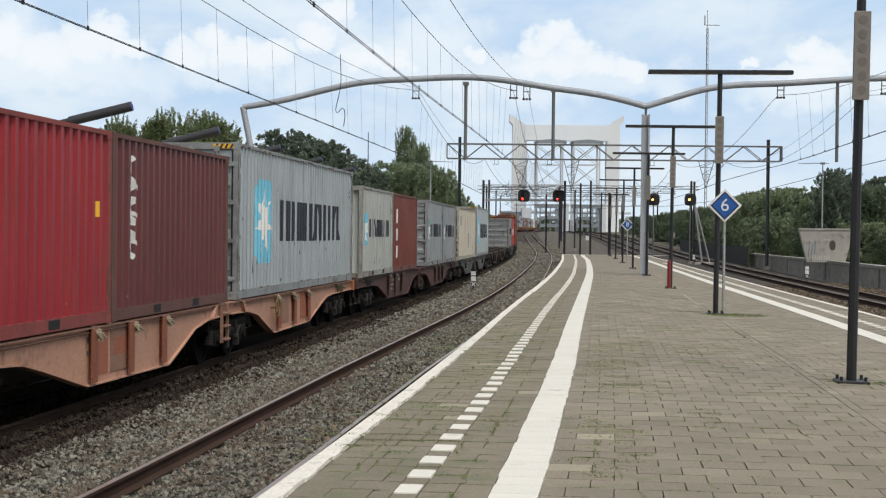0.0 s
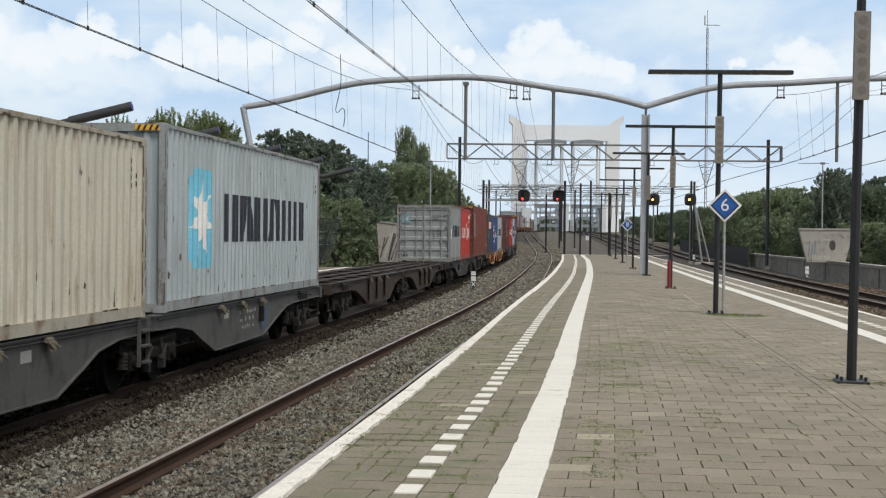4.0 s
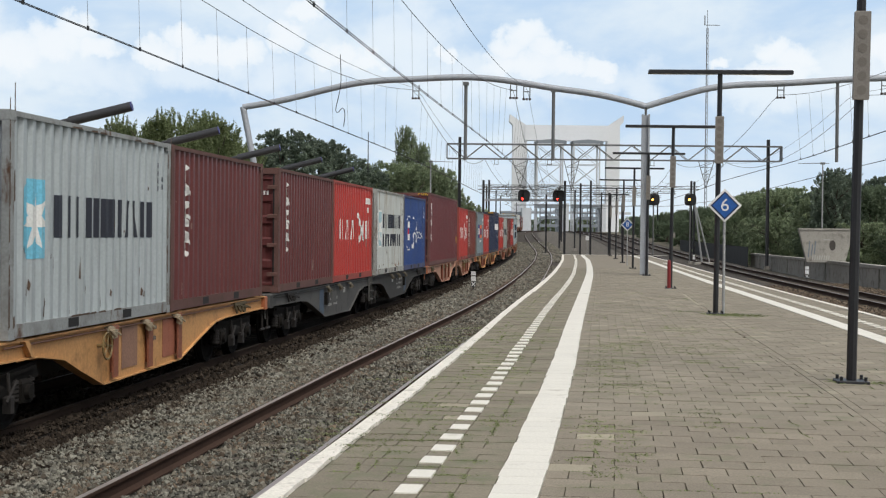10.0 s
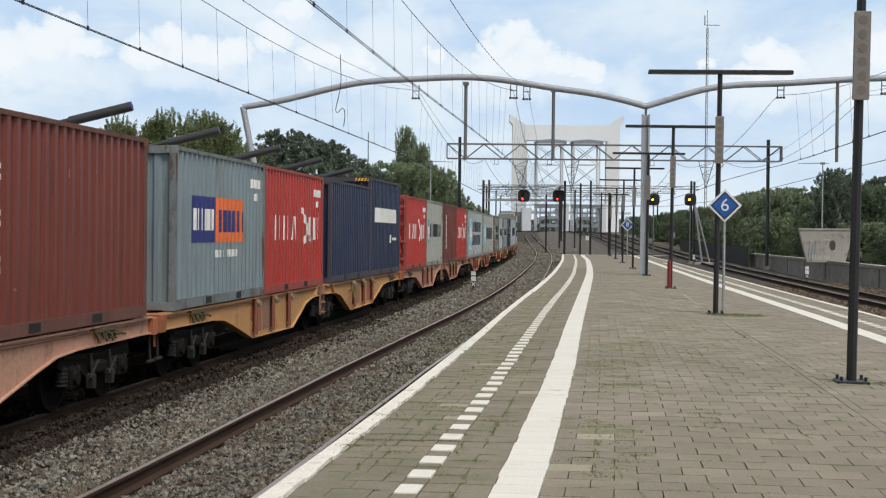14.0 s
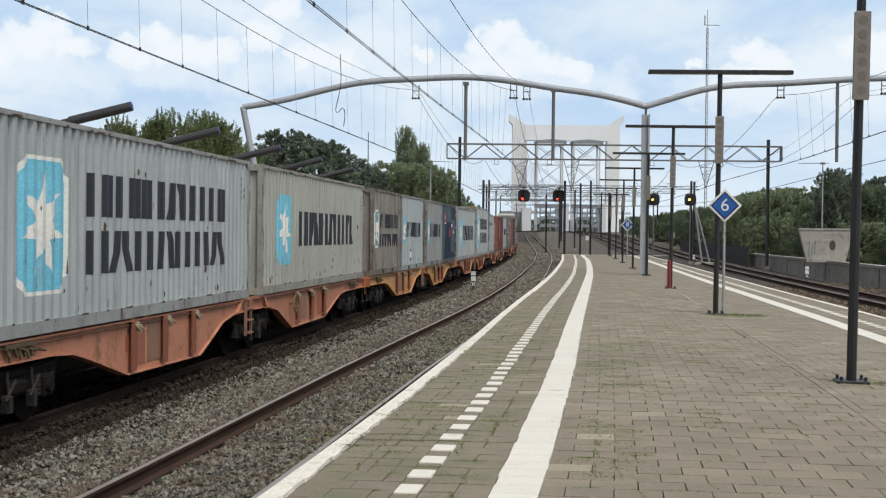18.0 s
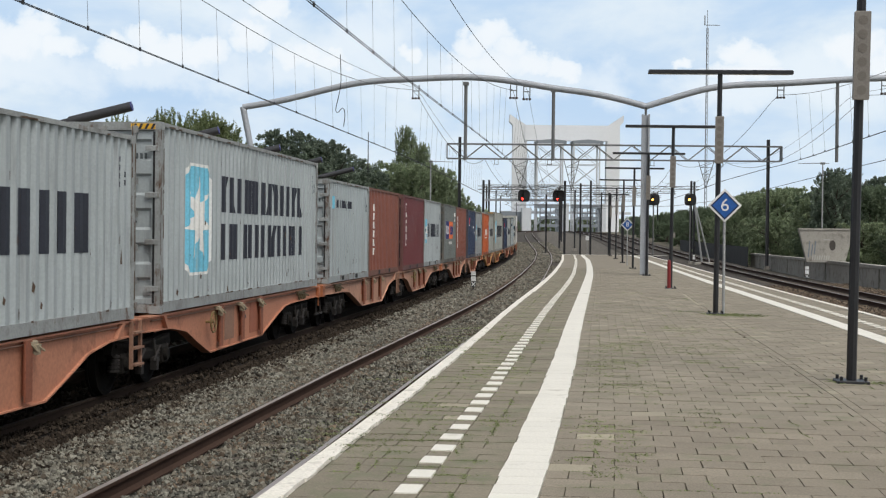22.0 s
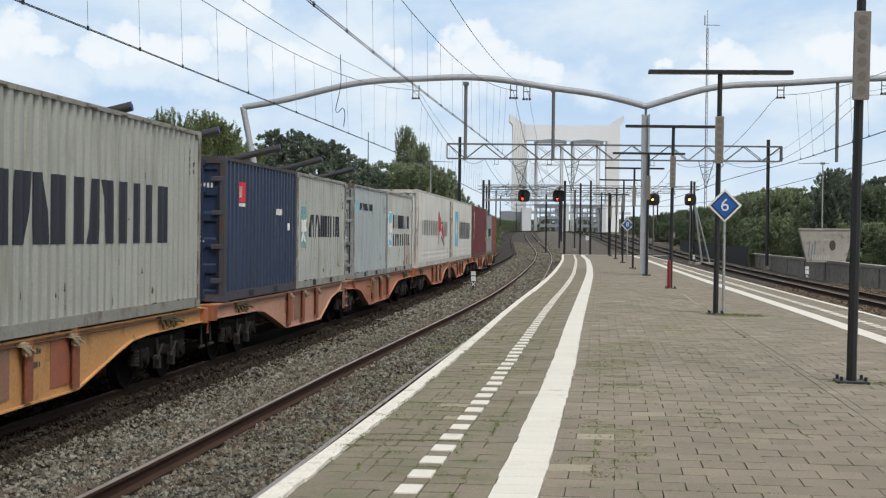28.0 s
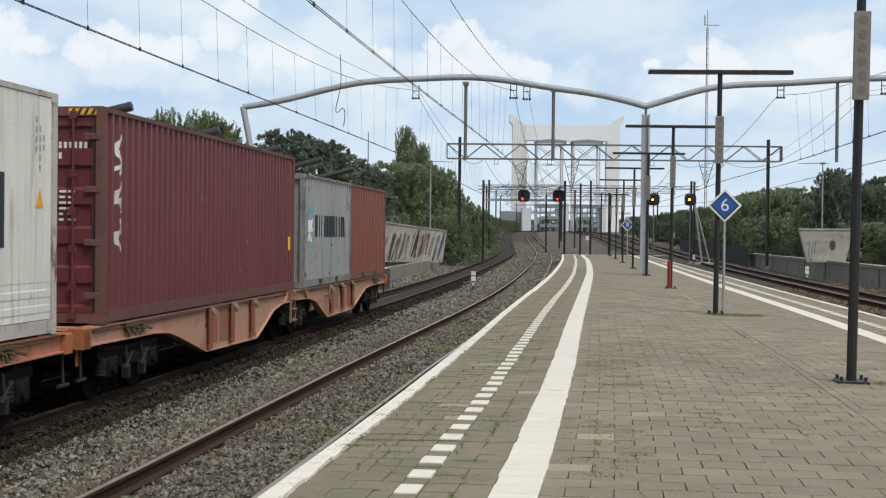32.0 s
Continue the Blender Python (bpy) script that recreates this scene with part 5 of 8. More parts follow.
def trunk_mesh(h, w, seed):
    rnd = random.Random(seed)
    mb = MB()
    pts = [(rnd.uniform(-0.1, 0.1) * i, rnd.uniform(-0.1, 0.1) * i, h * 0.85 * i / 5) for i in range(6)]
    mb.chain(pts, [0.19 - 0.03 * i for i in range(6)], n=8)
    for k in range(9):
        z = h * rnd.uniform(0.22, 0.75)
        a = rnd.uniform(0, 6.28)
        mb.chain([(0, 0, z), (0.45 * w * math.cos(a), 0.45 * w * math.sin(a), z + 0.12 * h), (0.8 * w * math.cos(a), 0.8 * w * math.sin(a), z + 0.25 * h)], [0.07, 0.045, 0.02], n=5)
    return mb.mesh("trunk", (M_BARK,))


TREE = {}


def tree(kind, x, y, z, sc, turn, words):
    h, w, leaf, seed, lobes, clumps, leaves, size, low, spray = {
        "acacia": (8.0, 2.5, LEAF_A, 1, 26, 40, 60, 0.058, 0.10, 0.62), "oak": (8.5, 3.1, LEAF_B, 2, 30, 36, 56, 0.072, 0.08, 0.12),
        "birch": (10.5, 2.2, LEAF_C, 3, 34, 34, 48, 0.064, 0.08, 0.45), "bush": (4.2, 2.7, LEAF_C, 4, 18, 34, 52, 0.068, 0.03, 0.15),
        # elm and bush sizes again, in the shaded and sunlit leaf colours
        "elm_shaded": (7.0, 2.9, LEAF_D, 7, 28, 34, 56, 0.070, 0.05, 0.25), "bush_shaded": (4.2, 2.7, LEAF_D, 8, 18, 34, 52, 0.068, 0.03, 0.15),
        "elm_sunlit": (7.0, 2.9, LEAF_E, 5, 28, 34, 56, 0.070, 0.05, 0.25), "bush_sunlit": (4.2, 2.7, LEAF_E, 4, 18, 34, 52, 0.068, 0.03, 0.15),
        "elm": (7.0, 2.9, LEAF_C, 5, 28, 34, 56, 0.070, 0.05, 0.25), "shrub": (5.0, 2.0, LEAF_A, 6, 20, 34, 50, 0.058, 0.04, 0.5)}[kind]
    if kind not in TREE:
        cm = crown_mesh("crown", h, w, seed, lobes, clumps, leaves, size, low, spray)
        cm.materials.append(leaf)
        TREE[kind] = (trunk_mesh(h, w, seed), cm)
    t = tagged(new("tree"), words, "tree", group="trees")
    t.matrix_basis = pose(x, y, z, 0, 0, turn) @ Matrix.Diagonal((sc[0], sc[0], sc[1], 1))
    part("trunk", TREE[kind][0], M_BARK, t)
    part("crown", TREE[kind][1], leaf, t)
    return t


rnd = random.Random(21)
for kind, x, y, sc in (("acacia", -21.3, 76, (0.75, 0.95)), ("acacia", -19.0, 77, (0.8, 0.85)), ("acacia", -16.9, 74, (0.85, 1.0)), ("acacia", -15.6, 76, (0.9, 0.95)), ("acacia", -14.3, 73, (0.95, 1.03)), ("acacia", -13.3, 78, (1.0, 1.07)), ("acacia", -12.3, 75, (0.95, 1.03)), ("acacia", -10.8, 77, (0.75, 0.88)), ("elm", -15.6, 80, (1.0, 0.98)), ("elm", -13.2, 82, (1.0, 0.98)),
                       ("shrub", -18.7, 74, (1.1, 1.15)), ("shrub", -15.0, 66, (1.1, 0.95)), ("shrub", -20.5, 64, (1.1, 0.85)), ("shrub", -11.4, 69, (1.0, 0.95)), ("bush", -17.5, 67, (1, 1.0)), ("bush", -13.0, 70, (1, 1.0)), ("shrub", -9.8, 75, (1, 1.1)),
                       ("oak", -14.0, 100, (1.1, 1.0)), ("oak", -12.6, 103, (1.1, 1.04)), ("oak", -10.9, 99, (1.15, 1.15)), ("oak", -8.8, 101, (1.15, 1.09)), ("oak", -7.4, 104, (1.1, 0.99)), ("oak", -6.0, 103, (1.05, 0.86)), ("oak", -16.4, 98, (1.1, 1.05)), ("elm", -9.8, 94, (1.0, 0.9)), ("elm", -12.5, 95, (1.0, 0.85)), ("bush", -7.2, 97, (1.1, 1.2)),
                       ("birch", -3.3, 121, (0.62, 1.08)), ("birch", -2.0, 124, (0.6, 0.97)), ("elm", -5.6, 120, (1.15, 1.12)), ("elm", -1.2, 123, (1.0, 1.22)), ("elm", -3.6, 116, (1.2, 1.2)), ("birch", -6.8, 124, (0.9, 0.8)), ("elm", 0.4, 130, (0.9, 1.06)), ("elm", 1.3, 137, (0.8, 0.88)), ("bush", -2.0, 113, (1.0, 1.0)), ("bush", -4.5, 110, (1.0, 1.0)), ("elm", 2.2, 152, (0.7, 0.65)),
                       ("bush", -0.2, 112, (0.8, 1.0)), ("bush", 0.5, 119, (0.9, 1.15)), ("bush", 1.3, 127, (0.9, 1.2)), ("bush", 2.2, 138, (0.9, 1.25)), ("bush", 3.2, 150, (0.9, 1.2)), ("bush", 3.8, 160, (0.9, 1.2)), ("bush", 4.9, 178, (0.9, 1.1)), ("bush", 6.0, 200, (1.0, 1.1)), ("elm", 9.5, 330, (1.0, 0.75)), ("elm", 12.5, 365, (1.0, 0.7)), ("elm", 16.0, 410, (1.1, 0.7)), ("elm", 20.0, 455, (1.2, 0.7)), ("elm", 25.0, 515, (1.3, 0.75)), ("shrub", -0.6, 112, (0.7, 0.7)), ("shrub", 1.0, 121, (0.6, 0.6))):
    tree(kind, x, y, -1.3 + rise(y) * 0.7, sc, rnd.uniform(0, 360), {"acacia": "light green feathery tree behind the side platform", "oak": "dark green dense tree behind the railway", "birch": "tall slender green tree with an open crown", "bush": "low round green bush beside the railway", "elm": "green leafy tree beside the railway", "shrub": "light green bushy shrub beside the platform"}[kind])
for kind, x, y, sc in (("elm_shaded", 31.5, 108, (0.9, 0.95)), ("oak", 33.5, 112, (0.95, 0.9)), ("oak", 28.3, 107, (0.8, 0.94)), ("oak", 29.5, 110, (0.8, 0.90)), ("elm_shaded", 31.2, 116, (0.95, 1.08)), ("oak", 36.5, 116, (1.0, 0.92)), ("elm_shaded", 33.0, 122, (1.0, 1.1)), ("elm_shaded", 35.8, 126, (1.0, 1.0)), ("elm_sunlit", 31.2, 124, (1.0, 0.90)), ("elm_shaded", 33.6, 134, (1.0, 1.0)), ("bush_shaded", 28.8, 112, (1.0, 1.05)), ("bush_sunlit", 29.6, 104, (1.0, 0.95)), ("bush_shaded", 31.6, 100, (1.0, 0.85)), ("oak", 38.5, 120, (1.0, 0.9)),
                       ("elm_sunlit", 31.0, 138, (1.0, 1.07)), ("elm_sunlit", 34.5, 146, (1.1, 1.12)), ("elm_sunlit", 32.0, 152, (1.0, 1.08)), ("elm_sunlit", 34.0, 164, (1.1, 1.12)), ("bush_sunlit", 29.2, 130, (1.1, 1.1)), ("bush_sunlit", 29.8, 142, (1.1, 1.1)), ("bush_sunlit", 30.0, 155, (1.1, 1.2)), ("bush_sunlit", 31.2, 168, (1.1, 1.2)), ("elm_shaded", 35.2, 178, (1.1, 1.0)), ("elm_shaded", 33.6, 190, (1.1, 0.95)), ("elm_shaded", 36.8, 200, (1.2, 1.0)), ("elm_shaded", 36.0, 216, (1.2, 0.95)), ("elm_shaded", 38.4, 232, (1.2, 1.0)), ("elm_shaded", 39.0, 255, (1.3, 1.0)), ("elm_shaded", 42.0, 280, (1.4, 1.0)), ("bush_shaded", 32.6, 184, (1.2, 1.2)), ("bush_shaded", 33.8, 205, (1.2, 1.2)), ("bush_shaded", 35.0, 228, (1.3, 1.2)), ("bush_shaded", 37.0, 262, (1.3, 1.3)), ("oak", 44.0, 320, (1.4, 0.9)), ("oak", 47.5, 360, (1.5, 0.9)), ("oak", 33.4, 100, (0.9, 0.75)), ("elm_shaded", 36.2, 106, (0.9, 0.9))):
    tree(kind, x + 1.3, y, -1.3, sc, rnd.uniform(0, 360), {"oak": "dark green dense tree behind the low wall", "bush_shaded": "low round green bush behind the low wall", "bush_sunlit": "light green round bush behind the low wall", "elm_sunlit": "light green leafy tree behind the low wall", "elm_shaded": "green leafy tree behind the low wall"}[kind])
# far woods behind the bridge
for k in range(16):
    tree("elm", 18 + k * 4.6, 655 + 7 * (k % 3), 0.0, (1.5, 1.15 + 0.12 * (k % 4)), rnd.uniform(0, 360), "hazy green tree far behind the lift bridge")


# ===== the freight train =====
SPEED = 15.247
ZB = 1.094
ARC_Y = [float(y) for y in range(-560, 616)]
ARC_P = [Vector((*near_line(TRAIN_OFF, y), RAIL_Z + rise(y))) for y in ARC_Y]
ARC_S = [0.0]
for i in range(1, len(ARC_P)):
    ARC_S.append(ARC_S[-1] + (ARC_P[i] - ARC_P[i - 1]).length)
ARC_0 = float(np.interp(30.0, ARC_Y, ARC_S))
ARC_N = np.array([tuple(p) for p in ARC_P])


def on_track(s):
    return Vector([float(np.interp(s + ARC_0, ARC_S, ARC_N[:, k])) for k in range(3)])


def train_pose(s, half):
    a, b = on_track(s - half), on_track(s + half)
    d = b - a
    return pose(*((a + b) / 2), math.degrees(math.atan2(d.z, math.hypot(d.x, d.y))), 0, -math.degrees(math.atan2(d.x, d.y)))


MOVERS = []


def slot_part(name, me, mat, parent, m=None, label=""):
    """A part on a shared mesh with a material of its own."""
    if not me.materials:
        me.materials.append(None)
    ob = new(name, me)
    ob.material_slots[0].link = "OBJECT"
    ob.material_slots[0].material = mat
    ob.parent = parent
    if m is not None:
        ob.matrix_basis = m
    return tagged(ob, label=label)


CACHE = {}


def cached(key, fn):
    if key not in CACHE:
        mb = MB()
        fn(mb)
        CACHE[key] = mb.mesh(key if isinstance(key, str) else key[0])
    return CACHE[key]


W2 = 1.219
PITCH = 0.278


def waves(L, reefer=False):
    """Breaks of the trapezoid corrugation: along, depth."""
    y0, y1 = -L / 2 + 0.135, L / 2 - 0.135
    if reefer:
        return [(y0, 0.0), (y1, 0.0)]
    n = round((y1 - y0) / PITCH)
    p = (y1 - y0) / n
    out = [(y0, 0.0)]
    for i in range(n):
        a = y0 + i * p
        out += [(a + 0.33 * p, 0.0), (a + 0.49 * p, 0.049), (a + 0.84 * p, 0.049), (a + p, 0.0)]
    return out


def corrugated(mb, br, z0, z1, x, sign):
    for y, d in br:
        mb.v += [(x - sign * d, y, z0), (x - sign * d, y, z1)]
    for i in range(len(br) - 1):
        mb.f.append((2 * i, 2 * i + 1, 2 * i + 3, 2 * i + 2))
        mb.mi.append(0)
    # back face
    k = len(mb.v)
    mb.v += [(x - sign * 0.055, br[0][0], z0), (x - sign * 0.055, br[0][0], z1), (x - sign * 0.055, br[-1][0], z0), (x - sign * 0.055, br[-1][0], z1)]
    mb.f += [(k, k + 1, k + 3, k + 2), (0, 1, k + 1, k), (k - 2, k - 1, k + 3, k + 2)]
    mb.mi += [0, 0, 0]


def clip_band(poly, lo, hi):
    for edge, keep in ((lo, 1), (hi, -1)):
        out = []
        for i in range(len(poly)):
            a, b = poly[i], poly[(i + 1) % len(poly)]
            da, db = (a[0] - edge) * keep, (b[0] - edge) * keep
            if da >= 0:
                out.append(a)
            if (da >= 0) != (db >= 0):
                t = da / (da - db)
                out.append((a[0] + t * (b[0] - a[0]), a[1] + t * (b[1] - a[1])))
        poly = out
        if len(poly) < 3:
            return []
    return poly


def decal(mb, polys, br, lift=0.004):
    """Convex shapes painted on the corrugated right-hand side."""
    seen = {}
    for poly in polys:
        lo, hi = min(p[0] for p in poly), max(p[0] for p in poly)
        for (ya, da), (yb, db) in zip(br, br[1:]):
            if yb <= lo or ya >= hi or yb - ya < 1e-6:
                continue
            q = clip_band(poly, ya, yb)
            if q:
                ring = []
                for y, z in q:
                    key = (round(y, 4), round(z, 4))
                    if key not in seen:
                        seen[key] = len(mb.v)
                        mb.v.append((W2 - 0.012 + lift - (da + (db - da) * (y - ya) / (yb - ya)), y, z))
                    if seen[key] not in ring:
                        ring.append(seen[key])
                if len(ring) > 2:
                    mb.f.append(tuple(ring))
                    mb.mi.append(0)


def stroke(pts, w):
    """A brush stroke along a row of points, as flat quads."""
    out = []
    for (a, b), (c, d) in zip(pts, pts[1:]):
        q = math.hypot(c - a, d - b) or 1.0
        nx, nz = -(d - b) / q * w / 2, (c - a) / q * w / 2
        ex, ez = (c - a) / q * w * 0.3, (d - b) / q * w * 0.3
        out.append([(a - ex + nx, b - ez + nz), (a - ex - nx, b - ez - nz), (c + ex - nx, d + ez - nz), (c + ex + nx, d + ez + nz)])
    return out


def octagon(y0, y1, z0, z1, c):
    return [(y0 + c, z0), (y1 - c, z0), (y1, z0 + c), (y1, z1 - c), (y1 - c, z1), (y0 + c, z1), (y0, z1 - c), (y0, z0 + c)]


def star(cy, cz, r, n=7, sx=0.8):
    out = []
    for i in range(n):
        a = math.pi / 2 + 2 * math.pi * i / n
        for s in (-1, 1):
            b = a + s * math.pi / n
            out.append([(cy, cz), (cy + sx * r * math.cos(a), cz + r * math.sin(a)), (cy + sx * 0.40 * r * math.cos(b), cz + 0.40 * r * math.sin(b))])
    return out


def glyph_bars(y0, y1, z0, z1, n, thick=0.31, seed=0):
    """A row of plain upright bars, two to a letter's width, in place of a word."""
    rnd = random.Random(seed)
    out, w = [], (y1 - y0) / n
    for i in range(n):
        a, b = y0 + i * w + 0.05 * w, y0 + (i + 1) * w - 0.07 * w
        t = (b - a) * thick * 1.18
        k = rnd.choice((0.0, 0.10, -0.10)) * (b - a)
        out += [rect(a, a + t, z0, z1, max(0.0, k)), rect(b - t, b, z0, z1, min(0.0, -k))]
    return out


P_DARK = surf("dark_lettering_paint", (0.018, 0.022, 0.035), 0.6, bump=0)
P_WHITE = surf("white_lettering_paint", (0.74, 0.74, 0.71), 0.6, bump=0, fine=0.1)
P_SKY = surf("light_blue_emblem_paint", (0.16, 0.50, 0.66), 0.6, bump=0, dirt=(0.30, 0.36, 0.36), dirt_amt=0.25, streak=True)
P_TEAL = surf("faded_teal_emblem_paint", (0.15, 0.33, 0.355), 0.65, bump=0, dirt=(0.30, 0.33, 0.31), dirt_amt=0.5, streak=True)
P_FADE = surf("bleached_blue_emblem_paint", (0.36, 0.53, 0.57), 0.65, bump=0, dirt=(0.48, 0.49, 0.46), dirt_amt=0.5)
P_NAVYP = surf("navy_overpaint", (0.020, 0.030, 0.058), 0.55, big=0.35, bs=2, bump=0, dirt=(0.05, 0.08, 0.10), dirt_amt=0.42, streak=True, spec=0.3)
P_NAVY = surf("navy_emblem_paint", (0.02, 0.03, 0.16), 0.6, bump=0)
P_ORNG = surf("orange_emblem_paint", (0.75, 0.17, 0.045), 0.6, bump=0)
P_REDE = surf("red_emblem_paint", (0.60, 0.025, 0.04), 0.6, bump=0)
P_YEL = surf("yellow_label", (0.75, 0.42, 0.03), 0.6, bump=0)


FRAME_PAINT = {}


def blend(a, b, f):
    return tuple(x + (y - x) * f for x, y in zip(a, b))


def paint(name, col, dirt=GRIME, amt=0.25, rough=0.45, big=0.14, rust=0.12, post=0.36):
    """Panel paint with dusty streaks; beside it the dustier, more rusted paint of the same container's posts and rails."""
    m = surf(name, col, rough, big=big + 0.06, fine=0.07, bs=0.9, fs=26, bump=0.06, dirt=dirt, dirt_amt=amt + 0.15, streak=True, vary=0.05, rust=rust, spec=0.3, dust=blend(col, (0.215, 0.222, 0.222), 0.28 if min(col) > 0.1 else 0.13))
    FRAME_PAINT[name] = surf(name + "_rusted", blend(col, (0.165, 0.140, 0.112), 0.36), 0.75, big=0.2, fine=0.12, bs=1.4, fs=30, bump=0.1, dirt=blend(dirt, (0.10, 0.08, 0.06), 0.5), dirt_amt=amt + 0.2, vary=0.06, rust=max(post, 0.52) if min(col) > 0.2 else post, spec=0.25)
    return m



PAINT = {
    "red": paint("bright_red_container_paint", (0.295, 0.026, 0.033), (0.20, 0.05, 0.04), 0.2),
    "scarlet": paint("scarlet_container_paint", (0.43, 0.043, 0.034), (0.28, 0.07, 0.05), 0.2),
    "maroon": paint("maroon_container_paint", (0.124, 0.036, 0.035), (0.09, 0.035, 0.03), 0.2),
    "plum": paint("plum_container_paint", (0.145, 0.038, 0.042), (0.09, 0.035, 0.03), 0.2),
    "brown": paint("brown_container_paint", (0.168, 0.043, 0.032), (0.095, 0.033, 0.025), 0.22),
    "rust": paint("orange_brown_container_paint", (0.212, 0.073, 0.050), (0.17, 0.06, 0.04), 0.22),
    "grey": paint("grey_container_paint", (0.285, 0.305, 0.305), (0.19, 0.18, 0.16), 0.3),
    "silver": paint("silver_grey_container_paint", (0.28, 0.3, 0.315), (0.20, 0.195, 0.18), 0.3),
    "pale": paint("pale_grey_container_paint", (0.378, 0.42, 0.43), (0.265, 0.285, 0.288), 0.32),
    "ash": paint("ash_grey_container_paint", (0.345, 0.388, 0.402), (0.23, 0.25, 0.253), 0.34),
    "chalk": paint("chalky_grey_container_paint", (0.395, 0.415, 0.39), (0.25, 0.245, 0.20), 0.35, rust=0.2),
    "icy": paint("pale_blue_grey_container_paint", (0.375, 0.425, 0.44), (0.28, 0.29, 0.28), 0.35),
    "stone": paint("stone_grey_container_paint", (0.368, 0.383, 0.348), (0.25, 0.25, 0.21), 0.3),
    "dirty": paint("soiled_grey_container_paint", (0.24, 0.23, 0.205), (0.10, 0.085, 0.07), 0.55, big=0.3, rust=0.35, post=0.55),
    "rusty": paint("rust-streaked_white_container_paint", (0.50, 0.53, 0.51), (0.33, 0.29, 0.22), 0.36, rust=0.24, post=0.6),
    "cream": paint("cream_container_paint", (0.53, 0.5, 0.41), (0.30, 0.20, 0.12), 0.3),
    "navy": paint("navy_container_paint", (0.022, 0.033, 0.075), (0.05, 0.05, 0.06), 0.25, post=0.62),
    "denim": paint("dark_blue_container_paint", (0.024, 0.041, 0.088), (0.045, 0.055, 0.07), 0.35, post=0.62),
    "slate": paint("slate_blue_container_paint", (0.038, 0.050, 0.070), (0.05, 0.088, 0.118), 0.36, big=0.4, rust=0.15, post=0.66),
    "wash": paint("washed-out_blue_container_paint", (0.062, 0.100, 0.128), (0.035, 0.055, 0.085), 0.32, big=0.25, rust=0.13, post=0.5),
    "royal": paint("royal_blue_container_paint", (0.024, 0.062, 0.215), (0.04, 0.055, 0.1), 0.32, post=0.62),
    "steel": paint("blue-grey_container_paint", (0.205, 0.265, 0.29), (0.15, 0.15, 0.14), 0.3, post=0.62),
    "moss": paint("green-grey_container_paint", (0.165, 0.185, 0.178), (0.09, 0.09, 0.07), 0.4, post=0.62),
    "tang": paint("orange_container_paint", (0.5, 0.11, 0.03), (0.26, 0.08, 0.03), 0.22),
    "white": paint("white_reefer_paint", (0.76, 0.755, 0.70), (0.42, 0.38, 0.31), 0.2),
}
# near-black that stands for the shade inside a fork pocket
M_POCKET = surf("fork_pocket_shade", (0.012, 0.012, 0.012), 0.9)
M_UNIT = surf("teal_cooling_unit_paint", (0.075, 0.15, 0.15), 0.6, big=0.2, bs=2, dirt=(0.08, 0.08, 0.07), dirt_amt=0.4)
M_LOCK = surf("worn_galvanised_bar", (0.30, 0.30, 0.29), 0.5, metal=0.4)


def frame_mesh(L, H, reefer):
    def fn(mb):
        h = L / 2
        for sx in (-1, 1):
            for sy in (-1, 1):
                xs = sorted((sx * W2, sx * (W2 - 0.09)))
                yy = sorted((sy * h, sy * (h - 0.14)))
                mb.box(xs[0], xs[1], yy[0], yy[1], 0.11, H - 0.11)
            xs = sorted((sx * W2, sx * (W2 - 0.06)))
            mb.box(xs[0], xs[1], -h + 0.14, h - 0.14, 0.012, 0.17)
            mb.box(xs[0], xs[1], -h + 0.14, h - 0.14, H - 0.068, H - 0.006)
        for sy in (-1, 1):
            yy = sorted((sy * h, sy * (h - 0.09)))
            mb.box(-W2 + 0.09, W2 - 0.09, yy[0], yy[1], 0.012, 0.14)
            mb.box(-W2 + 0.09, W2 - 0.09, yy[0], yy[1], H - 0.13, H - 0.006)
        mb.box(-W2 + 0.06, W2 - 0.06, -h + 0.1, h - 0.1, 0.10, 0.15)
    return cached(("container_frame", L, H, reefer), fn)


def panel_mesh(L, H, sign, reefer):
    def fn(mb):
        if reefer:
            x = W2 - 0.012
            prof = [(x - 0.05, 0.17)]
            for k in range(5):
                z, e = 0.17 + k * 0.09, 0.002 if k % 2 else -0.003
                prof += [(x + e, z + 0.012), (x + e, z + 0.085)]
            prof += [(x, 0.63), (x, H - 0.075), (x - 0.05, H - 0.075)]
            for px, pz in prof:
                mb.v += [(sign * px, -L / 2 + 0.165, pz), (sign * px, L / 2 - 0.165, pz)]
            n = len(prof)
            for i in range(n):
                j = (i + 1) % n
                mb.f.append((2 * i, 2 * i + 1, 2 * j + 1, 2 * j))
                mb.mi.append(0)
        else:
            corrugated(mb, waves(L), 0.17, H - 0.068, sign * (W2 - 0.012), sign)
    return cached(("side_panel", L, H, sign, reefer), fn)


def roof_mesh(L, H):
    def fn(mb):
        n = int(L / 0.21)
        for i in range(n):
            a = -L / 2 + 0.17 + i * (L - 0.34) / n
            mb.box(-W2 + 0.06, W2 - 0.06, a, a + 0.12, H - 0.05, H - 0.012)
            mb.box(-W2 + 0.06, W2 - 0.06, a + 0.12, a + (L - 0.34) / n, H - 0.05, H - 0.03)
    return cached(("roof_panel", L, H), fn)


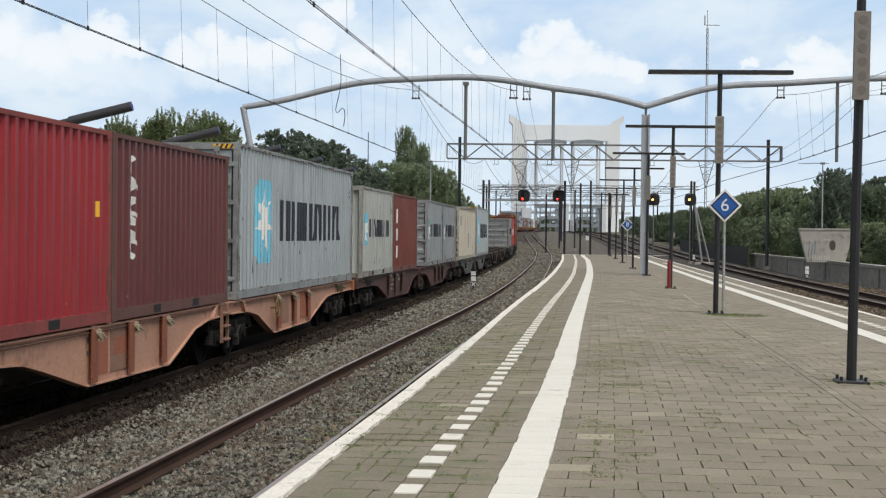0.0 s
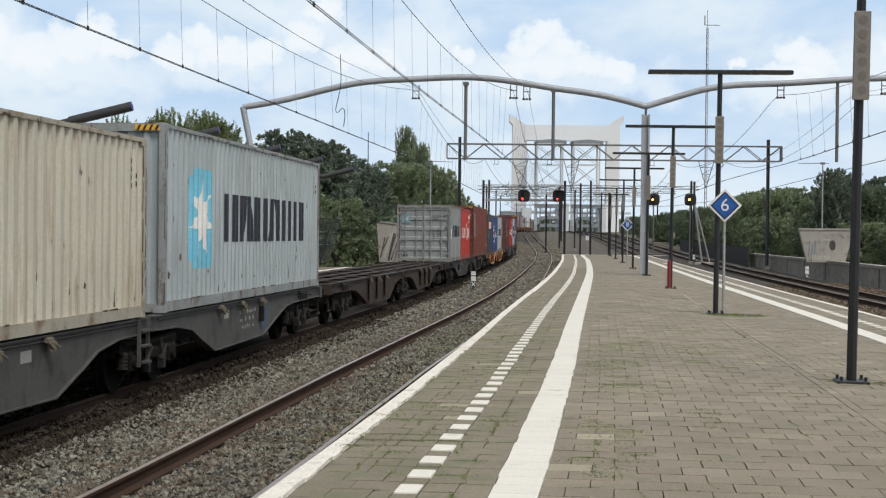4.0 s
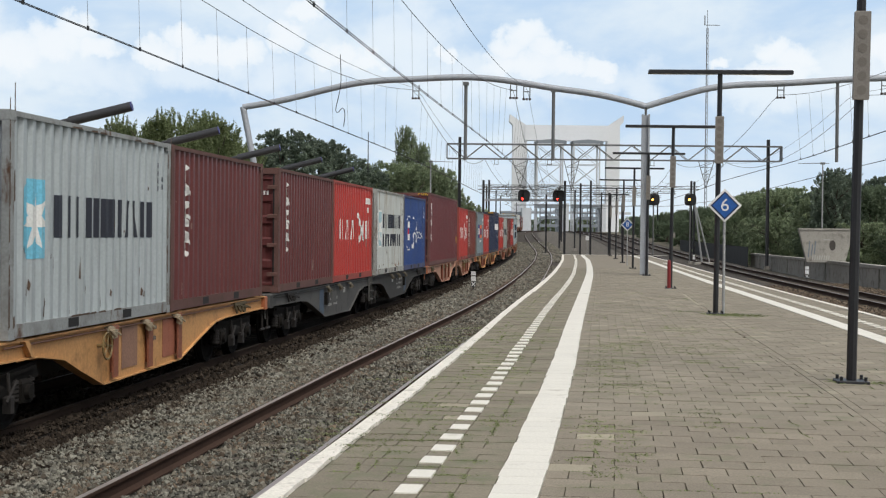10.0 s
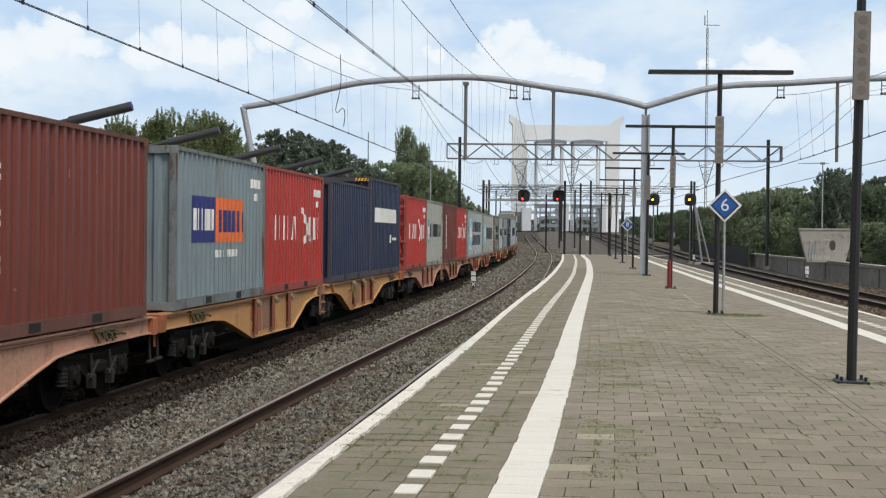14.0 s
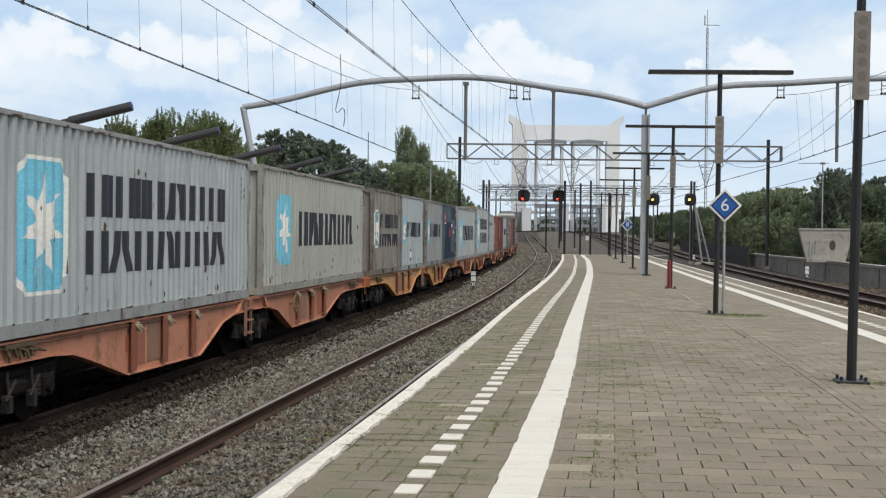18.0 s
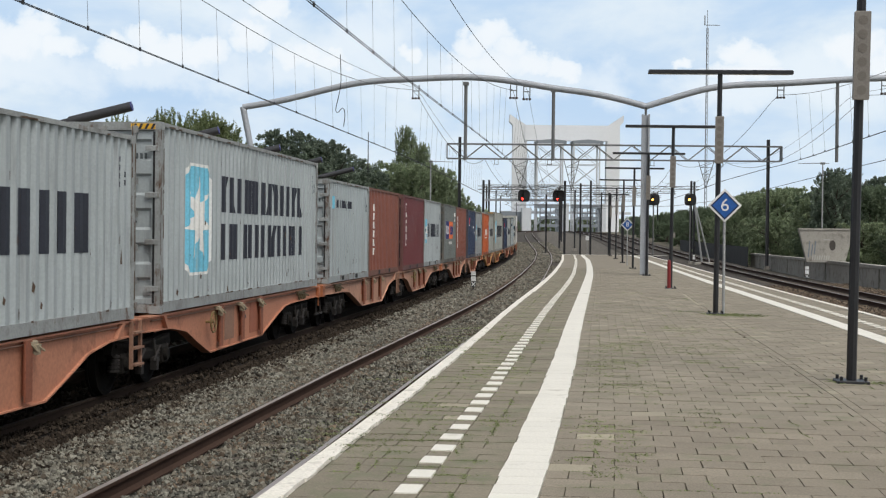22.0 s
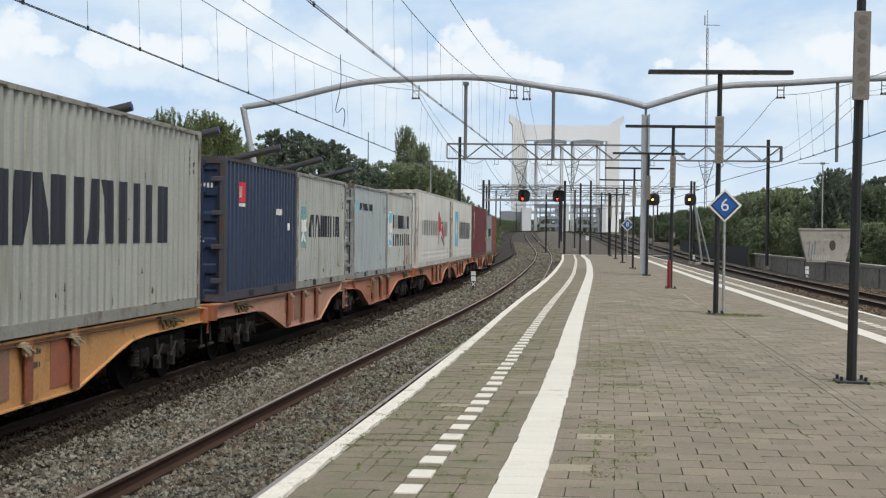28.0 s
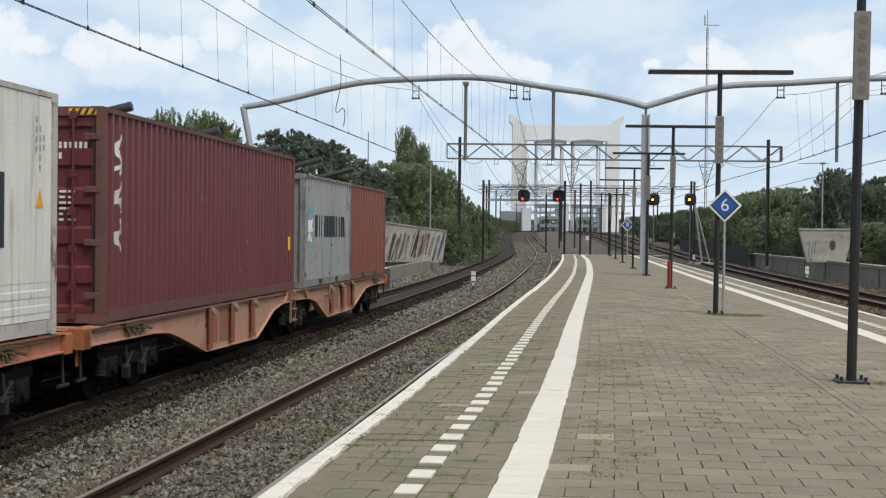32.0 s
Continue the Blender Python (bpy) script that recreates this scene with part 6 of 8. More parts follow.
def end_wall_mesh(H, sign, L):
    def fn(mb):
        n = 9
        y = sign * (L / 2 - 0.03)
        w = 2 * (W2 - 0.09)
        x0 = -W2 + 0.09
        zz = []
        for i in range(n):
            a = x0 + i * w / n
            zz += [(a, 0), (a + 0.30 * w / n, 0), (a + 0.45 * w / n, 0.045), (a + 0.85 * w / n, 0.045)]
        zz.append((x0 + w, 0))
        for x, d in zz:
            mb.v += [(x, y - sign * d, 0.14), (x, y - sign * d, H - 0.13)]
        for i in range(len(zz) - 1):
            mb.f.append((2 * i, 2 * i + 1, 2 * i + 3, 2 * i + 2))
            mb.mi.append(0)
    return cached(("end_wall", H, sign, L), fn)


def door_mesh(H, L, side, sign):
    """One door leaf with horizontal recesses."""
    def fn(mb):
        a, b = (-W2 + 0.10, -0.012) if side < 0 else (0.012, W2 - 0.10)
        y = sign * (L / 2 - 0.03)
        z0, z1 = 0.15, H - 0.14
        br = [(z0, 0)]
        for k in range(5):
            c = z0 + (k + 0.5) * (z1 - z0) / 5
            br += [(c - 0.19, 0), (c - 0.15, 0.035), (c + 0.10, 0.035), (c + 0.14, 0)]
        br.append((z1, 0))
        for z, d in br:
            mb.v += [(a, y - sign * d, z), (b, y - sign * d, z)]
        for i in range(len(br) - 1):
            mb.f.append((2 * i, 2 * i + 1, 2 * i + 3, 2 * i + 2))
            mb.mi.append(0)
        for xx in (a, b):
            mb.box(min(xx, xx - math.copysign(0.05, xx - (a + b) / 2)), max(xx, xx - math.copysign(0.05, xx - (a + b) / 2)), min(y, y + sign * 0.012), max(y, y + sign * 0.012), z0, z1)
    return cached(("door", H, L, side, sign), fn)


def rod_mesh(H, L, sign):
    def fn(mb):
        y = sign * (L / 2 + 0.015)
        mb.tube((0, y, 0.06), (0, y, H - 0.06), 0.02, n=7)
        for z in (0.12, 0.5, 1.0, 1.5, 2.0, H - 0.12):
            mb.box(-0.05, 0.05, y - 0.022, y + 0.022, z - 0.05, z + 0.05)
    return cached(("lock_rod", H, L, sign), fn)


def code_bars(L, H, where):
    """Small bars that stand for unreadable registration marks."""
    rnd = random.Random(5)
    out = []
    if where == "far":
        y = L / 2 - 0.62
        for k, n in ((0, 4), (1, 5), (2, 2)):
            for i in range(n):
                out.append(rect(y - 0.02 + k * 0.11, y + 0.02 + k * 0.11, H - 0.40 - i * 0.115 - 0.1 * k, H - 0.325 - i * 0.115 - 0.1 * k))
    else:
        y = L / 2 - 0.55
        for k in range(11):
            if rnd.random() < 0.8:
                out.append(rect(y, y + 0.05, H - 0.45 - k * 0.13, H - 0.37 - k * 0.13))
    return out


def logo_shapes(kind, L, H, seed):
    """Painted emblems as plain shapes: list of (name, material, shapes)."""
    a = -L / 2

    def Y(t):
        return a + t * L

    def Z(t):
        return t * H
    small = L < 8
    out = []
    if kind in ("m", "mt", "ms", "mst", "msf"):
        blue = P_TEAL if "t" in kind else P_FADE if "f" in kind else P_SKY
        y0, y1 = (Y(0.07), Y(0.195)) if small else (Y(0.115), Y(0.235))
        if "s" in kind:
            z0, z1 = (Z(0.34), Z(0.74)) if small else (Z(0.20), Z(0.80))
        else:
            z0, z1 = (Z(0.35), Z(0.71)) if small else (Z(0.22), Z(0.79))
        c = (y1 - y0) * 0.16
        if "s" in kind:
            out.append(("emblem_border", P_WHITE, [octagon(y0 - 0.05, y1 + 0.05, z0 - 0.05, z1 + 0.05, c)]))
        out.append(("emblem", blue, [octagon(y0, y1, z0, z1, c)]))
        out.append(("star", P_WHITE, star((y0 + y1) / 2, (z0 + z1) / 2, (z1 - z0) * 0.42, sx=min(1.0, 0.52 * (y1 - y0) / ((z1 - z0) * 0.42)))))
        t0, t1 = (0.235, 0.86) if small else (0.285, 0.86)
        if "s" in kind:
            m = Z(0.50)
            out.append(("wordmark", P_DARK, glyph_bars(Y(t0), Y(t1), m + 0.05 * H, m + (0.22 if small else 0.27) * H, 6, seed=seed) + glyph_bars(Y(t0), Y(t1), m - (0.17 if small else 0.24) * H, m - 0.02 * H, 7, 0.18 if small else 0.27, seed=seed + 1)))
        else:
            out.append(("wordmark", P_DARK, glyph_bars(Y(t0), Y(t1), Z(0.445 if small else 0.37), Z(0.645 if small else 0.665), 6, seed=seed)))
        out.append(("code_marking", P_DARK, code_bars(L, H, "far")))
    elif kind == "line":
        out.append(("emblem", P_SKY, [rect(Y(0.10), Y(0.155), Z(0.72), Z(0.84))]))
        out.append(("wordmark", P_DARK, glyph_bars(Y(0.19), Y(0.55), Z(0.735), Z(0.81), 9, seed=seed)))
        out.append(("code_marking", P_DARK, code_bars(L, H, "far")))
    elif kind == "hs":
        bars = glyph_bars(Y(0.085), Y(0.56), Z(0.42), Z(0.62), 7, 0.13, seed) + glyph_bars(Y(0.74), Y(0.90), Z(0.42), Z(0.62), 3, 0.15, seed)
        sw = [[(Y(0.58), Z(0.70)), (Y(0.62), Z(0.70)), (Y(0.71), Z(0.56)), (Y(0.67), Z(0.54))], [(Y(0.67), Z(0.57)), (Y(0.71), Z(0.57)), (Y(0.71), Z(0.46)), (Y(0.665), Z(0.46))],
              [(Y(0.665), Z(0.48)), (Y(0.71), Z(0.47)), (Y(0.64), Z(0.36)), (Y(0.62), Z(0.37))], [(Y(0.69), Z(0.50)), (Y(0.72), Z(0.50)), (Y(0.79), Z(0.40)), (Y(0.76), Z(0.39))]]
        out.append(("wordmark", P_WHITE, bars + sw))
        out.append(("code_marking", P_WHITE, [rect(L / 2 - 1.05, L / 2 - 0.30, H - 0.50, H - 0.33), rect(L / 2 - 0.80, L / 2 - 0.55, H - 0.74, H - 0.60), rect(L / 2 - 0.62, L / 2 - 0.54, H - 1.05, H - 0.86)]))
    elif kind == "tex":
        y = Y(0.12) if small else Y(0.05)
        w = 0.42 if small else 0.34
        bars = []
        for q, (z0, z1) in enumerate(((0.70, 0.88), (0.52, 0.66), (0.34, 0.48))):
            h = Z(z1) - Z(z0)
            curl = [(y + w * (0.32 + 0.22 * math.sin(0.9 * k + q)), Z(z0) + h * k / 8) for k in range(9)]
            bars += stroke(curl, 0.075 if small else 0.065)
            bars += stroke([(y + w * 0.05, Z(z0) + h * (0.12 + 0.2 * q)), (y + w * 0.45, Z(z0) + h * (0.22 + 0.2 * q)), (y + w * 0.80, Z(z0) + h * (0.10 + 0.2 * q))], 0.06)
        out.append(("wordmark", P_WHITE, bars))
        out.append(("code_marking", P_WHITE, code_bars(L, H, "col")))
        if not small:
            out.append(("warning_label", P_YEL, [rect(L / 2 - 0.62, L / 2 - 0.38, Z(0.30), Z(0.40))]))
    elif kind == "tri":
        y = Y(0.13) if small else Y(0.045)
        bars = []
        z0, z1 = (0.24, 0.84) if small else (0.40, 0.86)
        for k in range(6):
            c = z0 + (z1 - z0) * (5 - k) / 6
            h = (z1 - z0) / 6 * 0.78
            bars.append(rect(y + 0.10, y + 0.21, Z(c), Z(c + h)))
            bars.append(rect(y, y + 0.36, Z(c + h * (0.68 if k % 2 else 0.0)), Z(c + h * (1.0 if k % 2 else 0.32))))
        out.append(("wordmark", P_WHITE, bars))
        out.append(("code_marking", P_WHITE, code_bars(L, H, "col")))
        if not small:
            q = L / 2 - 0.55
            out += [("warning_label", P_YEL, [rect(q, q + 0.10, Z(0.63), Z(0.68))]), ("warning_label", P_YEL, [[(q - 0.05, Z(0.41)), (q + 0.2, Z(0.41)), (q + 0.08, Z(0.48))]]), ("warning_label", P_YEL, [rect(q - 0.02, q + 0.20, Z(0.16), Z(0.24))])]
    elif kind == "slash":
        y = Y(0.13)
        out.append(("wordmark", P_WHITE, [rect(y, y + 0.22, Z(0.62), Z(0.80), 0.10), rect(y, y + 0.22, Z(0.40), Z(0.55), 0.10), rect(y, y + 0.24, Z(0.18), Z(0.33), 0.06)]))
        out.append(("code_marking", P_WHITE, code_bars(L, H, "col")))
    elif kind == "po":
        out.append(("emblem", P_NAVY, [rect(Y(0.16), Y(0.40), Z(0.41), Z(0.71))]))
        out.append(("orange_field", P_ORNG, [rect(Y(0.40), Y(0.74), Z(0.41), Z(0.71))]))
        out.append(("wordmark", P_WHITE, glyph_bars(Y(0.18), Y(0.39), Z(0.49), Z(0.63), 3, 0.3, seed) + glyph_bars(Y(0.42), Y(0.66), Z(0.31), Z(0.36), 6, 0.3, seed)))
        out.append(("lettering", P_NAVY, glyph_bars(Y(0.43), Y(0.72), Z(0.48), Z(0.63), 6, 0.25, seed)))
        out.append(("code_marking", P_WHITE, [rect(L / 2 - 1.05, L / 2 - 0.36, H - 0.50, H - 0.33), rect(L / 2 - 0.80, L / 2 - 0.58, H - 0.74, H - 0.60)]))
    elif kind == "saf":
        crest = octagon(Y(0.145), Y(0.285), Z(0.27), Z(0.72), 0.17)
        ring = stroke(crest + crest[:1], 0.035)
        ring += [rect(Y(0.175), Y(0.19), Z(0.34), Z(0.66)), rect(Y(0.19), Y(0.25), Z(0.57), Z(0.65)), rect(Y(0.19), Y(0.25), Z(0.40), Z(0.48))]
        tall = [(Y(0.455), Z(0.70)), (Y(0.425), Z(0.71)), (Y(0.41), Z(0.63)), (Y(0.415), Z(0.52)), (Y(0.445), Z(0.40)), (Y(0.425), Z(0.29)), (Y(0.385), Z(0.31)), (Y(0.365), Z(0.37))]
        wave = [(Y(0.47 + 0.0225 * k), Z(0.485 + 0.05 * math.sin(k * 1.35) - 0.0016 * k)) for k in range(19)]
        loop = [(Y(0.545), Z(0.36)), (Y(0.555), Z(0.50)), (Y(0.585), Z(0.66)), (Y(0.60), Z(0.60)), (Y(0.575), Z(0.48)), (Y(0.565), Z(0.37))]
        scr = stroke(tall, 0.085) + stroke(wave, 0.05) + stroke(loop, 0.045)
        out.append(("wordmark", P_WHITE, ring + scr))
        out.append(("red_flag", P_REDE, [rect(Y(0.185), Y(0.235), Z(0.48), Z(0.56))]))
        out.append(("code_marking", P_WHITE, code_bars(L, H, "far")))
    elif kind == "sea":
        out.append(("emblem", P_REDE, [rect(Y(0.09), Y(0.25), Z(0.63), Z(0.83))]))
        out.append(("stencil", P_PATCH, [rect(Y(0.08), Y(0.245), Z(0.36), Z(0.56))]))
        out.append(("wordmark", P_WHITE, glyph_bars(Y(0.28), Y(0.66), Z(0.645), Z(0.82), 5, 0.38, seed)))
        out.append(("code_marking", P_WHITE, code_bars(L, H, "far")))
    elif kind in ("mark", "markp"):
        if kind == "markp":
            out.append(("paint_patch", P_NAVYP, [rect(Y(0.22), Y(0.66), Z(0.07), Z(0.70)), rect(Y(0.16), Y(0.22), Z(0.07), Z(0.40)), rect(Y(0.66), Y(0.97), Z(0.07), Z(0.17)), rect(Y(0.70), Y(0.985), Z(0.74), Z(0.955))]))
            out.append(("hazard_label", P_REDE, [[(Y(0.54), Z(0.52)), (Y(0.57), Z(0.43)), (Y(0.60), Z(0.52)), (Y(0.57), Z(0.61))]]))
        out.append(("emblem", P_REDE, [rect(Y(0.17), Y(0.25), Z(0.70), Z(0.84))]))
        out.append(("code_marking", P_WHITE, [rect(Y(0.70), Y(0.78), Z(0.62), Z(0.67)), rect(Y(0.88), Y(0.89), Z(0.50), Z(0.56)), rect(Y(0.17), Y(0.25), Z(0.665), Z(0.69)), rect(Y(0.19), Y(0.22), Z(0.73), Z(0.81))]))
    elif kind == "navy2":
        out.append(("wordmark", P_WHITE, glyph_bars(Y(0.14), Y(0.86), Z(0.55), Z(0.70), 8, 0.3, seed)))
        out.append(("code_marking", P_WHITE, [rect(Y(0.64), Y(0.70), Z(0.33), Z(0.42)), rect(Y(0.73), Y(0.86), Z(0.36), Z(0.39))]))
    elif kind == "cai":
        out.append(("wordmark", P_WHITE, glyph_bars(Y(0.33), Y(0.72), Z(0.47), Z(0.62), 3, 0.32, seed) + [rect(Y(0.30), Y(0.66), Z(0.40), Z(0.43))]))
        out.append(("code_marking", P_WHITE, code_bars(L, H, "far")))
    elif kind == "code":
        out.append(("code_marking", P_WHITE, code_bars(L, H, "col")))
        out.append(("warning_label", P_YEL, [rect(L / 2 - 0.50, L / 2 - 0.42, Z(0.55), Z(0.63))]))
    elif kind == "codegrey":
        out.append(("stencil", P_GREYM, [rect(Y(0.10), Y(0.19), Z(0.66), Z(0.84))])); out.append(("stencil", P_GREYM, [rect(Y(0.52), Y(0.60), Z(0.22), Z(0.52))]))
        out.append(("code_marking", P_DARK, code_bars(L, H, "far")))
    elif kind == "hsr":
        bars = glyph_bars(Y(0.115), Y(0.58), Z(0.42), Z(0.62), 7, 0.17, seed) + glyph_bars(Y(0.77), Y(0.90), Z(0.40), Z(0.62), 3, 0.18, seed)
        out.append(("wordmark", P_GREYD, bars + [[(Y(0.585), Z(0.755)), (Y(0.60), Z(0.775)), (Y(0.70), Z(0.60)), (Y(0.69), Z(0.575))], [(Y(0.70), Z(0.60)), (Y(0.745), Z(0.64)), (Y(0.74), Z(0.60)), (Y(0.70), Z(0.575))], [(Y(0.60), Z(0.22)), (Y(0.615), Z(0.25)), (Y(0.70), Z(0.42)), (Y(0.68), Z(0.36))], [(Y(0.70), Z(0.42)), (Y(0.79), Z(0.29)), (Y(0.79), Z(0.25)), (Y(0.68), Z(0.38))]]))
        out.append(("red_flag", P_REDE, [[(Y(0.585), Z(0.74)), (Y(0.665), Z(0.60)), (Y(0.685), Z(0.50)), (Y(0.625), Z(0.46)), (Y(0.60), Z(0.26))], [(Y(0.685), Z(0.50)), (Y(0.745), Z(0.60)), (Y(0.775), Z(0.33)), (Y(0.70), Z(0.46))]]))
        out.append(("warning_label", P_YEL, [[(L / 2 - 1.1, Z(0.16)), (L / 2 - 0.85, Z(0.16)), (L / 2 - 0.97, Z(0.27))]]))
        out.append(("code_marking", P_GREYM, code_bars(L, H, "far")))
    elif kind == "mr":
        y0, y1, z0, z1 = Y(0.12), Y(0.265), Z(0.235), Z(0.81)
        out.append(("emblem", P_SKY, [octagon(y0, y1, z0, z1, 0.13)]))
        out.append(("star", P_WHITE, star((y0 + y1) / 2, (z0 + z1) / 2, 0.68, sx=1.0)))
        out.append(("wordmark", P_DARK, glyph_bars(Y(0.325), Y(0.885), Z(0.36), Z(0.65), 6, 0.28, seed)))
        out.append(("warning_label", P_YEL, [[(L / 2 - 0.62, Z(0.52)), (L / 2 - 0.40, Z(0.52)), (L / 2 - 0.51, Z(0.60))]]))
        out.append(("code_marking", P_GREYM, code_bars(L, H, "far")))
    return out


P_PATCH = surf("faded_blue_patch", (0.05, 0.13, 0.21), 0.6, bump=0, big=0.3, bs=3, dirt=(0.04, 0.075, 0.12), dirt_amt=0.5)
P_SCUFF_B = surf("grey-blue_scuff", (0.20, 0.23, 0.26), 0.8, big=0.3, fine=0.3, bs=3, fs=40)
P_SCUFF_R = surf("dusty_red_scuff", (0.23, 0.145, 0.125), 0.8, big=0.35, fine=0.3, bs=3, fs=40)
P_DRIP = surf("rust_run", (0.088, 0.055, 0.034), 0.85, big=0.4, fine=0.3, bs=3, fs=40)
P_STAIN = surf("running_rust_stain", (0.20, 0.105, 0.055), 0.85, big=0.35, fine=0.3, bs=4, fs=40, dirt=(0.38, 0.33, 0.26), dirt_amt=0.45, streak=True)
P_GREYM = surf("faded_grey_marking", (0.33, 0.33, 0.31), 0.7, bump=0)
P_GREYD = surf("dark_grey_lettering", (0.07, 0.085, 0.09), 0.6, bump=0)


def container(L, H, colour, logo, doors, words, seed):
    reefer = logo in ("hsr", "mr")
    t = tagged(new("shipping_container"), words, "container", group="containers on the train")
    mat = PAINT[colour]
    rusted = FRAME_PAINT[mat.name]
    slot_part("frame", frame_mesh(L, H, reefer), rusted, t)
    slot_part("side_panel", panel_mesh(L, H, 1, reefer), mat, t)
    slot_part("side_panel", panel_mesh(L, H, -1, reefer), mat, t)
    slot_part("roof_panel", roof_mesh(L, H), mat, t)
    slot_part("end_wall", end_wall_mesh(H, 1, L), mat, t)
    if doors:
        for side in (-1, 1):
            d = slot_part("door", door_mesh(H, L, side, -1), mat, t)
            for x in (0.33, 0.82):
                slot_part("lock_rod", rod_mesh(H, L, -1), M_LOCK if seed % 3 and colour in ("grey", "silver", "pale", "ash", "chalk", "icy", "stone", "cream", "rusty", "dirty") else mat, d, pose(side * x, 0, 0))

            def marks(mb):
                rnd = random.Random(side)
                if side > 0:
                    for r, n in ((H - 0.56, 9), (H - 0.70, 4)):
                        for i in range(n):
                            mb.box(0.40 + i * 0.07, 0.44 + i * 0.07, -L / 2 + 0.018, -L / 2 + 0.022, r, r + 0.085)
                    for k in range(6):
                        z = H - 1.15 - k * 0.075
                        for x in (0.42, 0.62, 0.74):
                            mb.box(x, x + rnd.uniform(0.05, 0.11), -L / 2 + 0.018, -L / 2 + 0.022, z, z + 0.032)
                else:
                    mb.box(-0.95, -0.72, -L / 2 + 0.018, -L / 2 + 0.022, 0.24, 0.34)
            def gasket(mb):
                mb.box(W2 - 0.125, W2 - 0.088, -L / 2 + 0.006, -L / 2 + 0.024, 0.16, H - 0.15)
            slot_part("door_gasket", cached(("door_gasket", L, H), gasket), M_SIGK, d, pose(0, 0, 0) if side > 0 else pose(-2 * W2 + 0.213, 0, 0), "black rubber door seal")

            def strap(mb):
                mb.bevel_box(W2 - 0.24, W2 - 0.03, -L / 2 - 0.012, -L / 2 + 0.012, -0.04, 0.04, 0.01)
            for k in range(4):
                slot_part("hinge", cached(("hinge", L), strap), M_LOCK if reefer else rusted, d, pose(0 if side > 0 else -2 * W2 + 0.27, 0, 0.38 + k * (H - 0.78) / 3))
            tagged(slot_part("code_marking", cached(("door_marks", L, H, side), marks), P_GREYD if colour in ("grey", "silver", "pale", "ash", "chalk", "icy", "stone", "cream", "rusty", "dirty", "white") else P_WHITE, d), kind="stuff")
        if logo in ("m", "mt", "ms", "mst", "msf", "mr") and not reefer:
            mb = MB()
            mb.box(-1.0, -0.62, -L / 2 + 0.026, -L / 2 + 0.034, H - 0.82, H - 0.44)
            e = part("door_emblem", mb, P_TEAL if "t" in logo else P_SKY, t, "blue square emblem on the door")
            mb = MB()
            for tri in star(-0.81, H - 0.63, 0.15, sx=1.0):
                mb.add([(a, -L / 2 + 0.023, b) for a, b in tri], [(0, 1, 2)])
            part("emblem_star", mb, P_WHITE, e)
    else:
        slot_part("end_wall", end_wall_mesh(H, -1, L), mat, t)

    if H > 2.7 and not reefer:
        for sx in (-1, 1):
            mb = MB()
            mb.box(min(sx * 0.75, sx * 1.13), max(sx * 0.75, sx * 1.13), -L / 2 - 0.006, -L / 2 + 0.02, H - 0.115, H - 0.03)
            hz = part("hazard_mark", mb, P_YEL, t, "yellow and black height mark")
            mb = MB()
            for k in range(4):
                x = min(sx * 0.75, sx * 1.13) + 0.02 + k * 0.095
                mb.add([(x, -L / 2 - 0.008, H - 0.113), (x + 0.04, -L / 2 - 0.008, H - 0.113), (x + 0.08, -L / 2 - 0.008, H - 0.032), (x + 0.04, -L / 2 - 0.008, H - 0.032)], [(0, 1, 2, 3)])
            part("black_slant", mb, P_DARK, hz, kind="stuff")

    def cast(mb):
        mb.bevel_box(-0.085, 0.085, -0.09, 0.09, 0, 0.118, 0.008)
    for sx in (-1, 1):
        for sy in (-1, 1):
            for z in (0.0, H - 0.118):
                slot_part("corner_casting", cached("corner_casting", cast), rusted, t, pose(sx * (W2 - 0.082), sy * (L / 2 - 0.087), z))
    if L < 8:
        # no opening is cut: a raised black patch paints the pocket's dark inside
        def pocket(mb):
            mb.box(W2 - 0.01, W2 + 0.002, -0.18, 0.18, 0.035, 0.15)
        for y in (-1.03, 1.03):
            slot_part("fork_pocket", cached("fork_pocket", pocket), M_POCKET, t, pose(0, y, 0))
    br = waves(L, reefer)
    if logo == "hsr":
        def unit(mb):
            mb.bevel_box(-0.98, 0.98, -L / 2 - 0.012, -L / 2 + 0.09, 0.25, H - 0.22, 0.02)
        cu = slot_part("cooling_unit", cached(("cooling_unit", L), unit), M_UNIT, t, label="teal cooling unit in the container's end")
        for x, z in ((-0.5, H - 0.75), (0.5, H - 0.75), (0.0, 0.95)):
            def fan(mb):
                for k in range(7):
                    mb.box(-0.36, 0.36, -L / 2 - 0.03, -L / 2 - 0.012, -0.3 + k * 0.09, -0.26 + k * 0.09)
            slot_part("fan_grille", cached(("fan_grille", L), fan), M_LOCK, cu, pose(x, 0, z))
    if colour in ("grey", "silver", "pale", "ash", "chalk", "icy", "stone", "cream", "rusty", "dirty"):
        rnd = random.Random(seed + 50)
        mb = MB()
        for k in range(int(L * (5.0 if colour == "dirty" else 2.6 if colour in ("rusty", "cream") else 1.3))):
            a = rnd.uniform(-L / 2 + 0.2, L / 2 - 0.25)
            b = 0.19 + rnd.random() ** 2 * (1.0 if colour == "dirty" else 0.8)
            decal(mb, [[(a, b), (a + rnd.uniform(0.006, 0.022), b), (a + rnd.uniform(0.0, 0.02), b + rnd.uniform(0.04, 0.30))]], br, 0.010)
        for k in range(int(L * 4)):
            a, b = rnd.uniform(-L / 2 + 0.2, L / 2 - 0.3), 0.22 + rnd.random() ** 2.2 * (H - 0.7)
            q = rnd.uniform(0.4, 1.5)
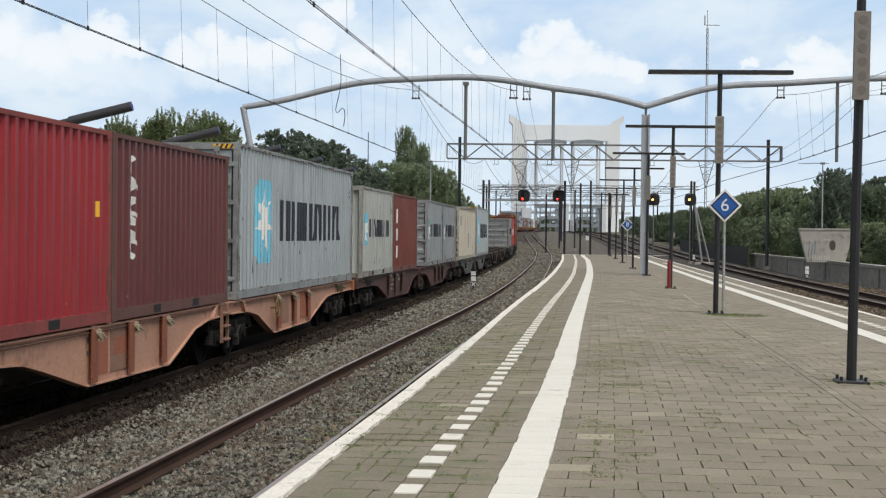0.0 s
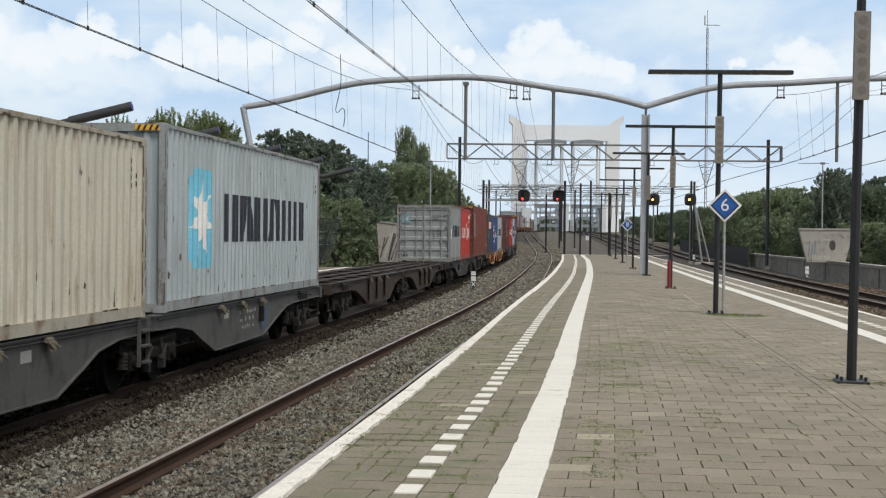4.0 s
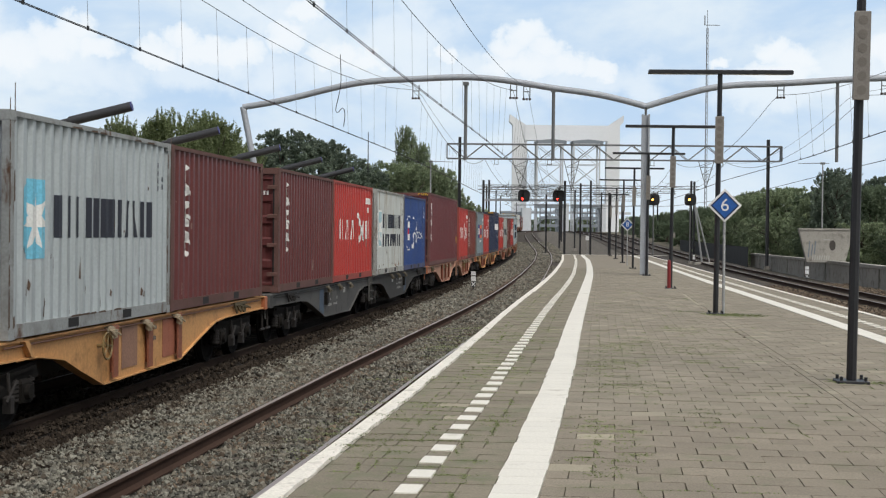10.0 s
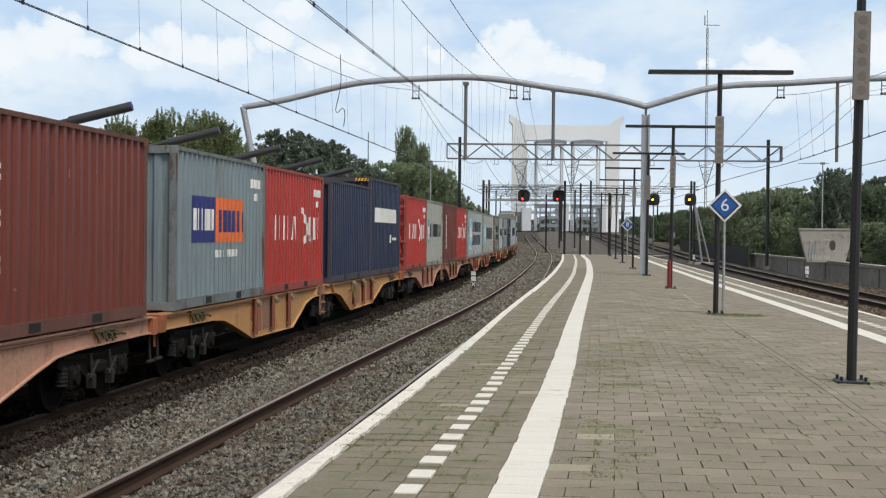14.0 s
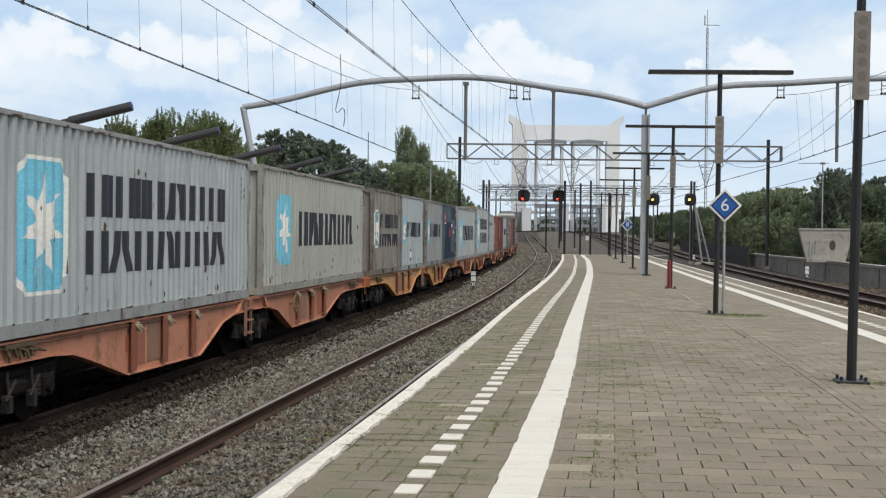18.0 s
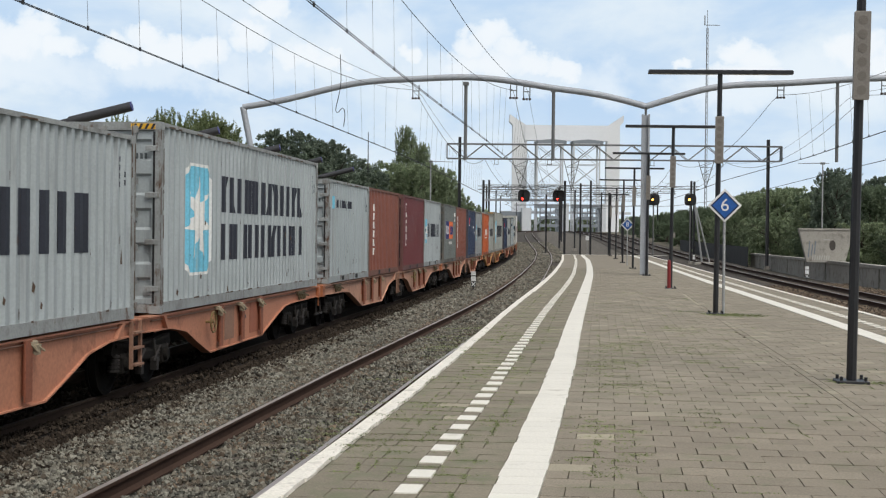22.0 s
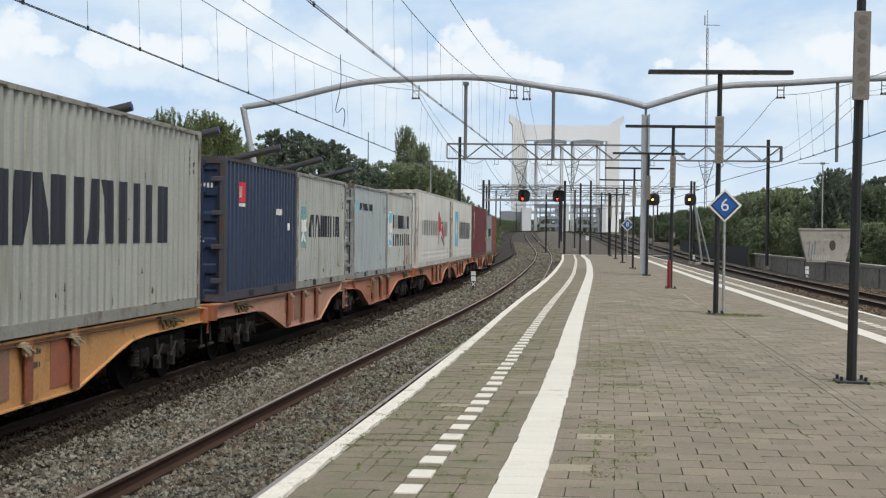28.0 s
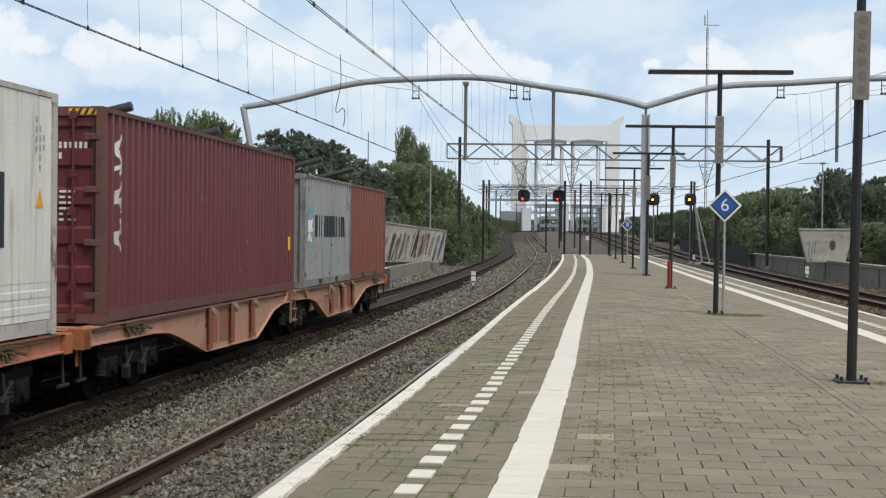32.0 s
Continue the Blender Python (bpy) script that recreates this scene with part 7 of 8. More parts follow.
            decal(mb, [[(a, b), (a + 0.014 * q, b - 0.02 * q), (a + 0.022 * q, b + 0.04 * q), (a + 0.006 * q, b + 0.08 * q)]], br, 0.010)
        for ye in (-L / 2, -L / 2 + 0.128, L / 2 - 0.15, L / 2 - 0.022):
            z = 0.12
            while z < H - 0.15:
                h, w = rnd.uniform(0.08, 0.6), rnd.uniform(0.02, 0.055)
                if rnd.random() < 0.75:
                    mb.add([(W2 + 0.002, ye, z), (W2 + 0.002, ye + w, z + 0.03), (W2 + 0.002, ye + w * 0.8, z + h), (W2 + 0.002, ye + 0.002, z + h - 0.02)], [(0, 1, 2, 3)])
                z += h + rnd.uniform(0.0, 0.15)
        for q in range(int(L * 2)):
            ya, w = rnd.uniform(-L / 2 + 0.1, L / 2 - 0.5), rnd.uniform(0.05, 0.4)
            for z in (0.158, H - 0.066):
                if rnd.random() < 0.5:
                    mb.add([(W2 + 0.002, ya, z), (W2 + 0.002, ya + w, z), (W2 + 0.002, ya + w * 0.9, z + 0.028), (W2 + 0.002, ya + w * 0.1, z + 0.02)], [(0, 1, 2, 3)])
        part("rust_stain", mb, P_DRIP, t, "brown rust runs and chips", "stuff")
    elif not reefer:
        rnd = random.Random(seed + 90)
        mb = MB()
        for k in range(int(L * 1.5)):
            a, b, h = rnd.uniform(-L / 2 + 0.2, L / 2 - 0.25), 0.2 + rnd.random() ** 1.6 * (H - 0.7), rnd.uniform(0.03, 0.30) * rnd.random()
            w = rnd.uniform(0.006, 0.022)
            decal(mb, [[(a, b), (a + w, b - 0.01), (a + w * 1.1, b + h), (a + w * 0.3, b + h + 0.02)]], br, 0.006)
        part("scuff_mark", mb, P_SCUFF_B if colour in ("navy", "denim", "slate", "wash", "royal", "steel", "moss") else P_SCUFF_R, t, "pale scratches and scuffs", "stuff")
    if seed == 45:
        a = -L / 2 + 0.42 * L
        for m, q in ((P_WHITE, [(a - 0.10, 0.42), (a + 0.10, 0.42), (a + 0.10, 0.62), (a - 0.10, 0.62)]), (P_DARK, [(a - 0.09, 0.63), (a + 0.09, 0.63), (a + 0.04, 0.77)]), (P_DARK, [(a - 0.09, 0.41), (a + 0.04, 0.26), (a + 0.09, 0.41)])):
            mb = MB()
            decal(mb, [q], br, 0.006)
            part("placard_field", mb, m, t)
    if colour == "rusty":
        rnd = random.Random(seed)
        for k in range(22):
            a = L * (0.12 + 0.0145 * k + rnd.uniform(-0.006, 0.006))
            mb = MB()
            decal(mb, [rect(a, a + rnd.uniform(0.012, 0.05), 0.19, H * (0.1 + 0.45 * rnd.random() ** 1.5))], br, 0.003)
            if mb.f:
                part("rust_streak", mb, P_STAIN, t)
    for nm, m, polys in logo_shapes(logo, L, H, seed):
        for group in ([[p] for p in polys] if nm == "wordmark" and logo not in ("saf", "tex") else [polys]):
            mb = MB()
            decal(mb, group, br, 0.0025 if nm in ("emblem_border", "paint_patch") else 0.0055 if nm in ("emblem", "orange_field", "code_marking", "stencil") else 0.008)
            if mb.f:
                part("wordmark_bar" if nm == "wordmark" else nm, mb, m, t, kind="stuff" if nm == "code_marking" else "")
    return t


# ===== wagons =====
def wagon_paint(name, col, amt=0.35):
    return surf(name, col, 0.65, big=0.2, fine=0.12, bs=1.1, fs=22, bump=0.08, dirt=tuple(0.45 * c for c in col), dirt_amt=amt, vary=0.06, rust=0.24, spec=0.3)


WPAINT = {
    "salmon": wagon_paint("faded_salmon_wagon_paint", (0.49, 0.275, 0.19)),
    "coral": wagon_paint("orange-red_wagon_paint", (0.49, 0.22, 0.135)),
    "amber": wagon_paint("yellow-orange_wagon_paint", (0.54, 0.29, 0.115)),
    "oxide": wagon_paint("red-brown_wagon_paint", (0.090, 0.045, 0.038), 0.5),
    "grey": wagon_paint("grey_wagon_paint", (0.092, 0.090, 0.084), 0.5),
    "soot": wagon_paint("sooty_brown_wagon_paint", (0.052, 0.037, 0.029), 0.3),
    "sable": wagon_paint("sooty_dark_wagon_paint", (0.046, 0.040, 0.033), 0.35),
    "dark": wagon_paint("dark_grey_wagon_paint", (0.045, 0.042, 0.039), 0.4),
}
M_ORANGE = surf("orange_wagon_end_paint", (0.40, 0.135, 0.055), 0.6, big=0.2, dirt=(0.10, 0.05, 0.03), dirt_amt=0.35)
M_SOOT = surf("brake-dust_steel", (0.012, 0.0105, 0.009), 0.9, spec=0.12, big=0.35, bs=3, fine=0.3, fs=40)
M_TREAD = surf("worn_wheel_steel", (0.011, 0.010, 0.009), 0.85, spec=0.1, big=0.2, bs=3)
M_RIB = surf("rust-red_stiffener_paint", (0.25, 0.085, 0.045), 0.7, big=0.25, bs=2.5, dirt=(0.10, 0.055, 0.04), dirt_amt=0.4)
M_SPRING = surf("dusty_spring_steel", (0.026, 0.023, 0.021), 0.7, spec=0.3, big=0.4, bs=4)
M_OCHRE = surf("ochre_wheel_paint", (0.19, 0.13, 0.05), 0.6, big=0.2, bs=4)
M_STRAP = surf("pale_strap_and_lever", (0.34, 0.28, 0.19), 0.7, big=0.3, bs=4)


def wheel_mesh():
    def fn(mb):
        n = 28
        prof = [(-0.07, 0.0), (-0.075, 0.38), (-0.06, 0.42), (-0.065, 0.49), (-0.03, 0.49), (-0.03, 0.46), (0.07, 0.452), (0.07, 0.40), (0.03, 0.37), (0.02, 0.18), (0.06, 0.12), (0.06, 0.0)]
        for x, r in prof:
            mb.v += [(x, r * math.cos(2 * math.pi * i / n), r * math.sin(2 * math.pi * i / n)) for i in range(n)]
        for j in range(len(prof) - 1):
            for i in range(n):
                mb.f.append((j * n + i, j * n + (i + 1) % n, (j + 1) * n + (i + 1) % n, (j + 1) * n + i))
                mb.mi.append(0)
    return cached("wheel", fn)


def bogie_side(mb):
    mb.prism([(-1.35, 0.62), (-1.25, 0.78), (-0.45, 0.72), (0.45, 0.72), (1.25, 0.78), (1.35, 0.62), (1.2, 0.55), (0.55, 0.50), (0.35, 0.40), (-0.35, 0.40), (-0.55, 0.50), (-1.2, 0.55)], -0.06, 0.06, m=pose(0, 0, 0, 0, 0, 90))
    mb.prism([(-1.2, 0.70), (-0.5, 0.66), (0.5, 0.66), (1.2, 0.70), (1.2, 0.745), (0.5, 0.70), (-0.5, 0.70), (-1.2, 0.745)], -0.10, 0.10, m=pose(0, 0, 0, 0, 0, 90))
    for y in (-0.9, 0.9):
        mb.bevel_box(-0.11, 0.12, y - 0.15, y + 0.15, 0.33, 0.60, 0.045)
        mb.tube((0.10, y, 0.45), (0.17, y, 0.45), 0.105, 0.085, n=14)
        for k in (-0.19, 0.19):
            mb.box(-0.07, 0.07, y + k - 0.02, y + k + 0.02, 0.30, 0.62)
    mb.bevel_box(-0.09, 0.13, -0.26, 0.26, 0.46, 0.60, 0.04)


def coil(mb):
    for k in range(5):
        mb.tube((0, 0, k * 0.05), (0, 0, k * 0.05 + 0.03), 0.085, n=10)
        mb.tube((0, 0, k * 0.05 + 0.03), (0, 0, k * 0.05 + 0.05), 0.06, n=8)


def bogie_beam(mb):
    mb.box(-0.95, 0.95, -0.22, 0.22, 0.42, 0.72)
    for y in (-1.25, 1.25):
        mb.box(-0.95, 0.95, y - 0.06, y + 0.06, 0.52, 0.68)


def axle(mb):
    mb.tube((-0.78, 0, 0.46), (0.78, 0, 0.46), 0.08, n=8)


def brake(mb):
    mb.tube((0.04, 0, 0.72), (0.07, 0.03, 0.30), 0.022, n=6)
    mb.tube((0.09, -0.13, 0.40), (0.09, 0.15, 0.62), 0.016, n=6)
    mb.bevel_box(0.0, 0.10, -0.045, 0.055, 0.26, 0.46, 0.02)


def bogie(parent, y):
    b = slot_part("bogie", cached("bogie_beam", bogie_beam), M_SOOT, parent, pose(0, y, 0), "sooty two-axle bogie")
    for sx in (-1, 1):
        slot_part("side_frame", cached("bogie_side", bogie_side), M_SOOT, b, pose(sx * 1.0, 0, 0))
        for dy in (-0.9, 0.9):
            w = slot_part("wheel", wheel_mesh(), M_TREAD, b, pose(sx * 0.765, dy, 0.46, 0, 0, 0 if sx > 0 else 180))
            for k in (-0.22, 0.22):
                slot_part("coil_spring", cached("coil_spring", coil), M_SPRING, b, pose(sx * 1.02, dy + k, 0.36))
    for sx in (-1, 1):
        for dy in (-0.35, 0.35):
            slot_part("brake_rigging", cached("brake_rigging", brake), M_SPRING, b, pose(sx * 1.08, dy, 0))
    for dy in (-0.9, 0.9):
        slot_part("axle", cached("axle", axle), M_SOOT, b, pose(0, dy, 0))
    return b


def sill_mesh(y0, y1, out0, sign):
    """Fish-bellied side beam with flanges; out0: the outer bogie stands at the y0 end."""
    def fn(mb):
        yo, yj, d = (y0, y1, 1) if out0 else (y1, y0, -1)
        low = [(yo, 0.84), (yo + d * 2.9, 0.82), (yo + d * 3.6, 0.78), (yo + d * 4.2, 0.66), (yo + d * 5.75, 0.31), (yj - d * 3.55, 0.28), (yj - d * 2.7, 0.54), (yj - d * 2.1, 0.74), (yj - d * 1.3, 0.84), (yj, 0.86)]
        x = sign * 1.12
        for (ya, za), (yb, zb2) in zip(low, low[1:]):
            vs = [(x - 0.01, ya, za), (x - 0.01, yb, zb2), (x - 0.01, yb, 1.05), (x - 0.01, ya, 1.05), (x + 0.01, ya, za), (x + 0.01, yb, zb2), (x + 0.01, yb, 1.05), (x + 0.01, ya, 1.05)]
            mb.add(vs, [(0, 1, 2, 3), (4, 5, 6, 7), (0, 1, 5, 4), (3, 2, 6, 7)])
            # bottom flange
            xi, xo = sorted((x - sign * 0.10, x + sign * 0.055))
            vs = [(xi, ya, za - 0.02), (xo, ya, za - 0.02), (xo, yb, zb2 - 0.02), (xi, yb, zb2 - 0.02), (xi, ya, za), (xo, ya, za), (xo, yb, zb2), (xi, yb, zb2)]
            mb.add(vs, [(0, 1, 2, 3), (4, 5, 6, 7), (0, 1, 5, 4), (1, 2, 6, 5), (2, 3, 7, 6), (3, 0, 4, 7)])
        xi, xo = sorted((x - sign * 0.12, x + sign * 0.075))
        mb.box(xi, xo, y0, y1, 1.05, 1.075)
    return cached(("side_sill", y0, y1, out0, sign), fn)


def rib(mb):
    mb.prism([(0, 0.40), (0.075, 0.42), (0.075, 1.05), (0, 1.05)], -0.012, 0.012)
    mb.box(0.06, 0.085, -0.10, 0.10, 0.335, 1.05)


def lever(mb):
    mb.bevel_box(0, 0.10, -0.10, 0.10, 0.985, 1.045, 0.02)
    mb.prism([(0.06, 0.90), (0.12, 0.87), (0.13, 0.99), (0.07, 1.0)], -0.02, 0.13)
    mb.tube((0.09, -0.08, 1.0), (0.14, 0.02, 0.90), 0.018, n=6)
    mb.tube((0.10, 0.05, 0.99), (0.16, 0.15, 0.91), 0.014, n=6)


def hook(mb):
    mb.bevel_box(-0.07, 0.07, -0.09, 0.09, 1.075, 1.094, 0.004)


def cross(mb):
    mb.box(-1.1, 1.1, -0.09, 0.09, 0.90, 1.045)
    mb.box(-1.1, 1.1, -0.14, 0.14, 1.045, 1.06)


def centre(y0, y1):
    def fn(mb):
        for x in (-0.32, 0.32):
            mb.box(x - 0.012, x + 0.012, y0, y1, 0.70, 1.05)
            mb.box(x - 0.10, x + 0.10, y0, y1, 1.045, 1.062)
    return cached(("centre_beam", y0, y1), fn)


def headstock(mb):
    mb.bevel_box(-1.2, 1.2, -0.22, 0.0, 0.80, 1.06, 0.02)
    mb.bevel_box(0.98, 1.20, -0.24, 0.04, 0.80, 1.085, 0.02)
    mb.box(1.06, 1.09, -0.16, -0.02, 0.58, 0.80)


def buffer(mb):
    mb.tube((0, 0, 0.88), (0, -0.30, 0.88), 0.08, n=10)
    mb.tube((0, -0.30, 0.88), (0, -0.34, 0.88), 0.17, n=14)


def ladder(mb):
    for y in (-0.19, 0.19):
        mb.box(1.17, 1.22, y - 0.02, y + 0.02, 0.38, 1.06)
    for z in (0.42, 0.66, 0.88):
        mb.box(1.16, 1.26, -0.19, 0.19, z, z + 0.03)


def hand_wheel(mb):
    n = 14
    pts = [(1.27, 0.18 * math.cos(2 * math.pi * i / n), 0.80 + 0.18 * math.sin(2 * math.pi * i / n)) for i in range(n)]
    for i in range(n):
        mb.tube(pts[i], pts[(i + 1) % n], 0.016, n=5)
    for i in range(0, n, 3):
        mb.tube((1.27, 0, 0.80), pts[i], 0.011, n=4)
    mb.tube((1.13, 0, 0.80), (1.28, 0, 0.80), 0.025, n=6)


def shunt_bar(mb):
    """Hanging bar with a cross grip beside the buffers."""
    mb.tube((1.10, 0, 0.80), (1.12, 0, 0.40), 0.022, n=6)
    mb.tube((1.12, -0.16, 0.40), (1.12, 0.16, 0.40), 0.026, n=6)
    mb.tube((0.40, 0, 0.72), (1.12, 0, 0.72), 0.018, n=6)


def hose(mb):
    mb.chain([(0.30, 0.10, 0.80), (0.31, 0.02, 0.60), (0.30, -0.10, 0.50), (0.28, -0.20, 0.58)], 0.028, n=7)
    mb.chain([(-0.30, 0.10, 0.80), (-0.31, 0.02, 0.62), (-0.30, -0.10, 0.52), (-0.28, -0.20, 0.60)], 0.028, n=7)


def plate_box(mb):
    mb.bevel_box(1.13, 1.20, -0.11, 0.11, 0.70, 1.0, 0.01)


def tie(mb):
    rnd = random.Random(2)
    for k in range(7):
        mb.tube((1.15, -0.42 + k * 0.12, 1.03), (1.19, -0.38 + k * 0.12 + rnd.uniform(-0.05, 0.05), 0.86 + rnd.uniform(-0.03, 0.05)), 0.024, n=5)
    mb.bevel_box(1.13, 1.2, -0.45, 0.42, 0.99, 1.04, 0.01)
    for k in range(4):
        mb.tube((1.14, -0.5 + k * 0.28, 1.0 + rnd.uniform(-0.03, 0.03)), (1.2, -0.2 + k * 0.30, 0.95 + rnd.uniform(-0.05, 0.04)), 0.02, n=5)


def pipe_run(y0, y1):
    def fn(mb):
        mb.tube((1.155, y0 + 0.3, 1.0), (1.155, y1 - 0.3, 1.0), 0.014, n=6)
    return cached(("brake_pipe", y0, y1), fn)


def lashing(mb):
    mb.box(1.133, 1.141, -0.28, 0.28, 0.62, 0.86)


def rust_panel(mb):
    mb.box(1.132, 1.139, -0.34, 0.34, 0.40, 1.0)


def grab(mb):
    mb.chain([(-0.38, 0, -0.02), (-0.36, -0.03, 0.14), (-0.26, -0.05, 0.18), (0.26, -0.05, 0.18), (0.36, -0.03, 0.14), (0.38, 0, -0.02)], 0.018, n=6)


def blue_panel(d):
    def fn(mb):
        mb.add([(1.134, 0.0, 0.45), (1.134, d * 0.52, 0.335), (1.134, d * 0.52, 1.0), (1.134, 0.0, 1.0), (1.13, 0.0, 0.45), (1.13, d * 0.52, 0.335), (1.13, d * 0.52, 1.0), (1.13, 0.0, 1.0)],
               [(0, 1, 2, 3), (4, 5, 6, 7), (0, 1, 5, 4), (1, 2, 6, 5), (2, 3, 7, 6), (3, 0, 4, 7)])
    return fn


def slant(d):
    """Slanting plate that braces the top flange near the joint."""
    def fn(mb):
        p = [(1.125, 0.10 * d, 1.05), (1.20, 0.10 * d, 1.05), (1.20, -0.10 * d, 0.85), (1.125, -0.10 * d, 0.85)]
        mb.add([(x, y - 0.06, z) for x, y, z in p] + [(x, y + 0.06, z) for x, y, z in p], [(0, 1, 2, 3), (4, 5, 6, 7), (0, 1, 5, 4), (1, 2, 6, 5), (2, 3, 7, 6), (3, 0, 4, 7)])
    return fn


def half_wagon(y0, y1, out0, colour, words, seed, joint_bogie):
    """One of the two halves of an articulated container wagon."""
    t = tagged(new("container_wagon"), words, "wagon", group="train wagons")
    mat = WPAINT[colour]
    bright = colour in ("salmon", "coral", "amber")
    for s in (-1, 1):
        slot_part("side_sill", sill_mesh(y0, y1, out0, s), mat, t)
    slot_part("centre_beam", centre(y0, y1), mat, t)
    yo, yj, d = (y0, y1, 1) if out0 else (y1, y0, -1)
    n = 6
    for k in range(n + 1):
        slot_part("cross_beam", cached("cross_beam", cross), mat, t, pose(0, y0 + 0.25 + (y1 - y0 - 0.5) * k / n, 0))
    for f in (5.9, 7.4, 8.95) if colour not in ("grey", "dark") else ():
        for s in (0, 180):
            slot_part("stiffener", cached("stiffener", rib), M_RIB if bright else mat, t, pose(1.13 if s == 0 else -1.13, yo + d * f, 0, 0, 0, s))
    for f in (6.0, 7.55, 9.1):
        slot_part("twist_lock_lever", cached("twist_lock_lever", lever), M_STRAP if bright else M_GEARL, t, pose(1.12, yo + d * f, 0))
    for f in (0.75, 5.9, 6.5, 12.2):
        for s in (-1, 1):
            slot_part("container_seat", cached("container_seat", hook), mat, t, pose(s * 1.12, yo + d * min(f, y1 - y0 - 0.4), 0))
    orange = M_ORANGE if colour in ("salmon", "coral", "amber") else mat
    slot_part("headstock", cached("headstock", headstock), orange, t, pose(0, yo, 0, 0, 0, 0 if out0 else 180), "end beam with corner plate")
    for s in (-0.87, 0.87):
        slot_part("buffer", cached("buffer", buffer), M_SOOT, t, pose(s, yo, 0, 0, 0, 0 if out0 else 180))
    if out0:
        slot_part("ladder", cached("ladder", ladder), M_SALV if bright else mat, t, pose(0, yj - d * 0.35, 0))
    if bright and seed % 2:
        slot_part("hand_wheel", cached("hand_wheel", hand_wheel), M_OCHRE, t, pose(0, yj - d * 3.4, 0))
    if not bright:
        slot_part("data_box", cached("data_box", plate_box), M_SOOT, t, pose(0, yo + d * 5.95, -0.12))
    if colour == "dark" and out0:
        for x in (-0.62, 0.42):
            slot_part("grab_rail", cached("grab_rail", grab), M_STRAP, t, pose(x, yo + d * 0.12, 1.06))
    if colour in ("grey", "dark", "oxide"):
        if colour != "oxide":
            slot_part("blue_panel", cached(("blue_panel", d), blue_panel(d)), M_BLUEP, t, pose(0, yo + d * 5.25, 0), "faded blue paint field")

        def stencil(mb):
            rn = random.Random(seed)
            for r in range(3):
                for k in range(9):
                    if rn.random() < 0.65:
                        a = -0.6 + k * 0.14
                        mb.box(1.133, 1.137, a, a + rn.uniform(0.04, 0.11), 0.80 - r * 0.14, 0.80 - r * 0.14 + rn.uniform(0.04, 0.08))
            mb.box(1.133, 1.137, 1.6 * d - 0.16, 1.6 * d + 0.16, 0.78, 0.92)
        tagged(slot_part("data_marking", cached(("wagon_stencil", seed % 4, d), stencil), P_GREYM, t, pose(0, yo + d * 6.95, 0)), kind="stuff")
    if bright:
        slot_part("corner_bracket", cached(("corner_bracket", d), slant(d)), mat, t, pose(0, yj - d * 0.95, 0))
    slot_part("lashing_gear", cached("lashing_gear", tie), M_GEAR if bright else M_SPRING, t, pose(0, yo + d * 1.9, 0))
    slot_part("coupling_handle", cached("coupling_handle", shunt_bar), M_SPRING, t, pose(0, yo - d * 0.12, 0))
    slot_part("air_hose", cached("air_hose", hose), M_SOOT, t, pose(0, yo - d * 0.1, 0))
    slot_part("brake_pipe", pipe_run(y0, y1), M_SALV if bright else mat, t)
    slot_part("data_panel", cached("data_panel", lashing), M_DPANEL if bright else mat, t, pose(0.0, yo + d * (6.0 if seed % 3 else 7.1), 0))
    if bright:
        slot_part("rust_panel", cached("rust_panel", rust_panel), M_DPANEL, t, pose(0, yo + d * 6.25, 0))
        slot_part("rust_panel", cached("rust_panel", rust_panel), M_SALV, t, pose(0, yo + d * (8.15 if seed % 2 else 7.05), 0))
        def scrawl(mb):
            rn = random.Random(seed)
            for r in range(2):
                for k in range(7):
                    a = -0.26 + k * 0.078
                    mb.box(1.133, 1.1375, a, a + rn.uniform(0.03, 0.06), 0.86 - r * 0.16, 0.86 - r * 0.16 + rn.uniform(0.05, 0.09))
        tagged(slot_part("data_marking", cached(("data_marking", seed % 5), scrawl), P_GREYD, t, pose(0, yo + d * (7.15 if seed % 2 else 6.05), 0)), kind="stuff")
    bogie(t, yo + d * 2.0)
    if joint_bogie:
        bogie(t, yj + d * 0.35)
    return t


M_SALV = surf("worn_brown_panel_paint", (0.27, 0.15, 0.10), 0.75, big=0.3, bs=3, dirt=(0.12, 0.09, 0.07), dirt_amt=0.4)
M_GEARL = surf("dusty_lever_steel", (0.17, 0.145, 0.105), 0.7, big=0.5, bs=7, spec=0.3)
M_GEAR = surf("greasy_lashing_gear", (0.10, 0.078, 0.042), 0.7, big=0.6, bs=9, spec=0.3)
M_BLUEP = surf("faded_blue_panel_paint", (0.075, 0.105, 0.145), 0.7, big=0.3, bs=2.5, dirt=(0.09, 0.088, 0.08), dirt_amt=0.5, spec=0.3)
M_DPANEL = surf("worn_red_data_panel", (0.33, 0.115, 0.065), 0.7, big=0.25, bs=4)

C20, C40, STD, HC = 6.09, 12.25, 2.591, 2.896
WORDS = {
    "m": "container with a star emblem and dark bars", "mt": "container with a faded star emblem", "ms": "container with a star and two bar rows",
    "mst": "container with a faded emblem and bars", "msf": "container with a bleached emblem and bars", "line": "container with a small emblem", "hs": "container with white bars and pennant",
    "tex": "container with upright white marks", "tri": "container with a white mark column", "slash": "container with slanting white marks", "po": "container with a navy and orange emblem",
    "saf": "container with a white crest", "sea": "container with a red square", "mark": "container with a small red mark", "markp": "container with navy repaint patches and red marks", "navy2": "container with a white bar row",
    "cai": "container with short white bars", "code": "container with small white marks", "codegrey": "container with rust and grey patches", "hsr": "refrigerated container with a red pennant",
    "mr": "refrigerated container with a star emblem",
}
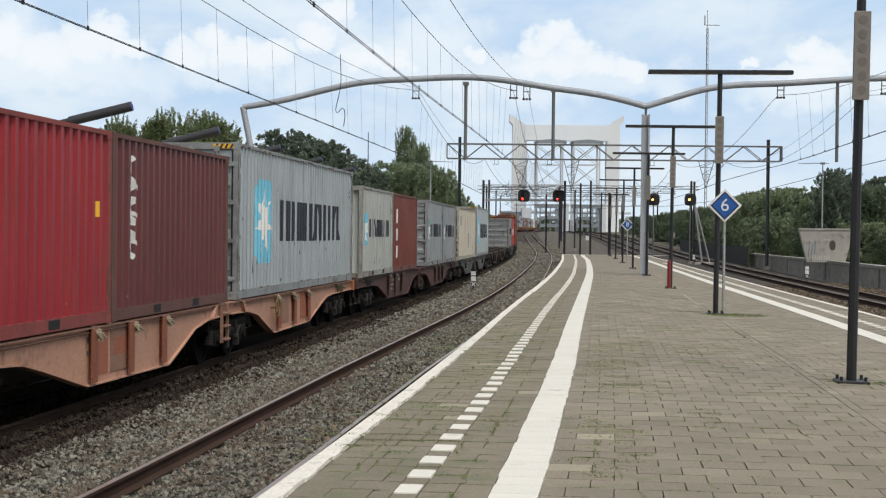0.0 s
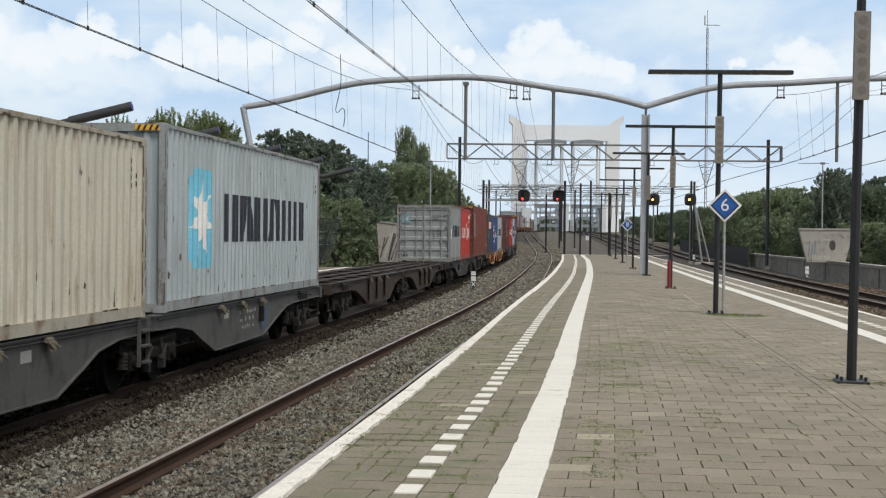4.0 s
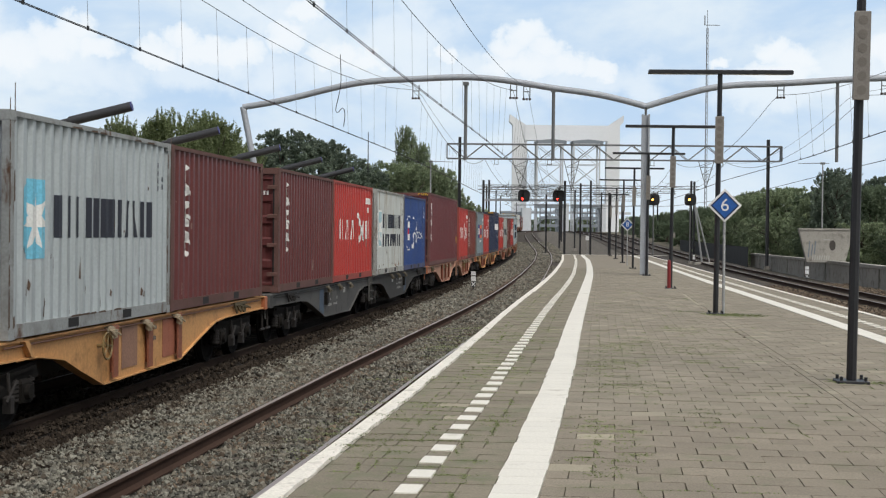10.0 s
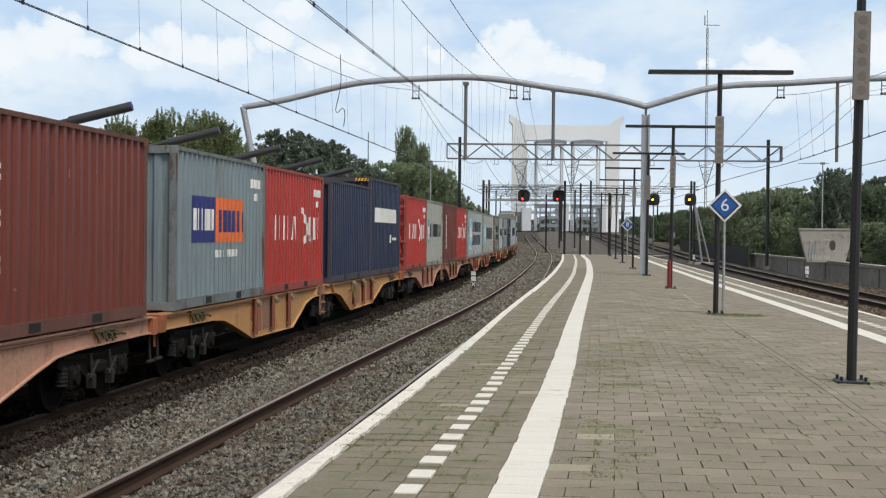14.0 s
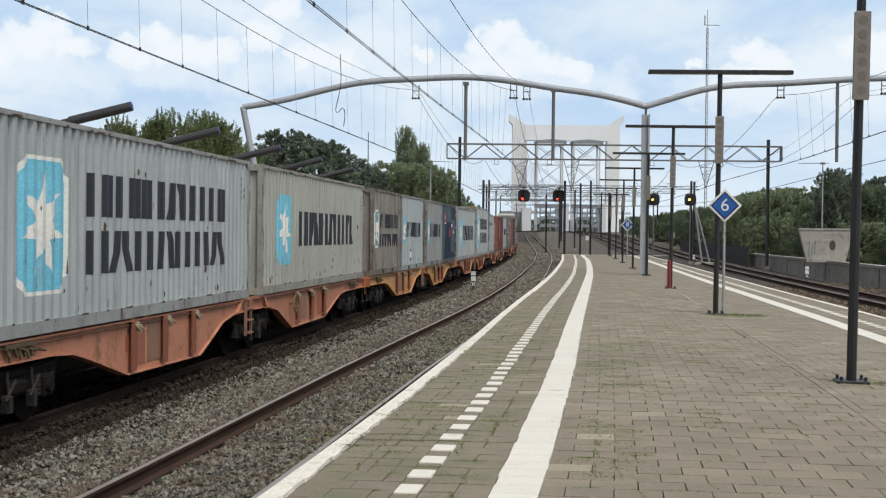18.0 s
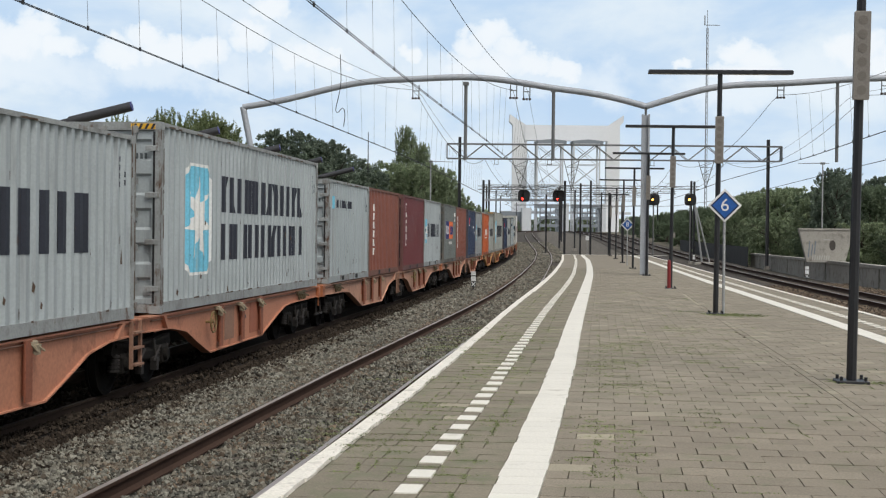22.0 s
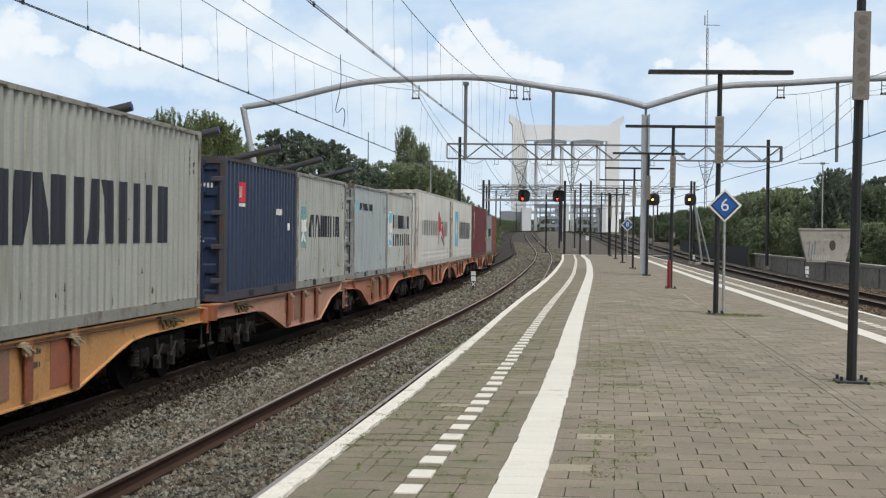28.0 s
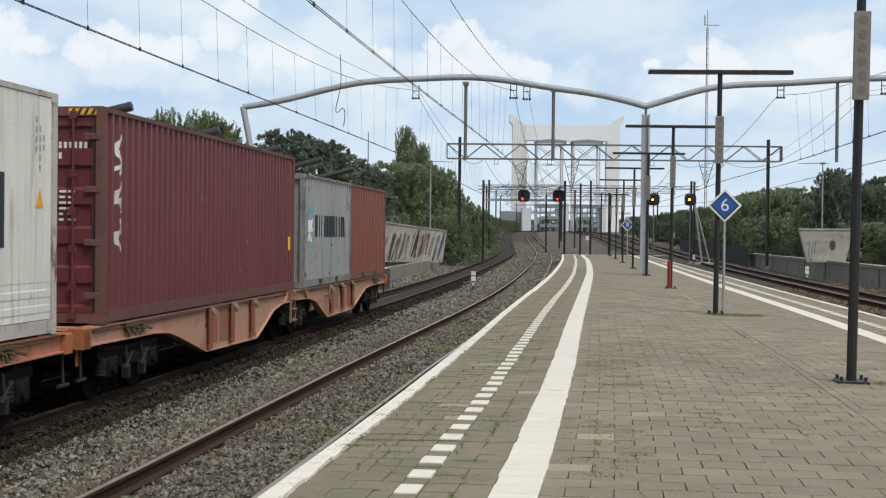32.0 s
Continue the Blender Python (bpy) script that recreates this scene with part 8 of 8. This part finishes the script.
TONE = {"red": "bright red", "scarlet": "scarlet", "maroon": "maroon", "plum": "plum-red", "brown": "brown", "rust": "orange-brown", "grey": "grey", "silver": "silver-grey", "pale": "pale grey", "ash": "ash-grey", "chalk": "chalky grey", "icy": "pale blue-grey", "stone": "stone-grey",
        "dirty": "heavily soiled grey", "rusty": "rust-streaked white", "cream": "cream", "navy": "navy", "denim": "dark blue", "slate": "slate-blue", "wash": "washed-out blue", "royal": "royal blue", "steel": "blue-grey", "moss": "green-grey", "tang": "orange", "white": "white"}
TRAIN = [
    (-16.75, "salmon", "red:code maroon:tex"),
    (-3.76, "salmon", "40h ash:m d"),
    (10.05, "oxide", "chalk:m brown:slash"),
    (25.50, "oxide", "silver:mt silver:mt"),
    (39.50, "grey", "40 cream:codegrey d"),
    (52.70, "grey", "40h icy:m"),
    (67.20, "soot", ""),
    (81.30, "soot", ""),
    (95.90, "dark", "grey:mt+d scarlet:hs"),
    (111.60, "sable", "40h brown:tri d"),
    (125.40, "amber", "slate:sea+d royal:saf"),
    (138.40, "amber", "pale:m maroon:tex"),
    (152.10, "grey", "maroon:tex+d scarlet:hs"),
    (165.10, "dark", "rusty:msf royal:saf"),
    (178.85, "salmon", "40h plum:tex d"),
    (192.05, "salmon", "scarlet:hs brown:tri"),
    (205.70, "amber", "steel:po scarlet:hs"),
    (218.95, "amber", "navy:plain navy:navy2+h"),
    (232.70, "salmon", "scarlet:hs stone:mt"),
    (245.75, "salmon", "brown:tri scarlet:hs"),
    (259.30, "coral", "40 pale:ms d"),
    (272.60, "coral", "40 stone:m"),
    (286.45, "amber", "dirty:mst icy:m"),
    (299.80, "amber", "grey:m wash:markp"),
    (313.45, "coral", "40 pale:m d"),
    (326.95, "coral", "40h pale:ms d"),
    (340.60, "salmon", "icy:line+d rust:tri"),
    (353.85, "salmon", "plum:tex pale:m"),
    (367.50, "salmon", "moss:po+d rust:tri"),
    (380.95, "salmon", "denim:mark grey:m"),
    (394.60, "amber", "tang:cai stone:m"),
    (408.35, "amber", "40h stone:m d"),
    (422.20, "salmon", "denim:mark+d chalk:mt"),
    (435.60, "coral", "icy:line rusty:ms"),
    (449.50, "coral", "40h white:hsr"),
    (463.00, "coral", "40h white:mr d"),
    (476.85, "salmon", "40h plum:tex d"),
    (490.08, "salmon", "grey:mt rust:plain"),
]


def build_train():
    rnd = random.Random(11)
    for i, (u, wcol, load) in enumerate(TRAIN):
        first = i % 2 == 0
        mid = u + 6.13 - 0.5
        nxt = TRAIN[i + 1][0] if i + 1 < len(TRAIN) else None
        prv = TRAIN[i - 1][0] if i else None
        gap0 = (u - prv - 12.25) if prv is not None else 1.3
        gap1 = (nxt - u - 12.25) if nxt is not None else 1.3
        y0 = -6.13 - (min(0.35, gap0 / 2 - 0.2) if first else gap0 / 2 - 0.12)
        y1 = 6.13 + (gap1 / 2 - 0.12 if first else min(0.35, gap1 / 2 - 0.2))
        w = half_wagon(round(y0, 2), round(y1, 2), first, wcol, {"salmon": "faded salmon", "coral": "orange-red", "amber": "yellow-orange", "oxide": "red-brown", "grey": "grey", "soot": "empty sooty brown", "sable": "soot-darkened brown", "dark": "dark grey"}[wcol] + " container wagon with fish-bellied side beams on rails", i, first)
        MOVERS.append((w, mid, 4.3, 0.0))
        toks = load.split()
        if not toks:
            continue
        if toks[0][:2] == "40":
            col, logo = toks[1].split(":")
            c = container(C40, HC if toks[0] == "40h" else STD, col, logo, "d" in toks[2:], TONE[col] + " " + WORDS.get(logo, "plain steel container with ribbed sides"), i)
            MOVERS.append((c, mid, 4.3, ZB, 0.0))
        else:
            for k, tk in enumerate(toks):
                col, _, lg = tk.partition(":")
                lg, _, fl = lg.partition("+")
                c = container(C20, HC if "h" in fl else STD, col, lg, "d" in fl or (k == 0 and i % 3 == 0), TONE[col] + " " + WORDS.get(lg, "plain steel container with ribbed sides"), i * 2 + k)
                MOVERS.append((c, mid, 4.3, ZB, -3.07 if k == 0 else 3.07))


build_train()


def run_train():
    for mv in MOVERS:
        ob, mid, half, z = mv[:4]
        shift = pose(0, mv[4] if len(mv) > 4 else 0.0, z)
        walk(ob, [(float(t), train_pose(mid - SPEED * t, half) @ shift) for t in range(0, 33)])


# ===== loose stones of the ballast =====
def stones(name, line, bands, seed, words, mat):
    """Angular stones strewn over the ballast: bands of (y0, y1, offset0, offset1, number, size). Few lie on the sleepers."""
    rng = np.random.default_rng(seed)
    vs, fs = [], []
    base = np.array([(1, 0.2, -0.3), (-1, -0.1, -0.3), (0.1, 1, -0.2), (-0.2, -1, -0.2), (0.35, 0.3, 0.75), (-0.4, -0.25, 0.7), (0, 0, -0.9)], float)
    tri = np.array([(0, 2, 4), (2, 5, 4), (2, 1, 5), (1, 3, 5), (3, 4, 5), (3, 0, 4), (2, 0, 6), (1, 2, 6), (3, 1, 6), (0, 3, 6)])
    k = 0
    for y0, y1, o0, o1, n, size in bands:
        yy, oo = rng.uniform(y0, y1, n), rng.uniform(o0, o1, n)
        for y, o in zip(yy, oo):
            if abs(o) < 1.2 and y < 40 and abs((y + 22.0) % 0.6 - 0.3) > 0.2 and rng.random() < 0.72:
                continue
            px, py = line(o, y)
            sc = size * rng.uniform(0.5, 1.6) * rng.uniform(0.65, 1.3, 3)
            p = base * sc + rng.uniform(-0.25, 0.25, (7, 3)) * size
            a, b = rng.uniform(0, 6.283), rng.uniform(-0.7, 0.7)
            c, s, cb, sb = math.cos(a), math.sin(a), math.cos(b), math.sin(b)
            p = np.stack([p[:, 0] * cb - p[:, 2] * sb, p[:, 1], p[:, 0] * sb + p[:, 2] * cb], 1)
            q = np.stack([p[:, 0] * c - p[:, 1] * s + px, p[:, 0] * s + p[:, 1] * c + py, p[:, 2] + RAIL_Z + rise(y) - 0.208 + (0.10 if 0.8 < o < 1.75 else 0.075 if -3.3 < o < -3.0 else 0.0) + rng.uniform(-0.02, 0.045)], 1)
            vs.append(q)
            fs.append(tri + k)
            k += 7
    v, f = np.concatenate(vs), np.concatenate(fs)
    me = bpy.data.meshes.new(name)
    me.from_pydata(v.tolist(), [], f.tolist())
    me.materials.append(mat)
    me.update()
    return tagged(new(name, me), words, "stones", kind="stuff")


stones("ballast_stones", near_line, [(10, 24, -2.58, -1.05, 25000, 0.0225), (24, 40, -2.58, -0.95, 14000, 0.031), (40, 72, -2.65, -0.85, 7300, 0.05), (72, 125, -2.9, -0.85, 6500, 0.07), (72, 110, 0.85, 1.5, 1500, 0.06), (66, 110, -9.5, -5.5, 6000, 0.06), (125, 210, -3.0, -0.85, 4500, 0.09), (125, 210, 0.85, 2.4, 3000, 0.09), (30, 75, -6.8, -5.2, 3000, 0.05)], 5, "grey-brown angular ballast stones between the tracks", M_STONE)
stones("ballast_stones", track_line, [(11, 24, -0.68, 0.68, 19000, 0.0215), (24, 40, -0.68, 0.68, 9000, 0.029), (40, 70, -0.68, 0.68, 4000, 0.05), (70, 125, -0.68, 0.68, 4500, 0.07), (125, 210, -0.66, 0.66, 3000, 0.09), (8, 25, 0.81, 1.70, 6500, 0.034), (25, 50, 0.84, 1.5, 2600, 0.045)], 7, "grey-brown angular ballast stones between the rails", M_STONE)
stones("rusty_ballast_stones", track_line, [(10, 26, -1.45, -0.83, 4800, 0.0225), (26, 45, -1.35, -0.85, 1500, 0.036), (45, 90, -1.3, -0.85, 1200, 0.05), (11, 26, -0.66, -0.35, 1300, 0.028), (11, 26, 0.3, 0.66, 1200, 0.028)], 8, "rust-brown ballast stones along the rails", M_STONEB)
# bands cover the dusty ground and the shadow zone beside the train
stones("dark_ballast_stones", near_line, [(9, 24, -3.28, -2.38, 9500, 0.024), (24, 45, -3.26, -2.42, 6200, 0.034), (45, 100, -3.22, -2.5, 4400, 0.052), (9, 24, -2.42, -2.0, 1700, 0.026), (24, 45, -2.42, -2.0, 1100, 0.036), (9, 30, -4.75, -3.45, 5000, 0.032), (9, 40, -6.0, -4.95, 5000, 0.036)], 9, "dusty ballast stones along the train's rail, its shade painted in", M_STONED)
stones("rusty_ballast_stones", right_line, [(36, 75, 2.6, 4.8, 6000, 0.045), (45, 80, 6.7, 9.0, 4000, 0.055)], 6, "rust-brown angular ballast stones beside the outer tracks", M_STONEB)


# ===== paving, laid tile by tile =====
def lay_tile(mb, o0, o1, y0, y1, gap_y, gap_o, rnd, lift=0.0, ragged=0.0, line=near_line):
    k = 0.0 if lift else 1.0
    h = lift + k * rnd.uniform(-0.003, 0.002)
    tilt = k * rnd.uniform(-0.002, 0.002)
    a, b, c, d = o0 + gap_o, o1 - gap_o, y0 + gap_y, y1 - gap_y
    if ragged:
        a, b = a + rnd.uniform(-ragged, ragged), b + rnd.uniform(-ragged, ragged)
    e = 0.003
    top = [(*line(o, y), h + (tilt if o < (a + b) / 2 else -tilt)) for o, y in ((a + e, c + e), (b - e, c + e), (b - e, d - e), (a + e, d - e))]
    low = [(*line(o, y), h - 0.028) for o, y in ((a, c), (b, c), (b, d), (a, d))]
    mb.add(low + top, [(4, 5, 6, 7), (0, 1, 5, 4), (1, 2, 6, 5), (2, 3, 7, 6), (3, 0, 4, 7)])


def right_limit(y):
    return (edge_r(y) - 0.13 - near_x(y)) * 0.994


SEAM = 6.02


def pave():
    rnd = random.Random(4)
    rows, pale_rows, mossy_rows = MB(), MB(), MB()
    y, k, singles = 6.9, 0, 0
    while y < TILE_NEAR_END + 0.2:
        y1 = y + 0.302
        odd = k % 2
        cols = [(1.90, 2.21), (2.21, 2.50)] if odd else [(1.90, 2.11), (2.11, 2.37), (2.37, 2.50)]
        g = 3.085 + guide_shift(y)
        cols += [(2.50, 2.66)] + ([(2.66, 2.87), (2.87, g)] if odd else [(2.66, g)])
        o, lim = 3.385 + guide_shift(y), right_limit(y)
        if odd:
            cols.append((o, o + 0.15))
            o += 0.15
        while o + 0.30 < SEAM - 0.04:
            cols.append((o, o + 0.30))
            o += 0.30
        cols += [(o, SEAM), (SEAM, SEAM + 0.10)]
        o = SEAM + 0.10
        if odd:
            cols.append((o, o + 0.15))
            o += 0.15
        while o + 0.30 < lim:
            cols.append((o, o + 0.30))
            o += 0.30
        cols.append((o, lim))
        for a, b in cols:
            if b - a < 0.05:
                continue
            near = y < 13.2 and a < 6.4 and abs(near_line((a + b) / 2, y)[0]) < 0.34 * y
            pale = rnd.random() < 0.018 or (a == SEAM and (33.5 < y < 40 or 25.2 < y < 27.5 and odd))
            single = near and singles < 300
            mb = MB() if single else (pale_rows if pale else mossy_rows if a < 3.0 else rows)
            lay_tile(mb, a, b, y, y1, rnd.uniform(0.0003, 0.0013), rnd.uniform(0.0005, 0.0018), rnd)
            if single:
                singles += 1
                me = bpy.data.meshes.new("paving_tile")
                me.from_pydata([tuple(p) for p in mb.v], [], mb.f)
                me.materials.append(M_TILEPALE if pale else M_TILEMOSS if a < 3.0 else M_TILE)
                me.update()
                new("paving_tile", me).parent = platform
        y, k = y1, k + 1
    for name, mb, mat in (("paving_rows", rows, M_TILEJ), ("pale_paving_rows", pale_rows, M_TILEPALE), ("mossy_paving_rows", mossy_rows, M_TILEMOSS)):
        me = bpy.data.meshes.new(name)
        me.from_pydata([tuple(p) for p in mb.v], [], mb.f)
        me.materials.append(mat)
        me.update()
        ob = new(name, me)
        ob.parent = platform
        tagged(ob, kind="stuff")
    # edge stones, guide line and dashes of the safety line
    for i in range(110):
        a = 6.9 + i * 0.302
        mb = MB()
        lay_tile(mb, 1.765, 1.90, a, a + 0.302, 0.001, 0.0, rnd, 0.004, 0.0, kerb_line)
        v = mb.v
        j = rnd.uniform(-0.012, 0.014)
        for q in (1, 2, 5, 6):
            v[q] = (v[q][0] + j + rnd.uniform(-0.004, 0.004), v[q][1], v[q][2])
        part("edge_stone", mb, M_KERB, platform)
        mb = MB()
        lay_tile(mb, 3.085, 3.385, a, a + 0.302, 0.0, 0.0, rnd, 0.006, 0.007, guide_line)
        part("guide_tile", mb, M_WHITELINE, platform)
    for i in range(198):
        a = 7.2 + i * 0.57
        mb = MB()
        lay_tile(mb, 2.50, 2.66, a, a + 0.29 + rnd.uniform(-0.02, 0.01), 0.002, 0.002, rnd, 0.008, 0.009, dash_line)
        part("safety_line_tile", mb, M_WHITELINE, platform)
    for i in range(110):
        a = 24.0 + i * 0.57
        mb = MB()
        mb.add([(*right_line(o, y), 0.0075) for o, y in ((-0.88, a), (-0.70, a), (-0.70, a + 0.29), (-0.88, a + 0.29))] + [(*right_line(o, y), -0.02) for o, y in ((-0.88, a), (-0.70, a), (-0.70, a + 0.29), (-0.88, a + 0.29))], [(0, 1, 2, 3), (4, 5, 1, 0), (5, 6, 2, 1), (6, 7, 3, 2), (7, 4, 0, 3)])
        part("safety_line_tile", mb, M_WHITELINE, platform)


pave()


# ===== weeds in the joints =====
M_WEED = leaf_material("joint_weeds", (0.17, 0.205, 0.085), (0.29, 0.33, 0.15))


def weeds(spots, seed, words):
    rnd = random.Random(seed)
    vs, fs = [], []
    for x, y, sx, sy, n, h in spots:
        for k in range(n):
            px, py = x + rnd.gauss(0, sx), y + rnd.gauss(0, sy)
            a = rnd.uniform(0, 6.28)
            w, t = 0.0036 * rnd.uniform(0.6, 1.6), h * rnd.uniform(0.35, 1.2)
            dx, dy = math.cos(a), math.sin(a)
            b = len(vs)
            vs += [(px - dy * w, py + dx * w, -0.002), (px + dy * w, py - dx * w, -0.002), (px + dx * t + dy * w * 0.7, py + dy * t - dx * w * 0.7, t * 0.42), (px + dx * t * 1.7, py + dy * t * 1.7, t * 0.40)]
            fs.append((b, b + 1, b + 2, b + 3))
    me = bpy.data.meshes.new("weeds")
    me.from_pydata(vs, [], fs)
    me.materials.append(M_WEED)
    me.update()
    return tagged(new("weeds", me), words, "weeds", kind="stuff")


rnd = random.Random(14)
spots = [(4.40, 15.6, 0.10, 0.10, 130, 0.03), (4.75, 15.45, 0.10, 0.08, 110, 0.03), (5.70, 28.9, 0.16, 0.2, 420, 0.05), (6.05, 28.7, 0.25, 0.25, 420, 0.045), (5.2, 30.0, 0.2, 0.2, 90, 0.03)]
for i in range(640):
    y = 7.3 + 34 * rnd.random() ** 1.35
    o = 2.02 + 0.90 * rnd.random() if rnd.random() < 0.62 else 3.62 + 3.0 * rnd.random() ** 1.5
    row = rnd.random() < 0.55
    if row:
        y = 6.9 + round((y - 6.9) / 0.302) * 0.302
    else:
        o = rnd.choice((2.21, 2.21, 2.37, 2.11, 2.70, 2.87, 2.87)) if o < 3.2 else 3.40 + round((o - 3.4) / 0.15) * 0.15
    x, yy = near_line(o, y)
    spots.append((x, yy, 0.06 + 0.001 * y if row else 0.008, 0.008 + 0.0003 * y if row else 0.09, rnd.randint(20, 60), rnd.uniform(0.006, 0.014)))
for x, y, s in ((2.2, 18.6, 1.1), (2.0, 17.6, 1.1), (2.5, 20.2, 1.2), (2.9, 21.4, 0.8), (1.95, 16.4, 1.0), (1.75, 15.2, 0.8), (2.1, 14.8, 0.8), (3.4, 17.6, 0.7), (4.0, 24.0, 1.0), (2.4, 12.0, 0.5), (1.35, 11.6, 0.6), (0.55, 24.0, 1.3), (0.1, 19.5, 1.2), (-0.2, 15.5, 1.0), (0.35, 21.5, 1.2), (-0.75, 10.6, 0.7), (-0.5, 12.4, 0.8), (0.45, 18.6, 1.3), (1.15, 16.4, 1.2), (2.75, 20.4, 1.2), (2.1, 24.5, 1.2), (1.28, 11.3, 0.8), (1.25, 10.0, 0.6), (3.7, 19.9, 0.9), (0.6, 16.4, 1.2), (1.1, 17.4, 1.2), (-0.12, 12.9, 1.0), (-0.35, 10.9, 0.8), (0.3, 12.3, 0.8), (1.95, 17.4, 0.8), (1.2, 21.6, 1.2)):
    for k in range(10):
        spots.append((x + rnd.gauss(0, 0.26 * s), 6.9 + round((y + rnd.gauss(0, 0.5) - 6.9) / 0.302) * 0.302, 0.13 * s, 0.05, int(60 * s), 0.014))
spots = [s for s in spots if not 2.98 < (s[0] - near_x(s[1])) * 0.993 < 3.5]
weeds(spots, 3, "sparse green weeds in the paving joints")


def motions():
    a = math.degrees(math.atan(168 / 2514))
    walk(SKY, [(0.0, pose(0, 0, 0, 0, 0, 0)), (16.0, pose(0, 0, 0, 0, 0, a / 2)), (32.0, pose(0, 0, 0, 0, 0, a))])
    run_train()


motions()
